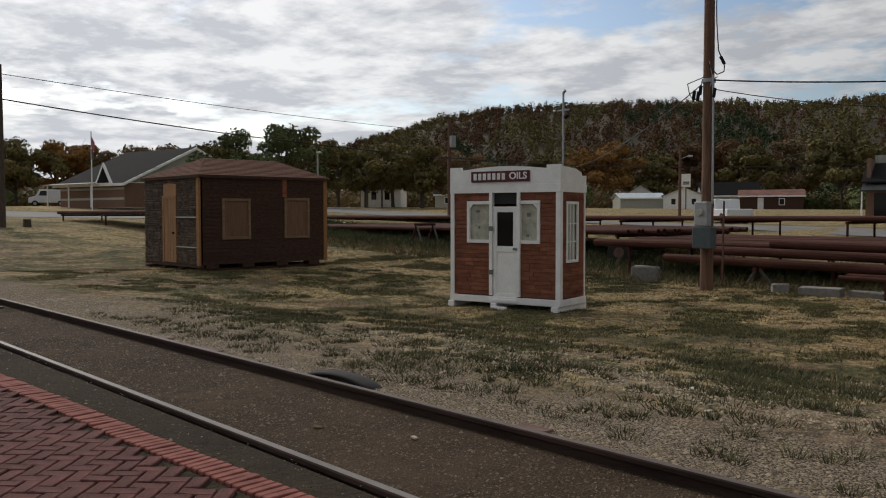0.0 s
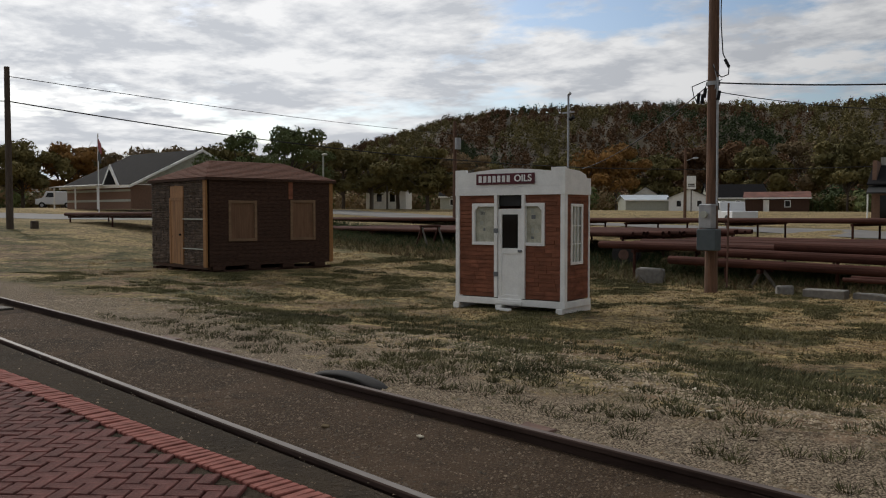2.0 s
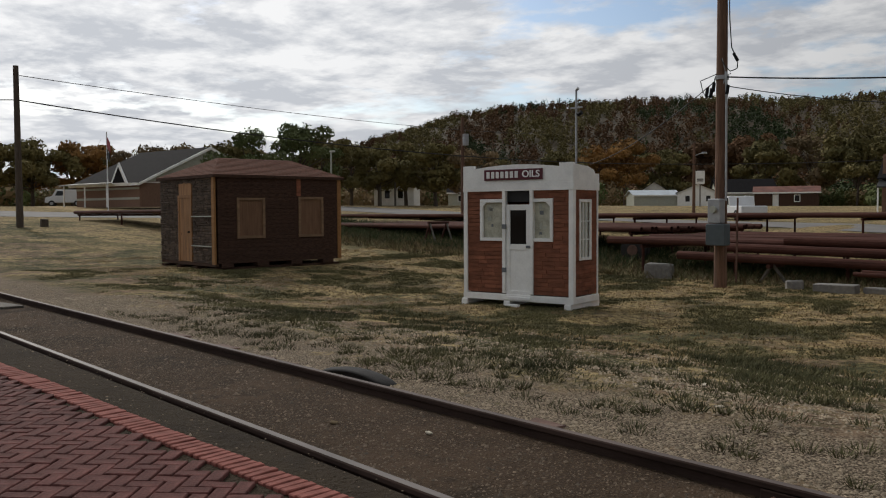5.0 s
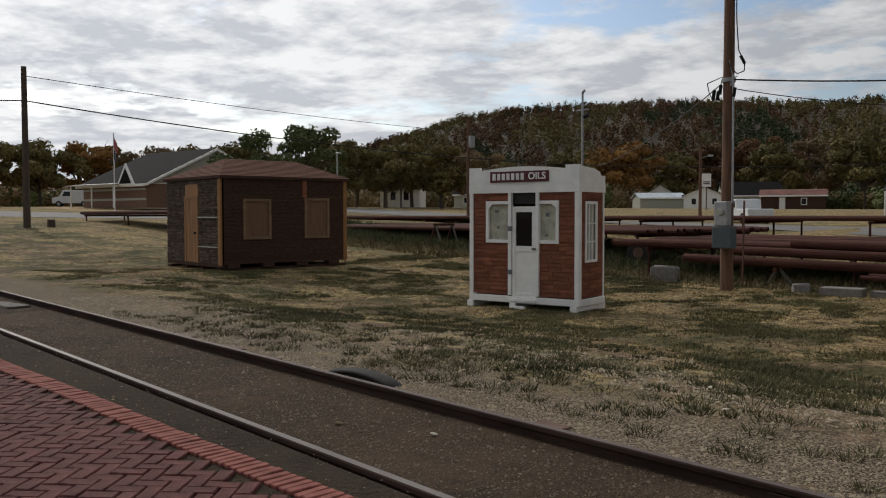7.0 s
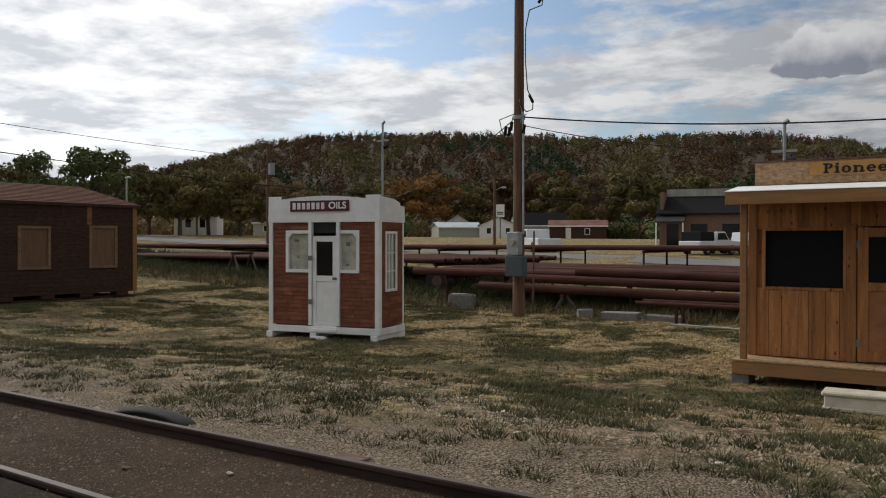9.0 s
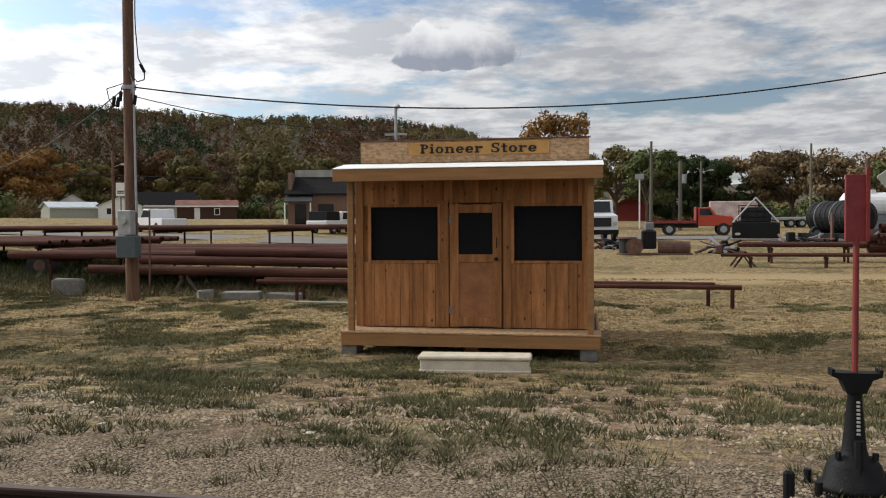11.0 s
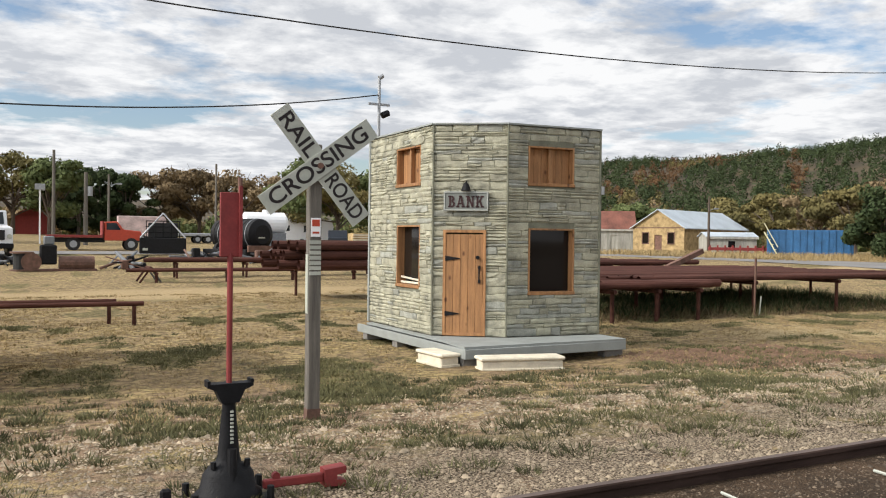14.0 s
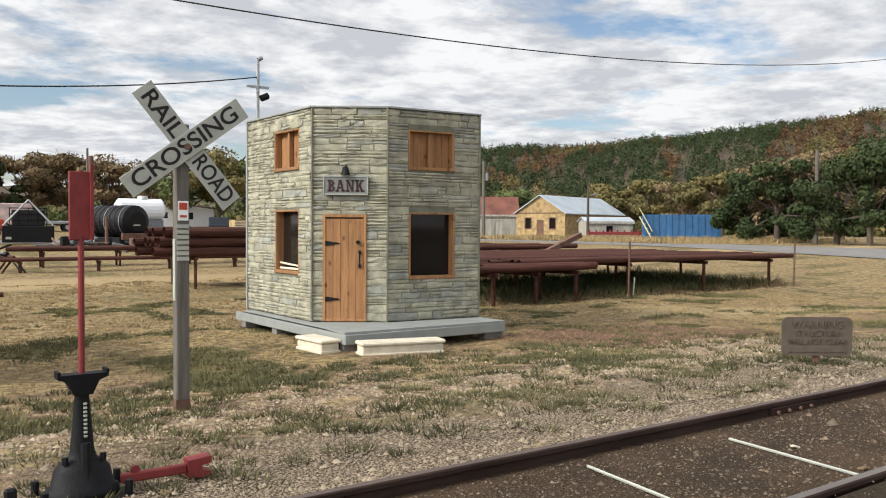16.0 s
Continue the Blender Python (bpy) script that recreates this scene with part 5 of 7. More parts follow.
# ---- pipe racks ----
def pipe_rack(x0, x1, y0, y1, top, label, seed, r=0.085, layers=1, legs=4, slope=0.0, ragged=0.6, ground_at=None, turn=0.0):
    """Rows of long rusty pipes lying along x on pipe trestles."""
    rnd = random.Random(seed)
    cx, cy = (x0 + x1) / 2, (y0 + y1) / 2
    base = gz(cx, cy)
    k = thing("pipe_rack", pose(cx, cy, base, 0, 0, turn), label, "pipe rack", "pipe racks in the yard")
    w, d, h = (x1 - x0) / 2, (y1 - y0) / 2, top - base
    cross = h - r - 0.06
    for i in range(legs):
        x = -w + 0.8 + (2 * w - 1.6) * i / max(1, legs - 1)
        sup = part("trestle_beam", rod((x, -d, cross), (x, d, cross), 0.055, 8), M_PIPE, k)
        for j in range(max(2, int(d))):
            y = -d + 0.12 + (2 * d - 0.24) * j / max(1, int(d) - 1)
            part("leg", rod((x, y, -0.45), (x, y, cross), 0.05, 8), M_PIPE, sup)
    y, n = -d + r, 0
    while y < d:
        for q in range(layers):
            a, b = -w + rnd.uniform(-ragged, ragged), w + rnd.uniform(-ragged, ragged)
            rr = r * rnd.uniform(0.85, 1.1)
            bm = rod((a, y, cross + 0.06 + rr + q * 2 * r), (b, y, cross + 0.06 + rr + q * 2 * r + slope), rr, 10, caps=False)
            part("pipe", bm, M_PIPE, k)
        y += 2 * r * 1.03
    return k


def trestle(x, y, h, label="rusty pipe sawhorse with splayed legs"):
    t = thing("pipe_sawhorse", pose(x, y, gz(x, y)), label, "sawhorse", "pipe supports")
    part("beam", rod((0, -0.6, h), (0, 0.6, h), 0.06, 8), M_PIPE, t)
    for s in (-1, 1):
        for yy in (-0.5, 0.5):
            part("leg", rod((s * 0.45, yy, -0.05), (0, yy, h), 0.04, 8), M_GREYW if s > 0 else M_PIPE, t)


pipe_rack(-17.0, -2.4, 23.2, 31.0, 0.66, "broad rack of rusty drill pipes lying in rows", 31, r=0.13, legs=5)
front = thing("pipe_stack", pose(-6, 22.4, -0.43), "three thick rusty pipes stacked on timber sawhorse", "pipe stack", "pipe racks in the yard")
for q, (yy, zz, a) in enumerate(((0.0, 0.62, -8.3), (0.2, 0.88, -6.8), (0.45, 1.10, -5.2))):
    part("pipe", rod((a, yy, zz + 0.1), (5.2 + 0.3 * q, yy, zz - 0.06), 0.125, 12), M_PIPE, front)
for x in (-5.4, 0.0, 4.4):
    part("leg", rod((x - 0.4, 0.1, -0.05), (x + 0.05, 0.1, 0.62), 0.05, 8), M_GREYW, front)
    part("leg", rod((x + 0.5, 0.1, -0.05), (x - 0.05, 0.1, 0.62), 0.05, 8), M_GREYW, front)
    part("cross_beam", rod((x, -0.15, 0.50), (x, 0.7, 0.52), 0.06, 8), M_PIPE, front)
pipe_rack(-42.5, -18.0, 26.2, 34.5, 0.94, "broad rack of rusty drill pipes lying in rows", 32, r=0.10, legs=7)
pipe_rack(-60.0, -8.0, 36.0, 42.0, 1.38, "long low rack of rusty pipes beside the road", 33, r=0.10, legs=10)
trestle(-28.6, 25.4, 0.95)
pipe_rack(-55.0, -33.0, 18.2, 20.8, 1.72, "rack of rusty pipes beyond the brown shed", 34, r=0.10, legs=4)
pipe_rack(14.6, 26.6, 17.0, 24.5, 0.62, "broad rack of thin rusty pipes over grass", 35, r=0.075, legs=4, ragged=1.0)
pipe_rack(13.0, 22.0, 30.0, 31.2, 0.9, "narrow rack of rusty pipes near the road", 36, r=0.11, legs=3)
pipe_rack(8.6, 19.5, 26.0, 28.4, 0.72, "stack of thick rusty pipes with open ends", 37, r=0.15, layers=3, legs=3, ragged=0.5)
pipe_rack(6.4, 17.0, 37.5, 38.3, 0.55, "low rack of long rusty pipes", 38, r=0.10, legs=4)
low = thing("low_pipe_rail", pose(0, 0, -0.43), "two rusty pipes laid on low pipe legs", "pipe rail", "pipe racks in the yard")
part("pipe", rod((-8.6, 21.0, 0.50), (3.25, 20.25, 0.50), 0.055, 10), M_PIPE, low)
part("pipe", rod((-8.6, 21.5, 0.52), (2.75, 20.85, 0.52), 0.055, 10), M_PIPE, low)
for x, y in ((3.05, 20.26), (2.6, 20.86), (-2.0, 20.6), (-2.0, 21.1), (-7.5, 20.93), (-7.5, 21.43)):
    part("leg", rod((x, y, -0.1), (x, y, 0.45), 0.045, 8), M_PIPE, low)
trestle(5.8, 36.0, 0.6)
pipe_rack(5.2, 18.0, 35.2, 35.6, 0.22, "two long rusty pipes on low supports", 39, r=0.075, legs=5)
pipe_rack(15.0, 24.0, 25.4, 28.6, 0.78, "rack of rusty pipes with ragged ends", 40, r=0.09, legs=4, ragged=1.4)
slope_beam = thing("leaning_beam", pose(22.6, 25.2, gz(22.6, 25.2)), "rusty beam leaning on the pipe rack", "beam")
part("beam", box(-0.1, -0.1, 0.0, 0.1, 0.1, 2.6, 0.01, m=pose(0, 0, 0.72, 0, 70, 0)), M_RUST, slope_beam)
pipe_rack(12.6, 17.0, 16.4, 19.0, 0.52, "rack of thick rusty pipes with open ends beside the bank", 41, r=0.1, legs=3, ragged=0.7)
for x, y, h in ((14.3, 18.5, 1.5), (18.6, 16.85, 1.6), (26.6, 16.7, 1.45), (-12.2, 22.0, 2.4)):
    st = thing("steel_stake", pose(x, y, gz(x, y)), "thin rusty steel stake in the grass", "stake", "stakes by the racks")
    part("shaft", rod((0, 0, -0.2), (0.03, 0, h), 0.03, 6), M_RUST, st)


# ---- poles and cables ----
def utility_pole(x, y, h, r, label, arm=0.0, mat_=None, lamp=False, can=False, lean=0.0):
    p = thing("utility_pole", pose(x, y, gz(x, y), 0, lean, 0), label, "utility pole", "utility poles")
    part("shaft", rod((0, 0, -0.4), (0, 0, h), r, 14, r2=r * 0.72), mat_ or M_POLE, p)
    if arm:
        part("crossarm", box(-arm, -0.05, h - 0.7, arm, 0.05, h - 0.58, 0.01), mat_ or M_POLE, p)
        for s in (-0.9, -0.4, 0.4, 0.9):
            part("insulator", rod((s * arm, 0, h - 0.58), (s * arm, 0, h - 0.42), 0.05, 8), M_GREYR, p)
    if lamp:
        part("lamp_arm", rod((0, 0, h - 1.2), (0.9, 0, h - 0.9), 0.03, 6), M_GALV, p)
        part("lamp_head", box(0.8, -0.12, h - 1.05, 1.25, 0.12, h - 0.88, 0.03), M_GALV, p)
    if can:
        part("transformer", rod((0.32, 0, h - 2.0), (0.32, 0, h - 1.2), 0.22, 12), M_GALV, p)
    return p


main = utility_pole(-11.65, 20.2, 9.6, 0.17, "brown wooden utility pole with meter and grey box")
bx = part("meter_box", box(-0.14, -0.42, 1.72, 0.22, -0.16, 2.35, 0.02), M_GALV, main, "grey meter box with round glass meter")
part("meter", rod((0.04, -0.50, 2.08), (0.04, -0.42, 2.08), 0.09, 14), M_SIGNW, bx)
part("breaker_box", box(-0.18, -0.44, 1.15, 0.36, -0.15, 1.71, 0.02), M_SLATEBOX, main, "slate grey breaker box")
part("conduit", rod((0.2, -0.1, 2.3), (0.17, -0.08, 5.6), 0.03, 8), M_GALV, main)


def chain(pts, r, seg=6):
    """A bent cable as a run of short rods."""
    bm = bmesh.new()
    for p, q in zip(pts, pts[1:]):
        rod(p, q, r, seg, bm)
    return bm


def beside(u, z):
    """A place on the pole's side, u metres to the right of its axis as the yard sees it."""
    return (u * 0.918, u * 0.396 - 0.16, z)


loop = part("service_loop", chain([beside(u, z) for u, z in ((0.30, 9.1), (0.33, 8.80), (0.72, 8.68), (0.70, 8.46), (0.36, 8.34), (0.26, 7.85), (0.25, 7.3), (0.26, 6.9), (0.31, 6.2), (0.46, 5.85), (0.45, 5.66), (0.28, 5.60), (0.14, 5.76), (0.06, 5.92))], 0.014), M_WIRE, main, "looped black service cable")
part("splice", rod(beside(0.36, 6.05), beside(0.46, 5.85), 0.04, 8), M_BLACK, loop)
part("splice", rod(beside(0.60, 8.52), beside(0.70, 8.66), 0.04, 8), M_BLACK, loop)
part("service_loop", chain([beside(u, z) for u, z in ((-0.05, 5.55), (-0.45, 5.40), (-0.40, 5.15), (-0.30, 4.95), (-0.18, 5.05), (-0.08, 5.5))], 0.012), M_WIRE, main, "looped black service cable")
part("service_loop", chain([beside(u, z) for u, z in ((0.08, 5.95), (0.16, 5.6), (0.12, 5.3), (0.20, 5.5), (0.30, 5.55), (0.14, 5.45))], 0.010), M_GALV, main, "pale looped ground wire")
part("strap", rod((0, 0, 5.42), (0, 0, 5.52), 0.175, 14), M_GALV, main)
for u, z in ((-0.30, 4.98), (-0.14, 5.10), (-0.20, 4.95), (0.20, 5.02)):
    part("insulator", rod(beside(u, z), beside(u + 0.03, z + 0.24), 0.045, 8), M_BLACK, main)
utility_pole(-48.4, 13.3, 8.5, 0.19, "dark wooden utility pole beyond the shed", mat_=M_BARK)
utility_pole(-43.9, 41.3, 7.2, 0.16, "wooden pole with grey transformer can", can=True)
utility_pole(-42.0, 68.3, 6.4, 0.15, "wooden street pole with lamp", lamp=True)
utility_pole(-79.0, 61.0, 5.6, 0.13, "grey distant utility pole", mat_=M_GREYW)
utility_pole(-78.0, 62.4, 5.4, 0.13, "grey distant utility pole", mat_=M_GREYW)
utility_pole(5.4, 90.0, 8.6, 0.18, "grey wooden utility pole behind the yard", mat_=M_GREYW)
utility_pole(7.2, 78.0, 6.2, 0.2, "grey wooden pole with white can", mat_=M_GREYW, can=True)
utility_pole(10.6, 92.0, 6.6, 0.14, "grey wooden pole with lamp", mat_=M_GREYW, lamp=True)
utility_pole(21.5, 92.5, 8.4, 0.15, "grey wooden utility pole behind the trees", mat_=M_GREYW)
utility_pole(30.0, 88.0, 6.0, 0.15, "grey wooden pole with lamp", mat_=M_GREYW, lamp=True)
utility_pole(65.2, 38.5, 7.6, 0.2, "grey leaning utility pole by the road", mat_=M_GREYW)
utility_pole(54.5, 68.5, 8.0, 0.2, "grey wooden pole with white can", mat_=M_GREYW, can=True)
utility_pole(63.0, 62.0, 5.6, 0.15, "dark thin pole with lamp before the yellow building", mat_=M_BARK, lamp=True)


def mast(x, y, h, label):
    p = thing("conduit_mast", pose(x, y, gz(x, y)), label, "service mast", "service masts")
    part("shaft", rod((0, 0, -0.2), (0, 0, h), 0.05, 8), M_GALV, p)
    part("weatherhead", rod((0, 0, h), (0.12, 0, h + 0.08), 0.07, 8), M_GALV, p)
    part("crosspiece", box(-0.35, -0.03, h - 0.85, 0.35, 0.03, h - 0.78), M_GALV, p)
    part("insulator", rod((0.1, 0, h - 1.15), (0.32, 0, h - 1.05), 0.1, 8), M_BLACK, p)


mast(-6.1, 26.0, 5.55, "grey steel service mast behind the store")
mast(10.75, 24.5, 6.95, "grey steel service mast behind the bank")
mast(-25.4, 31.2, 7.0, "grey steel service mast behind the kiosk")

wire("overhead_cable", (-11.65, 20.1, 4.85), (-6.1, 26.0, 4.4), 0.25, 0.012, "thin pale service wire between pole and mast")
wire("overhead_cable", (-11.6, 20.1, 5.05), (10.75, 24.5, 6.0), 1.0, 0.02, "twisted black cable crossing above the store", mid=30)
wire("overhead_cable", (-11.6, 20.1, 9.0), (6.3, 21.82, 7.19), 0.62, 0.02, "long black cable sagging over the yard", mid=24)
wire("overhead_cable", (6.3, 21.82, 7.19), (60, 27, 13.38), 1.3, 0.02, "long black cable sagging over the yard", mid=40)
wire("overhead_cable", (-11.8, 20.1, 4.95), (-26, 33, 3.9), 0.3, 0.015, "black cable from pole towards the town")
wire("overhead_cable", (-48.4, 13.3, 7.65), (-39, 58, 5.35), 0.82, 0.035, "thick black cable crossing behind the shed", mid=30)
wire("overhead_cable", (-39, 58, 5.35), (-20, 100, 7.6), 0.5, 0.035, "thick black cable towards the town", mid=20)
wire("overhead_cable", (-48.4, 13.3, 8.95), (-70, 80, 11.2), 0.6, 0.02, "thin wire between far poles", mid=20)
wire("overhead_cable", (-48.4, 13.3, 7.65), (-75, -30, 8.4), 0.4, 0.03, "thick black cable running on past the far pole", mid=12)
for k in range(3):
    wire("overhead_cable", (-140, 30, 12.0 - k * 1.2), (-75, 75, 8.6 - 0.4 * k), 1.0, 0.025, "thin wire between far poles", mid=20)


# ---- roads ----
def road_strip(name, pts, width, label):
    v, f = [], []
    for i, (x, y) in enumerate(pts):
        a, b = pts[max(0, i - 1)], pts[min(len(pts) - 1, i + 1)]
        d = Vector((b[0] - a[0], b[1] - a[1])).normalized()
        for k in range(5):
            s = (k / 4 - 0.5) * width
            px, py = x - d.y * s, y + d.x * s
            v.append((px, py, gz(px, py) + 0.05))
    for i in range(len(pts) - 1):
        for k in range(4):
            a = i * 5 + k
            f.append((a, a + 1, a + 6, a + 5))
    tagged(raw(name, v, f, M_ROAD), label, "road", kind="structure")


road_strip("road", [(-140 + 4 * i, 47 + 0.25 * (35 - i) * (1 if i < 35 else 0) + 15 * step(-28, 2, -140 + 4 * i)) for i in range(46)], 7.5, "pale worn asphalt road along the pipe yard")
road_strip("road", [(44 + 6 * math.sin(i / 12), 4 + 3.2 * i) for i in range(20)], 9.0, "pale asphalt street crossing beyond the racks")


road_strip("road", [(-60 - 4 * i, 31 - 2.9 * i) for i in range(20)], 10.0, "pale street passing the brick hall")


# ---- foliage ----
def leaf_cloud(centers, radii, per, size, seed, flat=0.75):
    """Small triangles scattered in and on ellipsoids."""
    g = np.random.default_rng(seed)
    c, r = np.repeat(np.asarray(centers, float), per, 0), np.repeat(np.asarray(radii, float), per, 0)
    n = len(c)
    d = g.normal(size=(n, 3))
    d /= np.linalg.norm(d, axis=1, keepdims=True)
    p = c + d * r * (g.uniform(0.25, 1.0, (n, 1)) ** 0.5)
    s = np.asarray(size if np.ndim(size) else [size] * len(centers), float).repeat(per)[:, None, None]
    # each leaf lies roughly along the outside of its clump
    nrm = d + g.normal(size=(n, 3)) * 0.5
    nrm /= np.linalg.norm(nrm, axis=1, keepdims=True)
    side = np.cross(nrm, g.normal(size=(n, 3)))
    side /= np.linalg.norm(side, axis=1, keepdims=True) + 1e-9
    other = np.cross(nrm, side)
    ang = g.uniform(0, 6.28, (n, 1)) + np.array([0, 2.1, 4.2]) + g.uniform(-0.5, 0.5, (n, 3))
    rad = s * g.uniform(0.55, 1.3, (n, 3, 1))
    tri = rad * (np.cos(ang)[..., None] * side[:, None] + np.sin(ang)[..., None] * other[:, None])
    v = (p[:, None, :] + tri).reshape(-1, 3)
    return v, np.arange(n * 3).reshape(-1, 3)


def tree(name, x, y, h, spread, material, label, seed, leaves=1500, size=0.28, trunk=0.25, bare=False):
    rnd = random.Random(seed)
    t = thing(name, pose(x, y, gz(x, y) - 0.1), label, "tree", "trees around the yard")
    bm = rod((0, 0, 0), (rnd.uniform(-0.3, 0.3), 0, h * 0.45), trunk, 8, r2=trunk * 0.65)
    cs, rs = [], []
    for i in range(20):
        a = rnd.uniform(0, 6.28)
        q = spread * rnd.uniform(0.2, 0.88)
        z = h * rnd.uniform(0.14 if material is M_LCEDAR else 0.34, 0.9)
        q *= 1.15 - 0.6 * abs(z / h - 0.55)
        tip = (q * math.cos(a), q * math.sin(a), z)
        rod((0, 0, h * rnd.uniform(0.2, 0.45)), tip, trunk * 0.4, 5, bm, r2=0.03)
        for k in range(3 if bare else 0):
            rod(tip, (tip[0] + rnd.uniform(-1, 1), tip[1] + rnd.uniform(-1, 1), tip[2] + rnd.uniform(0.3, 1.6)), 0.04, 4, bm, r2=0.015)
        cs.append(tip)
        rs.append([spread * rnd.uniform(0.18, 0.38), spread * rnd.uniform(0.18, 0.38), h * rnd.uniform(0.06, 0.13)])
    cs.append((0, 0, h * 0.85))
    rs.append([spread * 0.4, spread * 0.4, h * 0.15])
    part("trunk", bm, M_BARK, t)
    v, f = leaf_cloud(cs, rs, leaves // len(cs), size, seed)
    raw("crown", v, f, material, t)
    return t


def polar(bearing, r):
    """A place r metres off at a bearing, in degrees to the left of +y."""
    a = radians(bearing)
    return -r * math.sin(a), r * math.cos(a)


SPECIES = [("broadleaf_tree", M_LGREEN, "green broadleaf tree"), ("autumn_tree", M_LRUST, "rust-leaved autumn tree"), ("broadleaf_tree", M_LOLIVE, "olive-green thinning tree"),
           ("autumn_tree", M_LBROWN, "brown thinly leaved tree"), ("autumn_tree", M_LORANGE, "orange autumn tree"), ("cedar_tree", M_LCEDAR, "dense dark cedar")]
# bearing, distance, height, spread, species
for k, (b, r, h, w, s) in enumerate([
        (74, 120, 9.0, 5, 2), (71.8, 125, 9.2, 5, 4), (69.8, 132, 7.6, 5, 2), (67.5, 118, 8.2, 4.5, 3), (65, 122, 8.8, 5, 3), (62.5, 116, 8.8, 5, 2), (77, 115, 9, 5, 2), (80, 120, 9, 5, 1),
        (60.8, 78, 7.9, 3.9, 0), (58.0, 80, 8.3, 4.0, 0), (56.4, 100, 8.6, 4.2, 2), (54.3, 112, 8.4, 4.5, 2), (52.4, 100, 7.2, 3.8, 2), (50.6, 106, 8.2, 4.4, 2), (48.6, 98, 7.4, 4.4, 2), (46.6, 112, 7.6, 4.4, 3), (44.2, 130, 7.4, 4.5, 2), (41.5, 160, 8, 5, 3), (39.8, 165, 9, 5, 2),
        (38, 175, 13, 7, 4), (36, 178, 14.5, 7.5, 4), (33.3, 190, 13, 7, 2), (30.4, 195, 15, 7.5, 1), (27.2, 180, 14, 7.5, 2), (24.5, 185, 15, 8, 3), (22, 175, 14, 7.5, 2), (28.5, 205, 17, 8, 1), (19, 178, 14, 8, 2), (16, 185, 13, 7, 0), (40.5, 182, 12, 6.5, 2), (13, 170, 11, 6, 2), (10, 160, 10, 6, 0),
        (2.6, 82, 11.3, 4.2, 4), (-1.2, 104, 9.3, 4.6, 2), (-3.2, 100, 8.6, 4.4, 0), (-4.8, 108, 8.2, 4.2, 5), (-6.2, 112, 8.6, 3.6, 5), (-7.6, 112, 8.0, 3.6, 5), (0.5, 112, 8.5, 5, 0),
        (-10, 115, 8.6, 5.5, 3), (-12, 112, 9.2, 5.5, 3), (-14, 110, 9.2, 5.5, 3), (-15.8, 112, 8.6, 5, 3), (-18.8, 92, 9.6, 5.0, 0), (-21, 90, 9.2, 5.0, 2), (-23.5, 96, 9.0, 5, 0), (-26, 105, 9, 5, 2), (-29, 110, 9, 5, 3), (-32, 115, 9, 5, 2), (-35, 118, 9, 5, 3),
        (-41, 112, 6.4, 3.5, 0), (-46.5, 130, 8, 5, 2), (-49.5, 110, 7.5, 4.5, 2), (-52, 96, 6.4, 4, 3), (-54.0, 92, 7.2, 4.2, 2), (-55.5, 80, 6.2, 3.6, 5), (-57.2, 78, 7.4, 4.0, 5), (-59, 80, 8.2, 4.2, 3), (-60.6, 72, 7.2, 3.8, 5), (-62.4, 70, 8.0, 4.2, 5), (-64.5, 70, 8.6, 4.4, 5), (-67, 70, 9, 4.5, 2), (-56.5, 110, 9.5, 5, 3), (-61, 105, 10.5, 5, 2)]):
    name, m, lab = SPECIES[s]
    x, y = polar(b, r)
    tree(name, x, y, h, w, m, lab + (" by the road" if r < 95 else " in the distant tree belt"), 100 + k, leaves=6000 if s not in (3, 4) else 4600, size=0.19 * r / 80, bare=s in (3, 4))


# hills: ridge elevation, in degrees, by bearing
RIDGE = [(95, 2.0), (75, 2.2), (62, 3.0), (57, 3.3), (54, 4.3), (50, 5.5), (47.4, 6.35), (42.8, 6.75), (36, 6.9), (31.6, 7.0), (24, 6.5), (20, 6.7), (15, 6.6), (10, 6.1), (7, 5.2), (3, 3.4), (-2, 2.6), (-30, 2.6), (-36, 4.9), (-38.5, 5.1), (-44, 5.2), (-51, 5.7), (-59, 6.5), (-66, 6.8), (-80, 6.5), (-100, 4)]


def ridge(b):
    pts = RIDGE[::-1]
    return float(np.interp(b, [p[0] for p in pts], [p[1] for p in pts]))


def hill_point(b, t):
    """t runs from the foot (0) to the crest (1) and down behind (1.3)."""
    r = 215 + 435 * t
    top = math.tan(radians(ridge(b) - 0.42)) * 650 + 1.6
    z = 1.5 + (top - 1.5) * step(0.0, 1.0, t) * (1 if t <= 1 else 1 - 0.8 * (t - 1))
    z += 2.6 * noise.noise((b * 0.35, t * 4, 0)) * min(t * 2, 1)
    return (*polar(b, r), z)


hv, hf = [], []
bs, ts = [100 - i * 1.5 for i in range(138)], [i / 16 for i in range(22)]
for b in bs:
    for t in ts:
        p = hill_point(b, t)
        hv.append(p if t else (p[0], p[1], 0.0))
for i in range(len(bs) - 1):
    for j in range(len(ts) - 1):
        a = i * len(ts) + j
        hf.append((a, a + len(ts), a + len(ts) + 1, a + 1))
M_HILL = mat("wooded_hill_floor", (0.05, 0.042, 0.025), 0.98, vary=0.5, scale=0.06, bump=0.2, tint=(0.085, 0.06, 0.03))
hill = tagged(raw("hill_ground", hv, hf, M_HILL), "long wooded ridge behind the town", "hill", kind="structure")
rnd = random.Random(77)
groups = {k: ([], [], []) for k in ("rust", "cedar", "olive", "brown", "green")}
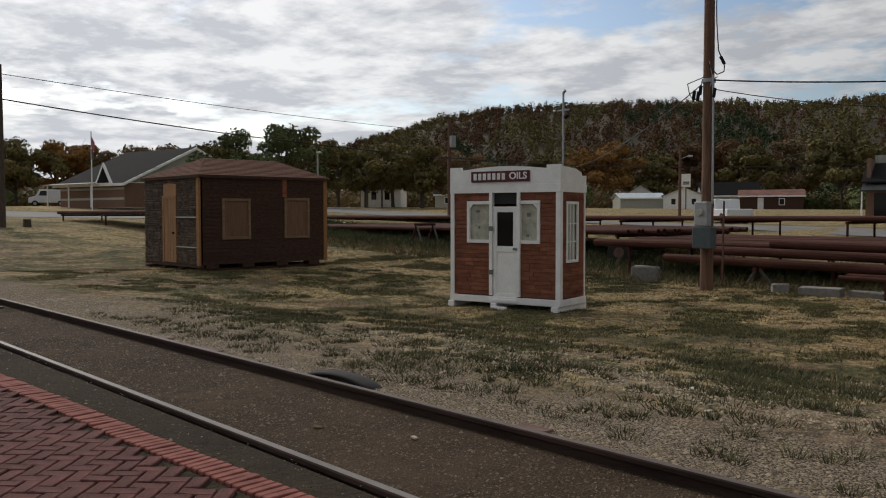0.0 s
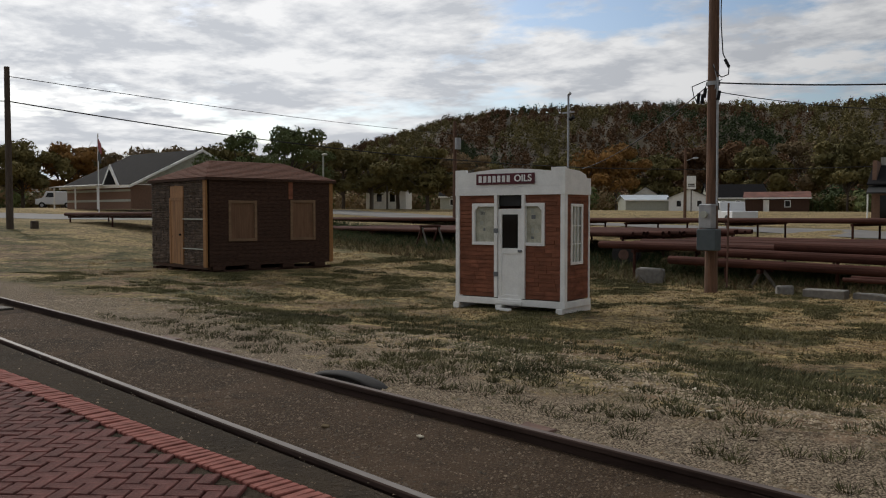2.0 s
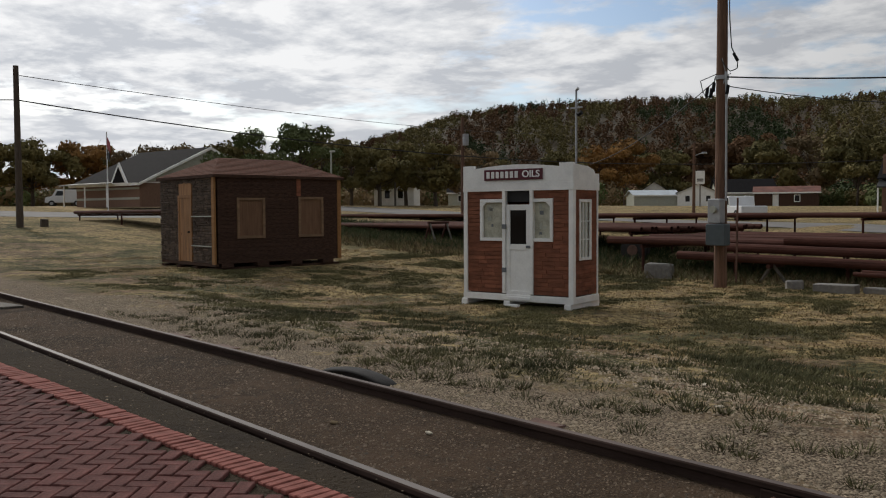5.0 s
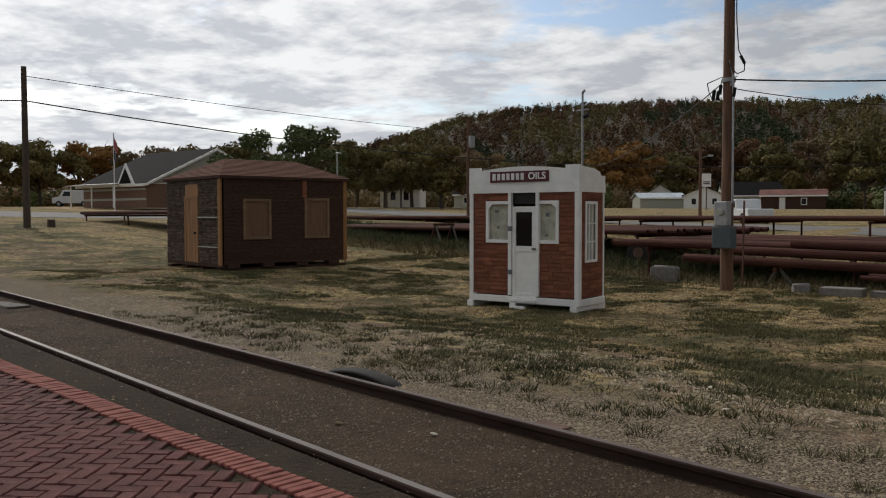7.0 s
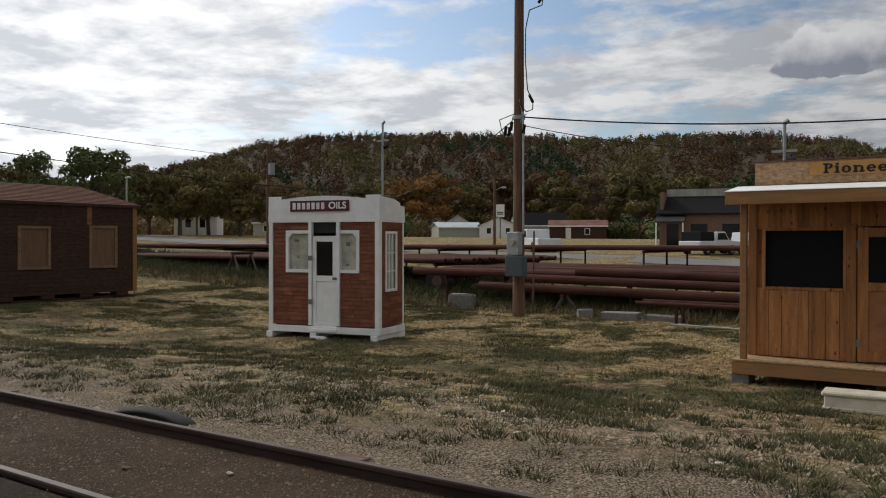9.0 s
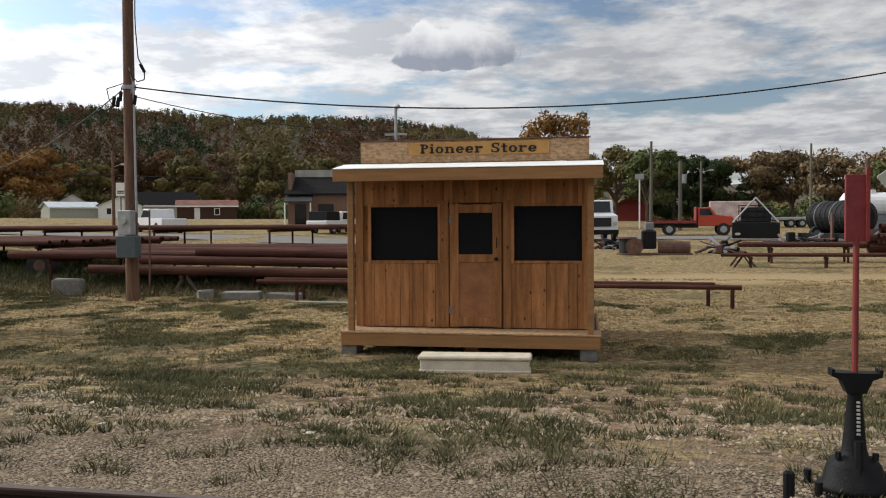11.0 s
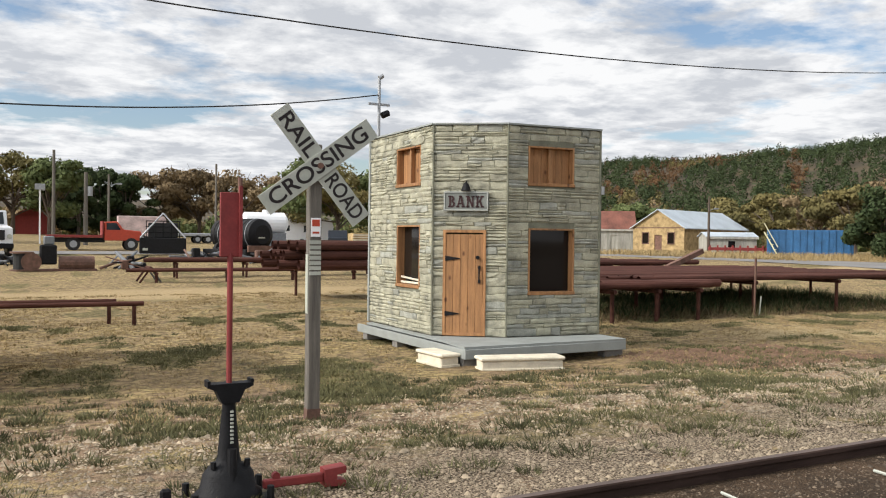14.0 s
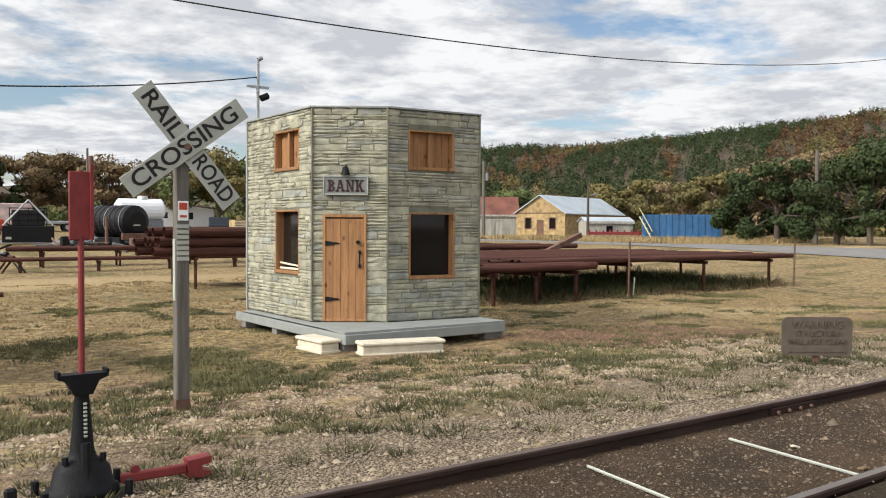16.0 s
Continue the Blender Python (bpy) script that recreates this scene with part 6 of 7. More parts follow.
for i in range(15500):
    b, t = rnd.uniform(72, -85), rnd.uniform(0.02, 1.03)
    if i > 14300:
        t = rnd.uniform(0.96, 1.02)
    if ridge(b) < 3.0:
        continue
    x, y, z = hill_point(b, t)
    v = noise.noise((b * 0.16, t * 2.2, 3)) + 0.5 * noise.noise((b * 0.6, t * 7, 9)) + 0.12 * rnd.uniform(-1, 1)
    if b > 0:
        kind = "cedar" if v > 0.26 else "rust" if v > -0.16 else "olive"
        if t > 0.9 and rnd.random() < 0.4:
            kind = "cedar"
    else:
        kind = "cedar" if v > -0.2 and t > 0.2 else "rust" if v > -0.45 and t > 0.4 else "olive" if v > -0.3 or t > 0.3 else "brown"
    s = rnd.uniform(1.7, 3.1) * (1.25 if i > 15300 else 1.0)
    c = groups[kind]
    for k in range(2):
        c[0].append((x + rnd.uniform(-1.2, 1.2), y + rnd.uniform(-1.2, 1.2), z + s * (0.75 + 0.8 * k)))
        c[1].append((s * (1 - 0.4 * k), s * (1 - 0.4 * k), s * (0.95 if kind != "cedar" else 1.3)))
        c[2].append(0.62)
for kind, m, lab in (("rust", M_LRUST, "rust-coloured autumn woods on the ridge"), ("cedar", M_LCEDAR, "dark cedars on the ridge"), ("olive", M_LOLIVE, "olive autumn woods on the ridge"), ("brown", M_LBROWN, "brown autumn woods on the ridge")):
    c = groups[kind]
    if c[0]:
        v, f = leaf_cloud(c[0], c[1], 29, c[2], 5)
        tagged(raw("hill_woods", v, f, m), lab, "woods", kind="stuff")
# scrub at the foot of the ridge and behind the houses
for q, (m, lab, seed) in enumerate(((M_LOLIVE, "olive scrub and low trees behind the town", 6), (M_LBROWN, "brown leafless scrub behind the town", 7), (M_LGREEN, "green low trees behind the town", 8))):
    c, r_ = [], []
    rs = random.Random(seed)
    for i in range(300):
        b = rs.uniform(92, -90)
        d = rs.uniform(140, 205) if not 21 < b < 37 else rs.uniform(192, 215)
        x, y = polar(b, d)
        s = rs.uniform(1.3, 2.7)
        c.append((x, y, gz(x, y) + s * 0.9))
        r_.append((s * 1.4, s * 1.4, s * rs.uniform(0.9, 1.4)))
    v, f = leaf_cloud(c, r_, 280, 0.44, seed)
    tagged(raw("far_scrub", v, f, m), lab, "scrub", kind="stuff")


# ---- buildings of the town ----
def house(name, bearing, r, w, d, wall_h, roof_h, turn, wall, roof, label, windows=2, door=True, gable_front=False, overhang=0.3, trim=None, sign=False):
    """A gabled building; its front faces the camera side when turn equals the bearing."""
    x, y = polar(bearing, r)
    o = thing(name, pose(x, y, gz(x, y) - 0.05, 0, 0, turn), label, "building", "buildings of the town")
    trim = trim or M_WHITE
    holes, n = [], windows
    dw = w / (n + 1 + (1 if door else 0))
    for i in range(n + (1 if door else 0)):
        cx = dw * (i + 1)
        if door and i == n // 2:
            holes.append((cx - 0.45, 0.02, cx + 0.45, min(2.05, wall_h - 0.1)))
        else:
            holes.append((cx - 0.4, wall_h * 0.38, cx + 0.4, wall_h * 0.8))
    bm = wall_with_holes(w, 0, wall_h, holes, 0, 0.2)
    bm.transform(Matrix.Translation((-w / 2, -d / 2, 0)))
    part("front_wall", bm, wall, o)
    part("side_wall", box(-w / 2, -d / 2 + 0.2, 0, -w / 2 + 0.2, d / 2, wall_h), wall, o)
    part("side_wall", box(w / 2 - 0.2, -d / 2 + 0.2, 0, w / 2, d / 2, wall_h), wall, o)
    part("rear_wall", box(-w / 2 + 0.2, d / 2 - 0.2, 0, w / 2 - 0.2, d / 2, wall_h), wall, o)
    for a, c, b, e in holes:
        if c < 0.1:
            dr = part("door", box(a - w / 2, -d / 2 + 0.08, c, b - w / 2, -d / 2 + 0.13, e), trim, o)
        else:
            wn_ = framed(o, "window", Matrix.Translation((a - w / 2 - 0.05, -d / 2, c - 0.05)), b - a + 0.1, e - c + 0.1, 0.1, 0.04, trim)
            part("pane", box(a - w / 2, -d / 2 + 0.08, c, b - w / 2, -d / 2 + 0.1, e), M_GLASS, wn_)
    v = overhang
    if gable_front:
        part("gable", prism([(-w / 2, wall_h), (w / 2, wall_h), (0, wall_h + roof_h)], -d / 2 + 0.002, -d / 2 + 0.2), wall, o)
        for s in (-1, 1):
            sl = [(0, wall_h + roof_h + 0.1), (s * (w / 2 + v), wall_h - roof_h * v / (w / 2) + 0.1), (s * (w / 2 + v), wall_h - roof_h * v / (w / 2)), (0, wall_h + roof_h)]
            part("roof_slope", prism(sl, -d / 2 - v, d / 2 + v), roof, o)
    else:
        for s in (-1, 1):
            part("gable", prism([(-d / 2, wall_h), (d / 2, wall_h), (0, wall_h + roof_h)], s * (w / 2 - 0.1) - 0.1, s * (w / 2 - 0.1) + 0.1, plane="yz"), trim if trim is not M_WHITE else wall, o)
            sl = [(0, wall_h + roof_h + 0.1), (s * (d / 2 + v), wall_h - roof_h * v / (d / 2) + 0.1), (s * (d / 2 + v), wall_h - roof_h * v / (d / 2)), (0, wall_h + roof_h)]
            part("roof_slope", prism(sl, -w / 2 - v, w / 2 + v, plane="yz"), roof, o)
    part("fascia", box(-w / 2 - v, -d / 2 - v - 0.03, wall_h - 0.22, w / 2 + v, -d / 2 - v + 0.03, wall_h + 0.0) if not gable_front else box(-w / 2, -d / 2 - 0.03, wall_h - 0.1, w / 2, -d / 2 - 0.002, wall_h), trim, o)
    return o


house("metal_shed", 34.2, 150, 7.6, 6, 2.1, 0.8, 48, M_SIGNW, M_METALR, "small pale metal shed with low gable", 0, False)
house("white_house", 31.3, 150, 6.6, 6, 2.5, 1.4, 30, M_WHITE, M_ASPHR, "white cottage with grey gabled roof", 2, True, True)
house("white_house", 28.6, 162, 10, 8, 2.7, 2.4, 40, M_SIGNW, M_ASPHR, "white house with dark roof", 3, False)
house("white_house", 34.0, 185, 8, 7, 2.8, 2.6, 30, M_WHITE, M_ASPHR, "white gabled house among trees", 2, True, True)
house("brown_shop", 26.0, 146, 9.4, 6, 2.4, 0.9, 26, M_LOG, M_RUSTR, "low brown building with red metal roof", 1, True)
house("white_house", 51.2, 118, 5.5, 5, 2.8, 1.6, 40, M_WHITE, M_ASPHR, "white house behind the pipe racks", 2, False)
house("white_house", 46.5, 140, 6, 5, 2.4, 1.2, 46, M_SIGNW, M_ASPHR, "pale house behind trees", 2, False)
house("barn_shed", -2.3, 108, 3.9, 4, 2.1, 1.1, -2, M_BARN, M_BARN, "small red barn-shaped shed", 0, False, True, 0.15, M_BARN)
house("stone_building", -44.4, 102, 6.2, 15, 2.9, 1.9, -72, M_YELST, M_METALR, "yellow stone building with pale metal roof", 2, True, True, 0.3, M_RUST)
house("rust_roof_shed", -39.4, 108, 5.0, 5, 2.8, 2.2, -35, M_TIN, M_RUSTR, "weathered tin shed with rusty roof", 0, True, False, 0.2, M_TIN)
house("tin_shed", -46.6, 92, 5.0, 3, 1.9, 0.4, -30, M_TIN, M_METALR, "low weathered tin lean-to", 1, False, False, 0.15, M_TIN)
# long brick hall beyond the shed, its gable end to the yard and a porch on its long side
hall = house("brick_hall", 65.7, 97.4, 16, 12, 2.5, 3.7, 100, M_DIRTB, M_ASPHR, "brown brick hall with white bands, white verges and dark roof", 3, True, True, 0.5)
for z in (0.75, 1.75):
    part("white_band", box(-8.03, -5.9, z, -8.002, 6.0, z + 0.22), M_SIGNW, hall)
part("gable_siding", prism([(-7.9, 2.55), (7.9, 2.55), (0, 6.15)], -6.05, -5.999), M_SIGNW, hall, "pale painted gable boarding")
for q in (-1, 1):
    part("verge_board", prism([(0, 6.02), (q * 8.5, 2.09), (q * 8.5, 2.34), (0, 6.30)], -6.6, -6.501), M_WHITE, hall, "white verge board")
part("eave_board", box(-8.62, -6.5, 2.1, -8.5, 6.5, 2.36), M_WHITE, hall, "white eave board")
porch = part("porch_roof", prism([(-9.6, 2.25), (-9.6, 2.38), (-8.0, 2.55), (-8.0, 2.42)], -2.5, 6.5), M_TIN, hall, "pale flat porch roof")
part("porch_gable", prism([(-5.2, 2.3), (-2.2, 2.3), (-3.7, 4.4)], -8.9, -8.75, plane="yz"), M_WHITE, hall, "small white porch gable")
part("porch_gable_face", prism([(-4.8, 2.4), (-2.6, 2.4), (-3.7, 3.95)], -8.93, -8.9, plane="yz"), M_ASPHR, hall)
for yy in (-2.2, 2.0, 6.2):
    part("porch_post", rod((-9.3, yy, 0), (-9.3, yy, 2.25), 0.08, 8), M_WHITE, hall)
# flat-fronted shop by the yard road
sx, sy = polar(20.7, 76)
shop = thing("brick_shop", pose(sx, sy, gz(sx, sy), 0, 0, 14), "brown brick shop with sloping dark roof and awning", "building", "buildings of the town")
part("front_wall", wall_with_holes(15, 0, 3.0, [(0.6, 0.05, 1.6, 2.2), (2.6, 1.0, 4.0, 2.2), (5.2, 1.0, 6.6, 2.2), (8, 1.0, 9.4, 2.2)], 0, 0.3), M_DIRTB, shop)
for a in (2.6, 5.2, 8):
    part("window", box(a, 0.1, 1.0, a + 1.4, 0.14, 2.2), M_GLASS, shop)
part("door", box(0.6, 0.1, 0.05, 1.6, 0.16, 2.2), M_GLASS, shop)
part("side_wall", box(0, 0.3, 0, 0.3, 12, 5.0), M_DIRTB, shop)
part("side_wall", box(14.7, 0.3, 0, 15, 12, 5.0), M_DIRTB, shop)
part("upper_wall", box(0.3, 3.2, 3.0, 14.7, 3.5, 5.4), M_TIN, shop)
part("rear_wall", box(0.3, 11.7, 0, 14.7, 12, 5.0), M_TIN, shop)
part("flat_roof", box(0.3, 3.5, 5.1, 14.7, 11.7, 5.2), M_GALV, shop)
part("front_roof", prism([(-0.4, 3.0), (-0.4, 3.12), (3.2, 4.75), (3.2, 4.6)], -0.3, 15.3, plane="yz"), M_ASPHR, shop)
part("gable_wall", prism([(0.0, 3.0), (3.2, 3.0), (3.2, 4.6)], 0, 0.28, plane="yz"), M_DIRTB, shop)
part("awning", prism([(-1.6, 2.3), (-1.6, 2.4), (0, 3.0), (0, 2.85)], -0.2, 2.2, plane="yz"), M_DARK, shop)
for x in (-0.1, 2.1):
    part("awning_post", rod((x, -1.5, 0), (x, -1.5, 2.3), 0.06, 8), M_WHITE, shop)


# ---- vehicles ----
def wheel(parent, x, y, r, w=0.22):
    t = part("wheel", rod((x, y - w / 2, r), (x, y + w / 2, r), r, 18), M_RUBBER, parent)
    part("rim", rod((x, y - w / 2 - 0.012, r), (x, y + w / 2 + 0.012, r), r * 0.55, 12), M_GALV, t)


def vehicle(name, bearing, r, turn, outline, width, glass, wheels, body, label, extras=()):
    """A body pushed across from a side outline (x forward), with glass panels and wheels."""
    x, y = polar(bearing, r)
    o = thing(name, pose(x, y, gz(x, y), 0, 0, turn), label, "vehicle", "parked vehicles")
    bm = prism(outline, -width / 2, width / 2)
    bmesh.ops.bevel(bm, geom=[e for e in bm.edges], offset=0.05, segments=1, affect="EDGES")
    part("body", bm, body, o)
    for g in glass:
        for s in (-1, 1):
            part("side_window", prism(g, s * (width / 2 + 0.004), s * (width / 2 - 0.03)), M_CARGLASS, o)
    for wx, wr in wheels:
        for s in (-1, 1):
            wheel(o, wx, s * (width / 2 - 0.1), wr)
    for nm, m, b in extras:
        part(nm, box(*b, 0.02), m, o)
    return o


M_CARWHITE = mat("white_car_paint", (0.70, 0.71, 0.72), 0.3, vary=0.05, scale=2, bump=0)
M_CARDARK = mat("dark_car_paint", (0.02, 0.025, 0.035), 0.3, vary=0.1, bump=0)
PICK = [(-2.6, 0.5), (-2.6, 1.05), (-0.55, 1.05), (-0.4, 1.75), (0.75, 1.78), (1.35, 1.15), (2.5, 1.02), (2.6, 0.5), (2.0, 0.38), (-2.0, 0.42)]
PGLASS = [[(-0.35, 1.15), (-0.25, 1.65), (0.7, 1.68), (1.15, 1.15)]]
LAMPS = (("headlight", M_GLASS, (2.55, 0.5, 0.75, 2.62, 0.85, 0.92)), ("headlight", M_GLASS, (2.55, -0.85, 0.75, 2.62, -0.5, 0.92)), ("bumper", M_GALV, (2.6, -0.9, 0.42, 2.7, 0.9, 0.58)), ("tailgate", M_CARWHITE, (-2.63, -0.8, 0.5, -2.6, 0.8, 1.0)))
vehicle("pickup_truck", 28.8, 66, 142, PICK, 1.9, PGLASS, ((-1.6, 0.38), (1.7, 0.38)), M_CARWHITE, "white pickup truck parked behind the pipe racks", LAMPS)
vehicle("pickup_truck", 17.6, 68, 75, PICK, 1.9, PGLASS, ((-1.6, 0.38), (1.7, 0.38)), M_CARWHITE, "white pickup with dark load rack at the shop", LAMPS + (("load_rack", M_BLACK, (-2.4, -0.85, 1.05, -0.6, 0.85, 1.75)),))
vehicle("pickup_truck", 15.4, 72, 70, PICK, 1.9, PGLASS, ((-1.6, 0.38), (1.7, 0.38)), M_CARWHITE, "white pickup parked before the shop", LAMPS)
vehicle("pickup_truck", -21.0, 86, 70, PICK, 1.9, PGLASS, ((-1.6, 0.38), (1.7, 0.38)), M_CARDARK, "dark pickup parked near the camper", LAMPS[:3])
VAN = [(-2.1, 0.45), (-2.1, 2.0), (0.9, 2.05), (1.35, 1.25), (2.1, 1.05), (2.15, 0.45)]
vehicle("delivery_van", 72.2, 112, 246, VAN, 1.9, [[(0.1, 1.3), (0.1, 1.85), (0.75, 1.85), (1.0, 1.3)]], ((-1.4, 0.36), (1.4, 0.36)), M_CARWHITE, "small white delivery van by the hall")
CAMP = [(-3.2, 0.5), (-3.2, 2.7), (3.0, 2.8), (3.3, 2.0), (2.9, 0.6)]
vehicle("camper_trailer", -18.6, 92, 5, CAMP, 2.2, [[(-0.2, 1.4), (-0.2, 2.1), (0.9, 2.1), (0.9, 1.4)], [(-2.4, 1.5), (-2.4, 2.1), (-1.8, 2.1), (-1.8, 1.5)]], ((-0.4, 0.35), (0.5, 0.35)), M_CARWHITE, "white camper trailer parked under trees")
# red flatbed truck
CAB = [(0.5, 0.75), (0.5, 2.15), (1.4, 2.2), (1.85, 1.6), (3.1, 1.45), (3.2, 0.75)]
ft = vehicle("flatbed_truck", -5.9, 69, -2, CAB, 2.0, [[(0.65, 1.55), (0.65, 2.05), (1.35, 2.08), (1.65, 1.55)]], ((-1.6, 0.48), (2.4, 0.48)), M_REDT, "old red-orange flatbed truck parked by the road")
part("flatbed", box(-3.4, -1.15, 0.95, 0.4, 1.15, 1.15, 0.02), M_BARN, ft)
part("headboard", box(0.35, -1.1, 1.15, 0.45, 1.1, 2.2, 0.02), M_BARN, ft)
part("chassis", box(-3.2, -0.4, 0.6, 0.6, 0.4, 0.94), M_DARK, ft)
# white truck seen head on beside the store
wt = vehicle("heavy_truck", 0.15, 56, -78, [(-2.5, 0.9), (-2.5, 2.6), (0.4, 2.65), (0.7, 1.8), (1.9, 1.65), (2.0, 0.7), (-2.5, 0.7)], 2.1, [[(-0.6, 1.8), (-0.6, 2.5), (0.3, 2.5), (0.45, 1.8)]], ((-1.6, 0.5), (1.3, 0.5)), M_CARWHITE, "white heavy truck with black grille")
part("windscreen", prism([(0.43, 2.55), (0.46, 2.55), (0.74, 1.86), (0.71, 1.86)], -0.85, 0.85), M_CARGLASS, wt)
part("grille", box(1.98, -0.6, 0.95, 2.04, 0.6, 1.5), M_DARK, wt)
part("bumper", box(1.9, -1.05, 0.45, 2.12, 1.05, 0.75, 0.03), M_BLACK, wt)
for s in (-0.85, 0.85):
    part("headlight", rod((1.97, s, 1.15), (2.05, s, 1.15), 0.13, 12), M_SIGNW, wt)
vehicle("box_trailer", -8.5, 86, -4, [(-2.1, 0.6), (-2.1, 2.5), (2.0, 2.5), (2.2, 2.2), (2.2, 0.6)], 2.0, [], ((0.0, 0.4), (0.9, 0.4)), mat("faded_pink_panel", (0.52, 0.40, 0.38), 0.6, vary=0.4, scale=1.2), "faded pink and white box trailer")
vehicle("flat_trailer", -12.2, 88, -4, [(-3.2, 0.7), (-3.2, 1.0), (3.0, 1.0), (3.0, 0.7)], 2.0, [], ((-0.5, 0.4), (0.5, 0.4)), M_GALV, "grey flat trailer under trees")

# oilfield gear on the yard
x, y = polar(-9.9, 57)
rig = thing("rig_frame", pose(x, y, gz(x, y), 0, 0, -10), "black steel tank skid with A-frame and bars", "oilfield skid")
part("tank_box", box(-1.4, -0.7, 0.15, 1.4, 0.7, 1.15, 0.04), M_BLACK, rig)
for s in (-1, 1):
    part("brace", rod((s * 1.35, -0.7, 1.15), (0, -0.2, 2.7), 0.05, 6), M_GALV, rig)
for i in range(5):
    part("guard_bar", rod((-1.0 + 0.5 * i, -0.3, 1.1), (-1.0 + 0.5 * i, -0.3, 2.2), 0.03, 6), M_BLACK, rig)
for z in (1.5, 1.85, 2.2):
    part("guard_rail", rod((-1.05, -0.3, z), (1.05, -0.3, z), 0.03, 6), M_BLACK, rig)
part("cage", box(-0.9, -0.2, 1.15, 0.9, 0.6, 2.1, 0.05), M_DARK, rig)
part("number_bar", box(-1.2, -0.712, 0.35, -0.9, -0.701, 0.5), M_SIGNW, rig)
x, y = polar(-15.0, 56)
tank = thing("black_tank", pose(x, y, gz(x, y), 0, 0, 24), "black banded tank trailer with hoses", "tank")
part("shell", rod((0.1, -1.4, 1.45), (0.1, 2.4, 1.45), 0.98, 28), M_BLACK, tank)
part("domed_end", rod((0.1, -1.62, 1.45), (0.1, -1.401, 1.45), 0.6, 28, r2=0.98), M_BLACK, tank)
for i in range(8):
    part("band", rod((0.1, -1.1 + 0.45 * i, 1.45), (0.1, -1.04 + 0.45 * i, 1.45), 1.01, 28), M_RUBBER if i % 3 else M_GREYR, tank)
part("skid", box(-1.4, -1.8, 0.1, 1.4, 2.5, 0.5, 0.03), M_BLACK, tank)
part("bumper_beam", box(-1.3, -1.95, 0.35, 1.3, -1.8, 0.75, 0.02), M_RUST, tank)
for q in (-1.0, 1.0):
    wheel(tank, q * 0.9, 1.4, 0.45)
part("white_mark", box(-0.25, -1.635, 1.2, 0.25, -1.622, 1.28), M_SIGNW, tank)
part("valve_stack", rod((-1.6, -0.9, 0.1), (-1.6, -0.9, 1.7), 0.09, 8), M_RUST, tank)
x, y = polar(-16.2, 66)
wtank = thing("white_tank", pose(x, y, gz(x, y)), "white poly tank behind the black tank", "tank")
part("shell", rod((-1.5, 0, 2.3), (1.5, 0, 2.3), 0.8, 20), M_CARWHITE, wtank)
for q in (-1, 1):
    part("domed_end", rod((q * 1.5, 0, 2.3), (q * 1.75, 0, 2.3), 0.8, 20, r2=0.45), M_CARWHITE, wtank)
part("hatch", rod((0.2, 0, 3.05), (0.2, 0, 3.3), 0.35, 14), M_CARWHITE, wtank)
part("stand", box(-1.5, -0.7, 0, 1.5, 0.7, 1.55), M_GREYR, wtank)
x, y = polar(-1.9, 43)
sp = thing("cable_spool", pose(x, y, gz(x, y)), "dark steel cable spool standing on end", "spool")
for z0_, z1_, r_ in ((0, 0.08, 0.5), (0.08, 0.8, 0.36), (0.8, 0.88, 0.5)):
    part("flange" if r_ > 0.4 else "drum", rod((0, 0, z0_), (0, 0, z1_), r_, 18), M_RUST if r_ > 0.4 else M_DARK, sp)
x, y = polar(-3.4, 43)
en = thing("old_engine", pose(x, y, gz(x, y)), "old rusty engine with flywheel and drum", "engine")
part("block", box(-0.4, -0.3, 0.3, 0.3, 0.3, 1.2, 0.06), M_BLACK, en)
part("head", box(-0.25, -0.2, 1.2, 0.2, 0.2, 1.6, 0.05), M_GREYR, en)
part("flywheel", rod((-0.75, -0.4, 0.42), (-0.75, -0.28, 0.42), 0.42, 18), M_RUST, en)
part("drum", rod((0.4, 0, 0.35), (1.9, 0, 0.35), 0.33, 14), M_RUST, en)
part("sled", box(-1.1, -0.35, 0, 2.0, 0.35, 0.1), M_RUST, en)
bx_, by_ = polar(-51.4, 85)
cont = thing("blue_container", pose(bx_, by_, gz(bx_, by_), 0, 0, -48), "faded blue steel container with yellow stairs", "container")
part("shell", box(-3.6, -1.2, 0.05, 3.6, 1.2, 2.5, 0.03), M_BLUE, cont)
for i in range(12):
    part("rib", box(-3.4 + 0.6 * i, -1.27, 0.1, -3.25 + 0.6 * i, -1.202, 2.45), M_BLUE, cont)
st = part("stairs", rod((-3.9, -1.7, 2.3), (-2.7, -1.7, 0.1), 0.06, 6), M_YELLOW, cont, "pale yellow steel stairs")
part("handrail", rod((-3.9, -1.7, 3.1), (-2.7, -1.7, 0.9), 0.04, 6), M_YELLOW, st)
for i in range(5):
    part("tread", box(-3.75 + 0.24 * i, -1.75, 2.0 - 0.44 * i, -3.55 + 0.24 * i, -1.28, 2.05 - 0.44 * i), M_YELLOW, st)
rx_, ry_ = polar(-47.4, 88)
redm = thing("red_implement", pose(rx_, ry_, gz(rx_, ry_), 0, 0, -44), "long low red farm implement in dry grass", "implement")
part("beam", box(-3, -0.2, 0.5, 3, 0.2, 0.8, 0.03), M_REDP, redm)
for i in range(9):
    part("tine", box(-2.9 + 0.7 * i, -0.3, 0.0, -2.75 + 0.7 * i, 0.3, 1.0), M_REDP, redm)
cx_, cy_ = polar(-22.4, 60)
cor = thing("corrugated_bin", pose(cx_, cy_, gz(cx_, cy_)), "tan corrugated steel bin", "bin")
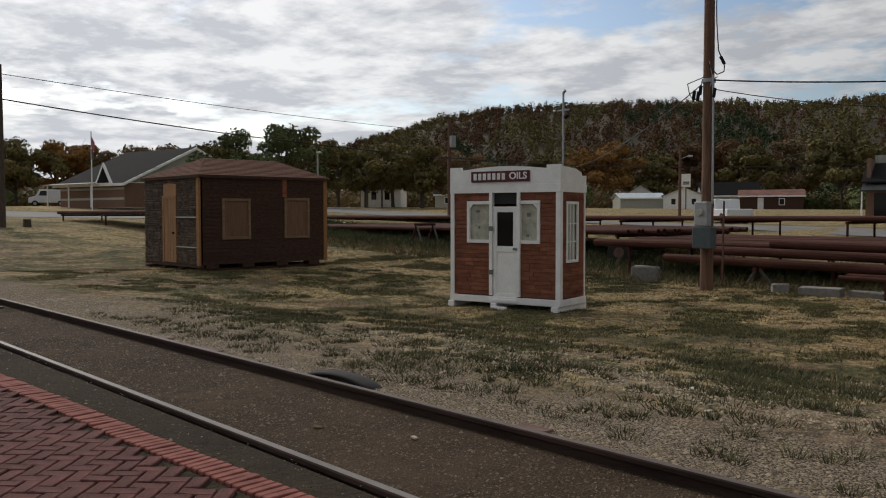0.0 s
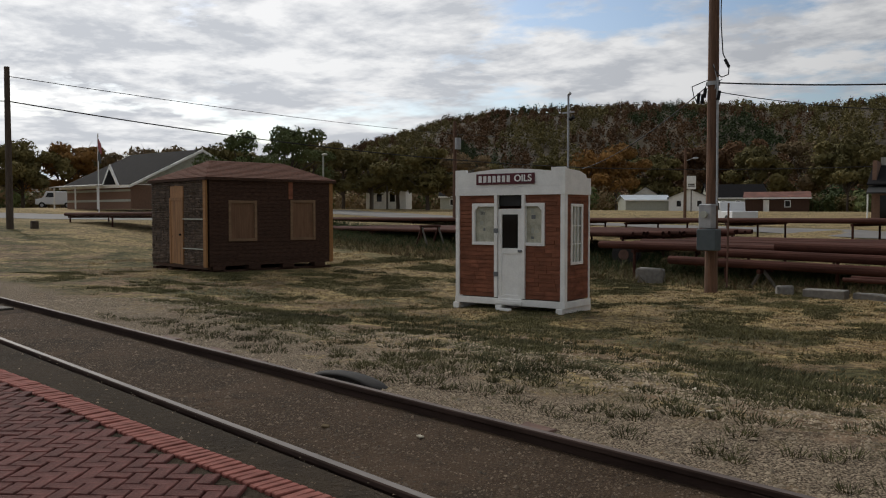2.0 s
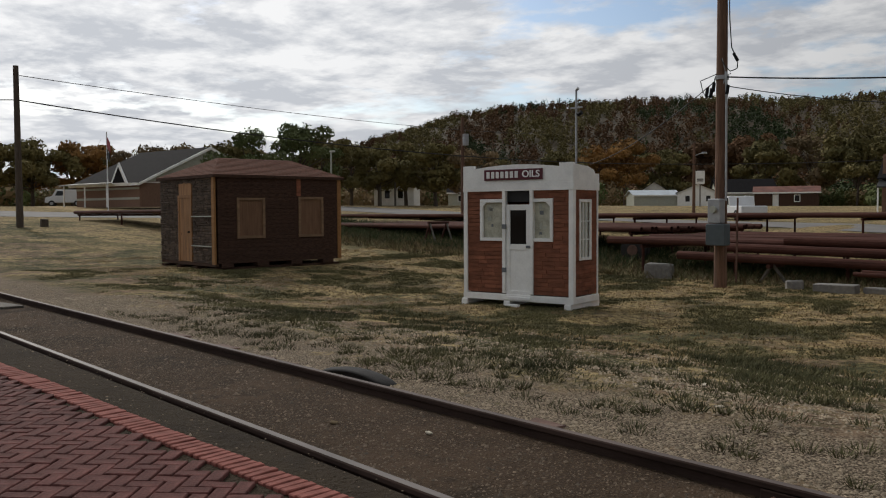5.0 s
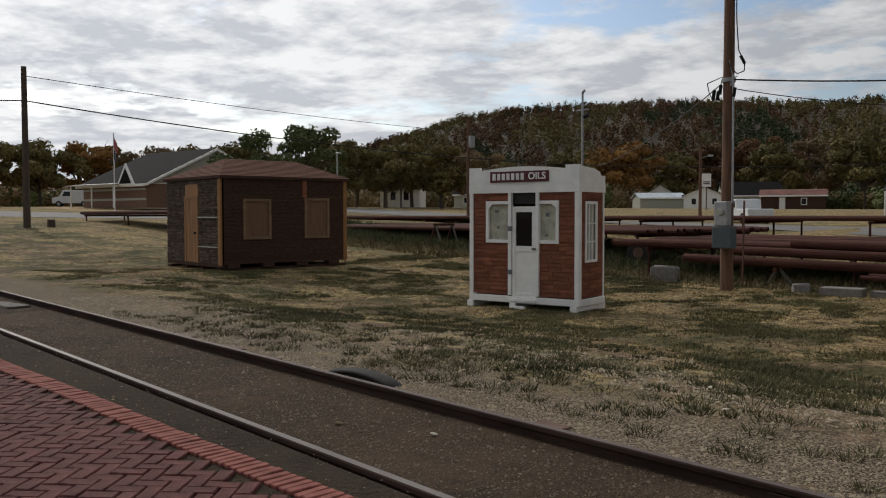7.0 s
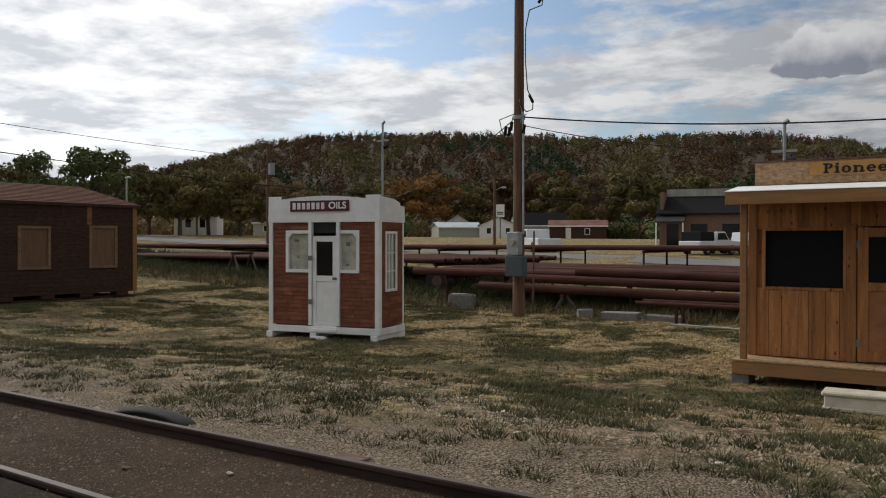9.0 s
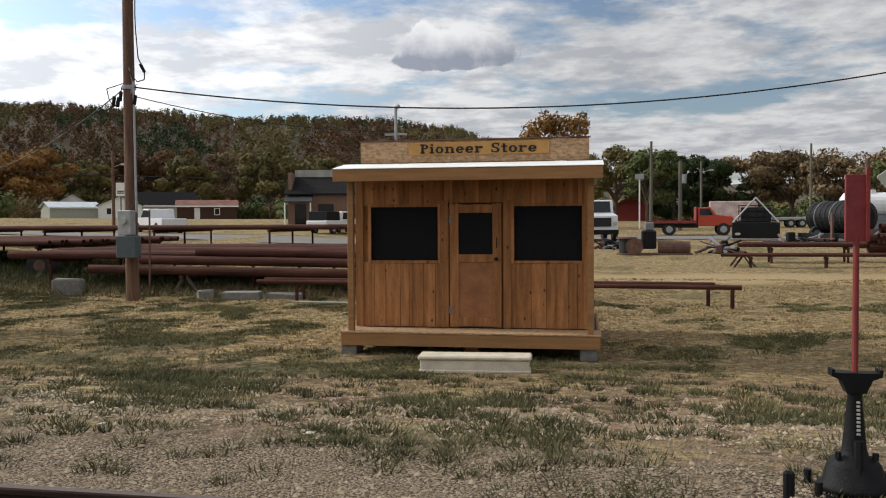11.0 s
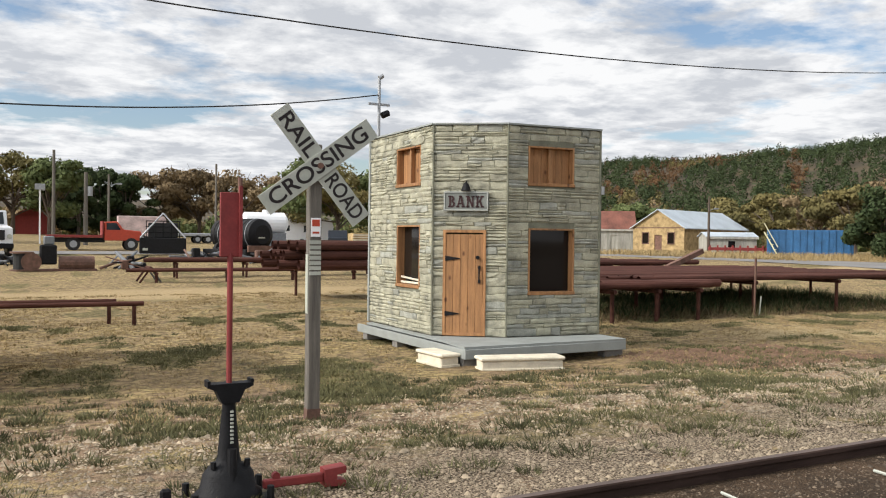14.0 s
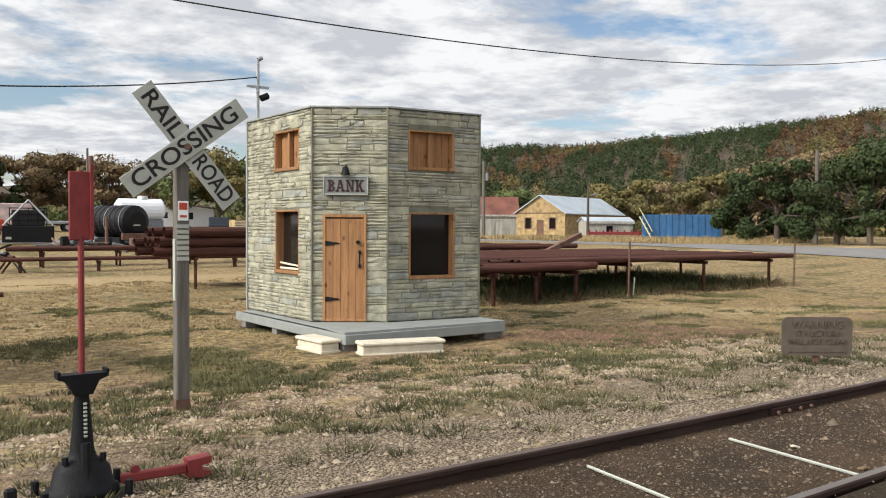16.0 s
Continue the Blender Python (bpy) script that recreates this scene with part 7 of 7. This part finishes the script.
part("bin_wall", box(-0.6, -0.5, 0, 0.6, 0.5, 1.6, 0.02), M_YELST, cor)
for i in range(9):
    part("corrugation", box(-0.62, -0.53, 0.08 + 0.17 * i, 0.62, -0.501, 0.16 + 0.17 * i), M_CONC, cor)
fx_, fy_ = polar(69.7, 78)
fl = thing("flagpole", pose(fx_, fy_, gz(fx_, fy_)), "white flagpole with two hanging flags", "flagpole")
part("pole", rod((0, 0, 0), (0, 0, 7.0), 0.05, 8), M_WHITE, fl)
part("flag", prism([(0.05, 6.6), (0.75, 6.0), (0.8, 5.2), (0.05, 5.7)], -0.02, 0.02), M_FLAGR, fl, "drooping striped flag")
part("flag", prism([(0.05, 5.5), (0.6, 5.1), (0.6, 4.4), (0.05, 4.7)], -0.02, 0.02), M_DARK, fl, "drooping dark flag")
lx_, ly_ = polar(-2.7, 80)
lot = thing("lot_light", pose(lx_, ly_, gz(lx_, ly_)), "white pole with square lamp head", "lamp post")
part("pole", rod((0, 0, 0), (0, 0, 5.0), 0.07, 8), M_WHITE, lot)
part("lamp_head", box(-0.4, -0.1, 4.6, 0.4, 0.1, 5.1, 0.03), M_GALV, lot)
lx_, ly_ = polar(55.6, 70)
lot = thing("street_lamp", pose(lx_, ly_, gz(lx_, ly_)), "pale street lamp behind the shed", "lamp post")
part("pole", rod((0, 0, 0), (0, 0, 5.3), 0.07, 8), M_SIGNW, lot)
part("lamp_head", box(-0.1, -0.1, 5.2, 0.5, 0.1, 5.35, 0.03), M_SIGNW, lot)


# ---- small things on the ground ----
def tyre_piece():
    t = thing("scrap_rubber", pose(-6.75, 4.98, -0.02, 0, 0, 4), "half-buried curved strip of black tyre rubber beside the rail", "scrap")
    bm, n = bmesh.new(), 26
    rings = []
    for i in range(n + 1):
        a = math.pi * i / n
        ring = []
        for k in range(8):
            b = 2 * math.pi * k / 8
            rr = 0.36 + 0.09 * math.cos(b)
            ring.append(bm.verts.new((rr * math.cos(a) * 1.25, 0.10 * math.sin(b), rr * math.sin(a) * 0.30)))
        rings.append(ring)
    for a, b in zip(rings, rings[1:]):
        for k in range(8):
            bm.faces.new((a[k], a[(k + 1) % 8], b[(k + 1) % 8], b[k]))
    part("carcass", bm, M_RUBBER, t, smooth=True)
    part("sidewall_fill", prism([(0.34 * math.cos(math.pi * i / 12), 0.09 * math.sin(math.pi * i / 12)) for i in range(13)], -0.06, 0.06), M_RUBBER, t)


tyre_piece()


def slab(name, x, y, w, d, h, rz, material, label, category, bev=0.05):
    o = thing(name, pose(x, y, gz(x, y) - 0.04, 0, 0, rz), label, category)
    bm = box(-w / 2, -d / 2, 0, w / 2, d / 2, h, bev)
    r_ = random.Random(int(x * 10))
    for v in bm.verts:
        v.co += Vector((r_.uniform(-1, 1), r_.uniform(-1, 1), r_.uniform(-1, 1))) * bev * 0.5
    part("block", bm, material, o)


slab("concrete_lump", -14.7, 22.0, 0.8, 0.5, 0.5, 20, M_BLOCK, "broken concrete lump in the weeds", "concrete block")
slab("concrete_block", -9.1, 21.2, 1.0, 0.4, 0.26, 5, M_BLOCK, "grey concrete block beside the pipe stack", "concrete block", 0.02)
slab("concrete_block", -8.0, 21.5, 1.0, 0.4, 0.2, -4, M_BLOCK, "grey concrete block beside the pipe stack", "concrete block", 0.02)
slab("concrete_lump", -10.2, 21.3, 0.4, 0.35, 0.3, 40, M_BLOCK, "small broken concrete lump in the grass", "concrete block")
slab("wooden_post_stub", -48.0, 14.4, 0.36, 0.36, 0.46, 0, M_BARK, "short dark box by the far pole", "box", 0.04)
slab("flat_stone", -16.2, 4.2, 1.0, 0.4, 0.11, 10, M_GREYW, "flat weathered slab between the rails", "slab", 0.03)
slab("sleeper_stub", 18.5, 8.0, 0.9, 0.3, 0.35, 30, M_GREYW, "weathered timber block in the grass", "timber block", 0.02)
for i, (x, y, s) in enumerate(((-8.3, 4.86, 0.16), (-7.9, 4.85, 0.18), (-9.3, 4.9, 0.2), (-10.6, 4.9, 0.22), (-4.3, 4.95, 0.15))):
    slab("iron_spike_plate", x, y, s * 2, s, 0.08, 5, M_RUST, "rusty tie plate beside the rail", "tie plate", 0.015)
wh = thing("trailer_wheel", pose(-18.6, 26.3, gz(-18.6, 26.3) + 0.42, 90, 0, 15), "dark dual truck wheel under the rack", "wheel")
for z in (-0.3, 0.05):
    part("tyre", rod((0, 0, z), (0, 0, z + 0.28), 0.46, 18), M_RUBBER, wh)
part("hub", rod((0, 0, -0.34), (0, 0, 0.36), 0.2, 12), M_RUST, wh)
for x0, y0, x1, y1 in ((4.27, 4.39, 4.17, 3.62), (5.61, 4.30, 5.50, 3.28)):
    la = thing("white_lath", pose(0, 0, 0.0), "thin white lath lying between the rails", "lath", "laths on the track")
    part("strip", rod((x0, y0, 0.035), (x1, y1, 0.035), 0.010, 5), M_SIGNW, la)

# scraps: pale stones and leaves on the track bed
rnd = random.Random(12)
for i in range(16):
    x, y = rnd.uniform(-7, 7), rnd.uniform(3.3, 4.5) if i < 9 else rnd.uniform(5.2, 8.5)
    sc = thing("pale_scrap", pose(x, y, turf(x, y) + 0.004, rnd.uniform(-20, 20), rnd.uniform(-20, 20), rnd.uniform(0, 360)), "pale stone fragment lying on gravel", "stone", "scattered fragments")
    bm = box(-0.03, -0.02, 0, 0.03, 0.02, 0.016, 0.005)
    part("fragment", bm, M_CONC if i % 3 else M_WEEDY, sc)


# scrap iron along the yard road
def scrap_heap(bearing, r, n, size, seed, label):
    x, y = polar(bearing, r)
    o = thing("scrap_heap", pose(x, y, gz(x, y)), label, "scrap iron", "scrap heaps in the yard")
    g = random.Random(seed)
    for i in range(n):
        a = g.uniform(0, 3.14)
        c = (g.uniform(-size, size), g.uniform(-0.5, 0.5), g.uniform(0.08, 0.5))
        l = g.uniform(0.4, 1.1)
        dx_, dy_, dz_ = math.cos(a) * l, math.sin(a) * l, g.uniform(-0.05, 0.5)
        part("iron_bar", rod((c[0] - dx_, c[1] - dy_, max(0.03, c[2] - dz_)), (c[0] + dx_, c[1] + dy_, c[2] + dz_), g.uniform(0.03, 0.09), 7), g.choice((M_RUST, M_BLACK, M_GREYR)), o)
    for i in range(3):
        u = g.uniform(-size, size)
        part("casting", box(u, -0.3, 0, u + g.uniform(0.3, 0.7), 0.2, g.uniform(0.3, 0.8), 0.05), M_BLACK if i else M_RUST, o)


scrap_heap(-12.6, 50, 16, 1.2, 1, "dark heap of pipe fittings and iron bars")
scrap_heap(-16.5, 49, 12, 1.0, 2, "low heap of rusty iron scrap")
scrap_heap(-7.6, 44, 9, 0.7, 3, "black iron box and bars beside the pipe rack")
scrap_heap(-0.8, 47, 8, 0.7, 4, "low heap of rusty iron behind the store")

# small white notice on the street pole and a white hose in the grass
nb = thing("notice_board", pose(*polar(31.2, 100), 4.6, 0, 0, 31), "small white notice board high above the street", "sign")
part("board", box(-0.5, -0.04, 0, 0.5, 0.04, 1.5, 0.01), M_WHITE, nb)
part("dark_bar", box(-0.35, -0.05, 0.5, 0.35, -0.041, 0.62), M_LETTER, nb)
part("dark_bar", box(-0.35, -0.05, 0.3, 0.35, -0.041, 0.42), M_LETTER, nb)
part("post", rod((0, 0.1, -3.6), (0, 0.1, 0.1), 0.07, 8), M_GREYW, nb)
hose = thing("white_hose", pose(0, 0, gz(-6, 20.6)), "thin white hose lying in the grass", "hose")
part("tube", rod((-7.4, 20.3, 0.06), (-3.4, 20.0, 0.05), 0.02, 6), M_SIGNW, hose)
pst = thing("white_stub_pipe", pose(18.85, 16.9, gz(18.8, 16.9)), "thin white standpipe leaning by the rack", "pipe")
part("tube", rod((0, 0, -0.05), (0.06, 0, 0.55), 0.02, 6), M_SIGNW, pst)


# gravel
def pebbles(name, n, x0, x1, y0, y1, size, label, seed, fall=1.0, material=None):
    g = np.random.default_rng(seed)
    x, y = g.uniform(x0, x1, n), y0 + (y1 - y0) * g.uniform(0, 1, n) ** fall
    s = size * g.lognormal(0, 0.45, n)
    z = np.array([turf(a, b) for a, b in zip(x, y)]) + s * 0.05
    octa = np.array([(1, 0, 0), (0, 1, 0), (-1, 0, 0), (0, -1, 0), (0, 0, 0.8)])
    v = octa[None] * g.uniform(0.6, 1.3, (n, 5, 1)) * s[:, None, None]
    a = g.uniform(0, 6.28, n)
    c, q = np.cos(a)[:, None], np.sin(a)[:, None]
    v = np.stack([v[..., 0] * c - v[..., 1] * q + x[:, None], v[..., 0] * q + v[..., 1] * c + y[:, None], v[..., 2] + z[:, None]], -1).reshape(-1, 3)
    f = np.array([(0, 1, 4), (1, 2, 4), (2, 3, 4), (3, 0, 4)])
    f = (f[None] + 5 * np.arange(n)[:, None, None]).reshape(-1, 3)
    tagged(raw(name, v, f, material or M_PEBBLE), label, "gravel", kind="stuff")


pebbles("shoulder_gravel", 62000, -17, 13, 4.75, 8.2, 0.0095, "pale gravel along the track shoulder", 1, 1.35)
pebbles("track_gravel", 26000, -15, 10, 3.2, 4.55, 0.0062, "dirty gravel between the rails", 2, 1.0, M_BEDPEB)
pebbles("track_gravel", 2500, -12, 9, 2.65, 4.5, 0.006, "dirty gravel specks in the track bed", 9, 1.0, M_BEDPEB)


pebbles("dug_earth", 5000, 9.8, 13.6, 9.0, 12.2, 0.02, "loose reddish earth turned over beside the bank", 3, 1.0, M_EARTH)
pebbles("yard_gravel", 20000, -10, 12, 6.8, 10.5, 0.009, "thin scatter of gravel over bare earth", 4, 1.5)


# grass
def tufts(name, n, x0, x1, y0, y1, h, material, label, seed, blades=9, want=None):
    g = random.Random(seed)
    v, f = [], []
    k = 0
    while k < n:
        x, y = g.uniform(x0, x1), g.uniform(y0, y1)
        if abs(math.atan2(x, max(y, 0.1))) > 1.5:
            continue
        d = cover_of(x, y)
        if want and not want(d, x, y, g):
            k += 0.15
            continue
        k += 1
        z = turf(x, y)
        w = g.uniform(0.06, 0.20)
        for _ in range(blades):
            a, r = g.uniform(0, 6.28), w * math.sqrt(g.random())
            bx0, by0 = x + r * math.cos(a), y + r * math.sin(a)
            hh, le = h * g.uniform(0.25, 1.1), h * g.uniform(0.2, 1.3)
            t = g.uniform(0, 6.28)
            i = len(v)
            wd = 0.0022 + 0.0007 * y
            v += [(bx0 - wd * math.cos(t), by0 - wd * math.sin(t), z - 0.01), (bx0 + wd * math.cos(t), by0 + wd * math.sin(t), z - 0.01), (bx0 + le * math.cos(a), by0 + le * math.sin(a), z + hh)]
            f.append((i, i + 1, i + 2))
    tagged(raw(name, v, f, material), label, "grass", kind="stuff")


tufts("grass_tufts", 24000, -26, 22, 6.2, 22, 0.042, M_GRASS, "short green grass tufts over bare earth", 3, 15, lambda d, x, y, g: d > 0.08 + 0.16 * step(-5, 2, x) and y > 6.2 + g.random() * 1.6)
tufts("straw_tufts", 17000, -32, 24, 7.5, 30, 0.045, M_STRAW, "short straw-coloured dry grass", 4, 9, lambda d, x, y, g: d < 0.05 and y > 8 + 2 * g.random())
tufts("edge_tufts", 2300, -14, 13, 5.2, 11.0, 0.06, M_TUFT, "scattered green tufts in the gravel", 5, 60, lambda d, x, y, g: (d > 0.15 and g.random() < 0.3) or g.random() < 0.16)
tufts("rack_weeds", 4200, -46, 28, 16.3, 30, 0.30, M_WEEDY, "dry weeds growing under the pipe racks", 6, 5, lambda d, x, y, g: (-44 < x < -1 and 21.5 < y < 27) or (13 < x < 27 and 16.6 < y < 20))
tufts("rack_weeds", 3800, -46, 28, 16.3, 30, 0.30, M_GRASS, "green weeds growing under the pipe racks", 7, 6, lambda d, x, y, g: (-44 < x < -1 and 21.5 < y < 27) or (13 < x < 27 and 16.8 < y < 23))
# extra weeds in dark cedar green, added to paint deeper shade beneath the racks
tufts("rack_weeds", 5200, -46, 28, 16.3, 31, 0.42, M_LCEDAR, "weeds coloured dark to deepen the shade under the pipe racks", 11, 8, lambda d, x, y, g: (-44 < x < -1 and 23.4 < y < 30.5) or (14 < x < 27 and 17.3 < y < 24))
tufts("roadside_grass", 2600, 40, 75, 40, 70, 0.55, M_STRAW, "tall dry roadside grass", 8, 6, lambda d, x, y, g: x > 50)


# ---- brick platform, last for its many pieces ----
def kerb_line(x):
    """The border runs a little askew to the rails."""
    return 2.45 + 0.038 * (min(max(x, -16), 4) + 9.2)


px_ = [-60, -16] + [-15 + i for i in range(20)] + [60]
pv, pf = [], []
for x in px_:
    for y, z in ((-40, 0.09), (kerb_line(x) + 0.10, 0.09), (kerb_line(x) + 0.10, 0.0), (-40, 0.0)):
        pv.append((x, y, z))
for i in range(len(px_) - 1):
    for k in range(4):
        pf.append((4 * i + k, 4 * i + (k + 1) % 4, 4 * i + 4 + (k + 1) % 4, 4 * i + 4 + k))
plat = raw("platform", pv, pf, M_JOINT)
tagged(plat, "brick station platform laid in herringbone with a red border", "pavement", kind="structure")


def brick_mesh(l, w, h, name, material):
    bm = box(-l / 2, -w / 2, 0, l / 2, w / 2, h, 0.006)
    me = bpy.data.meshes.new(name)
    bm.to_mesh(me)
    bm.free()
    me.materials.append(material)
    return me


rnd = random.Random(3)
bl, bw = 0.205, 0.1
pave, edge_b = brick_mesh(bl - 0.008, bw - 0.008, 0.03, "brick", M_BRICK), brick_mesh(0.062, 0.20, 0.03, "border_brick", M_BRICKR)
for i in range(215):
    ob = new("border_brick", edge_b)
    ob.parent = plat
    ob.matrix_world = pose(-12.0 + 0.074 * i, kerb_line(-12.0 + 0.074 * i) + 0.010 * math.sin(i * 0.13), 0.090 + rnd.uniform(0, 0.008), rnd.uniform(-2, 2), rnd.uniform(-2, 2), 2 + rnd.uniform(-3, 3))
src = [v.co.copy() for v in pave.vertices]
polys = [tuple(p.vertices) for p in pave.polygons]
jv, jf, made = [], [], 0
rot = pose(0, 0, 0, 0, 0, 45)
for i in range(-90, 91):
    for j in range(-40, 41):
        # herringbone: pairs of crossed bricks stepping along the diagonal
        for k in (0, 1):
            cx = (i * bw + j * 2 * bl) + (bl / 2 if k == 0 else -bw / 2 + 0.0)
            cy = (i * bw) + (bw / 2 if k == 0 else bl / 2)
            p = rot @ Vector((cx, cy, 0))
            x, y = p.x - 6.5, p.y + 1.2
            if not (-13 < x < 4.0 and -1.4 < y < kerb_line(x) - 0.15):
                continue
            m = pose(x, y, 0.086 + rnd.uniform(0, 0.008), rnd.uniform(-1.5, 1.5), rnd.uniform(-1.5, 1.5), 45 + 90 * k + rnd.uniform(-1, 1))
            if made < 190 and -7.6 < x < -4.2 and y > 1.0:
                ob = new("brick", pave)
                ob.parent = plat
                ob.matrix_world = m
                made += 1
            else:
                n0 = len(jv)
                jv += [tuple(m @ v) for v in src]
                jf += [tuple(n0 + q for q in pl) for pl in polys]
rest = raw("herringbone_bricks", jv, jf, M_BRICK, plat)
rest["kind"] = "stuff"
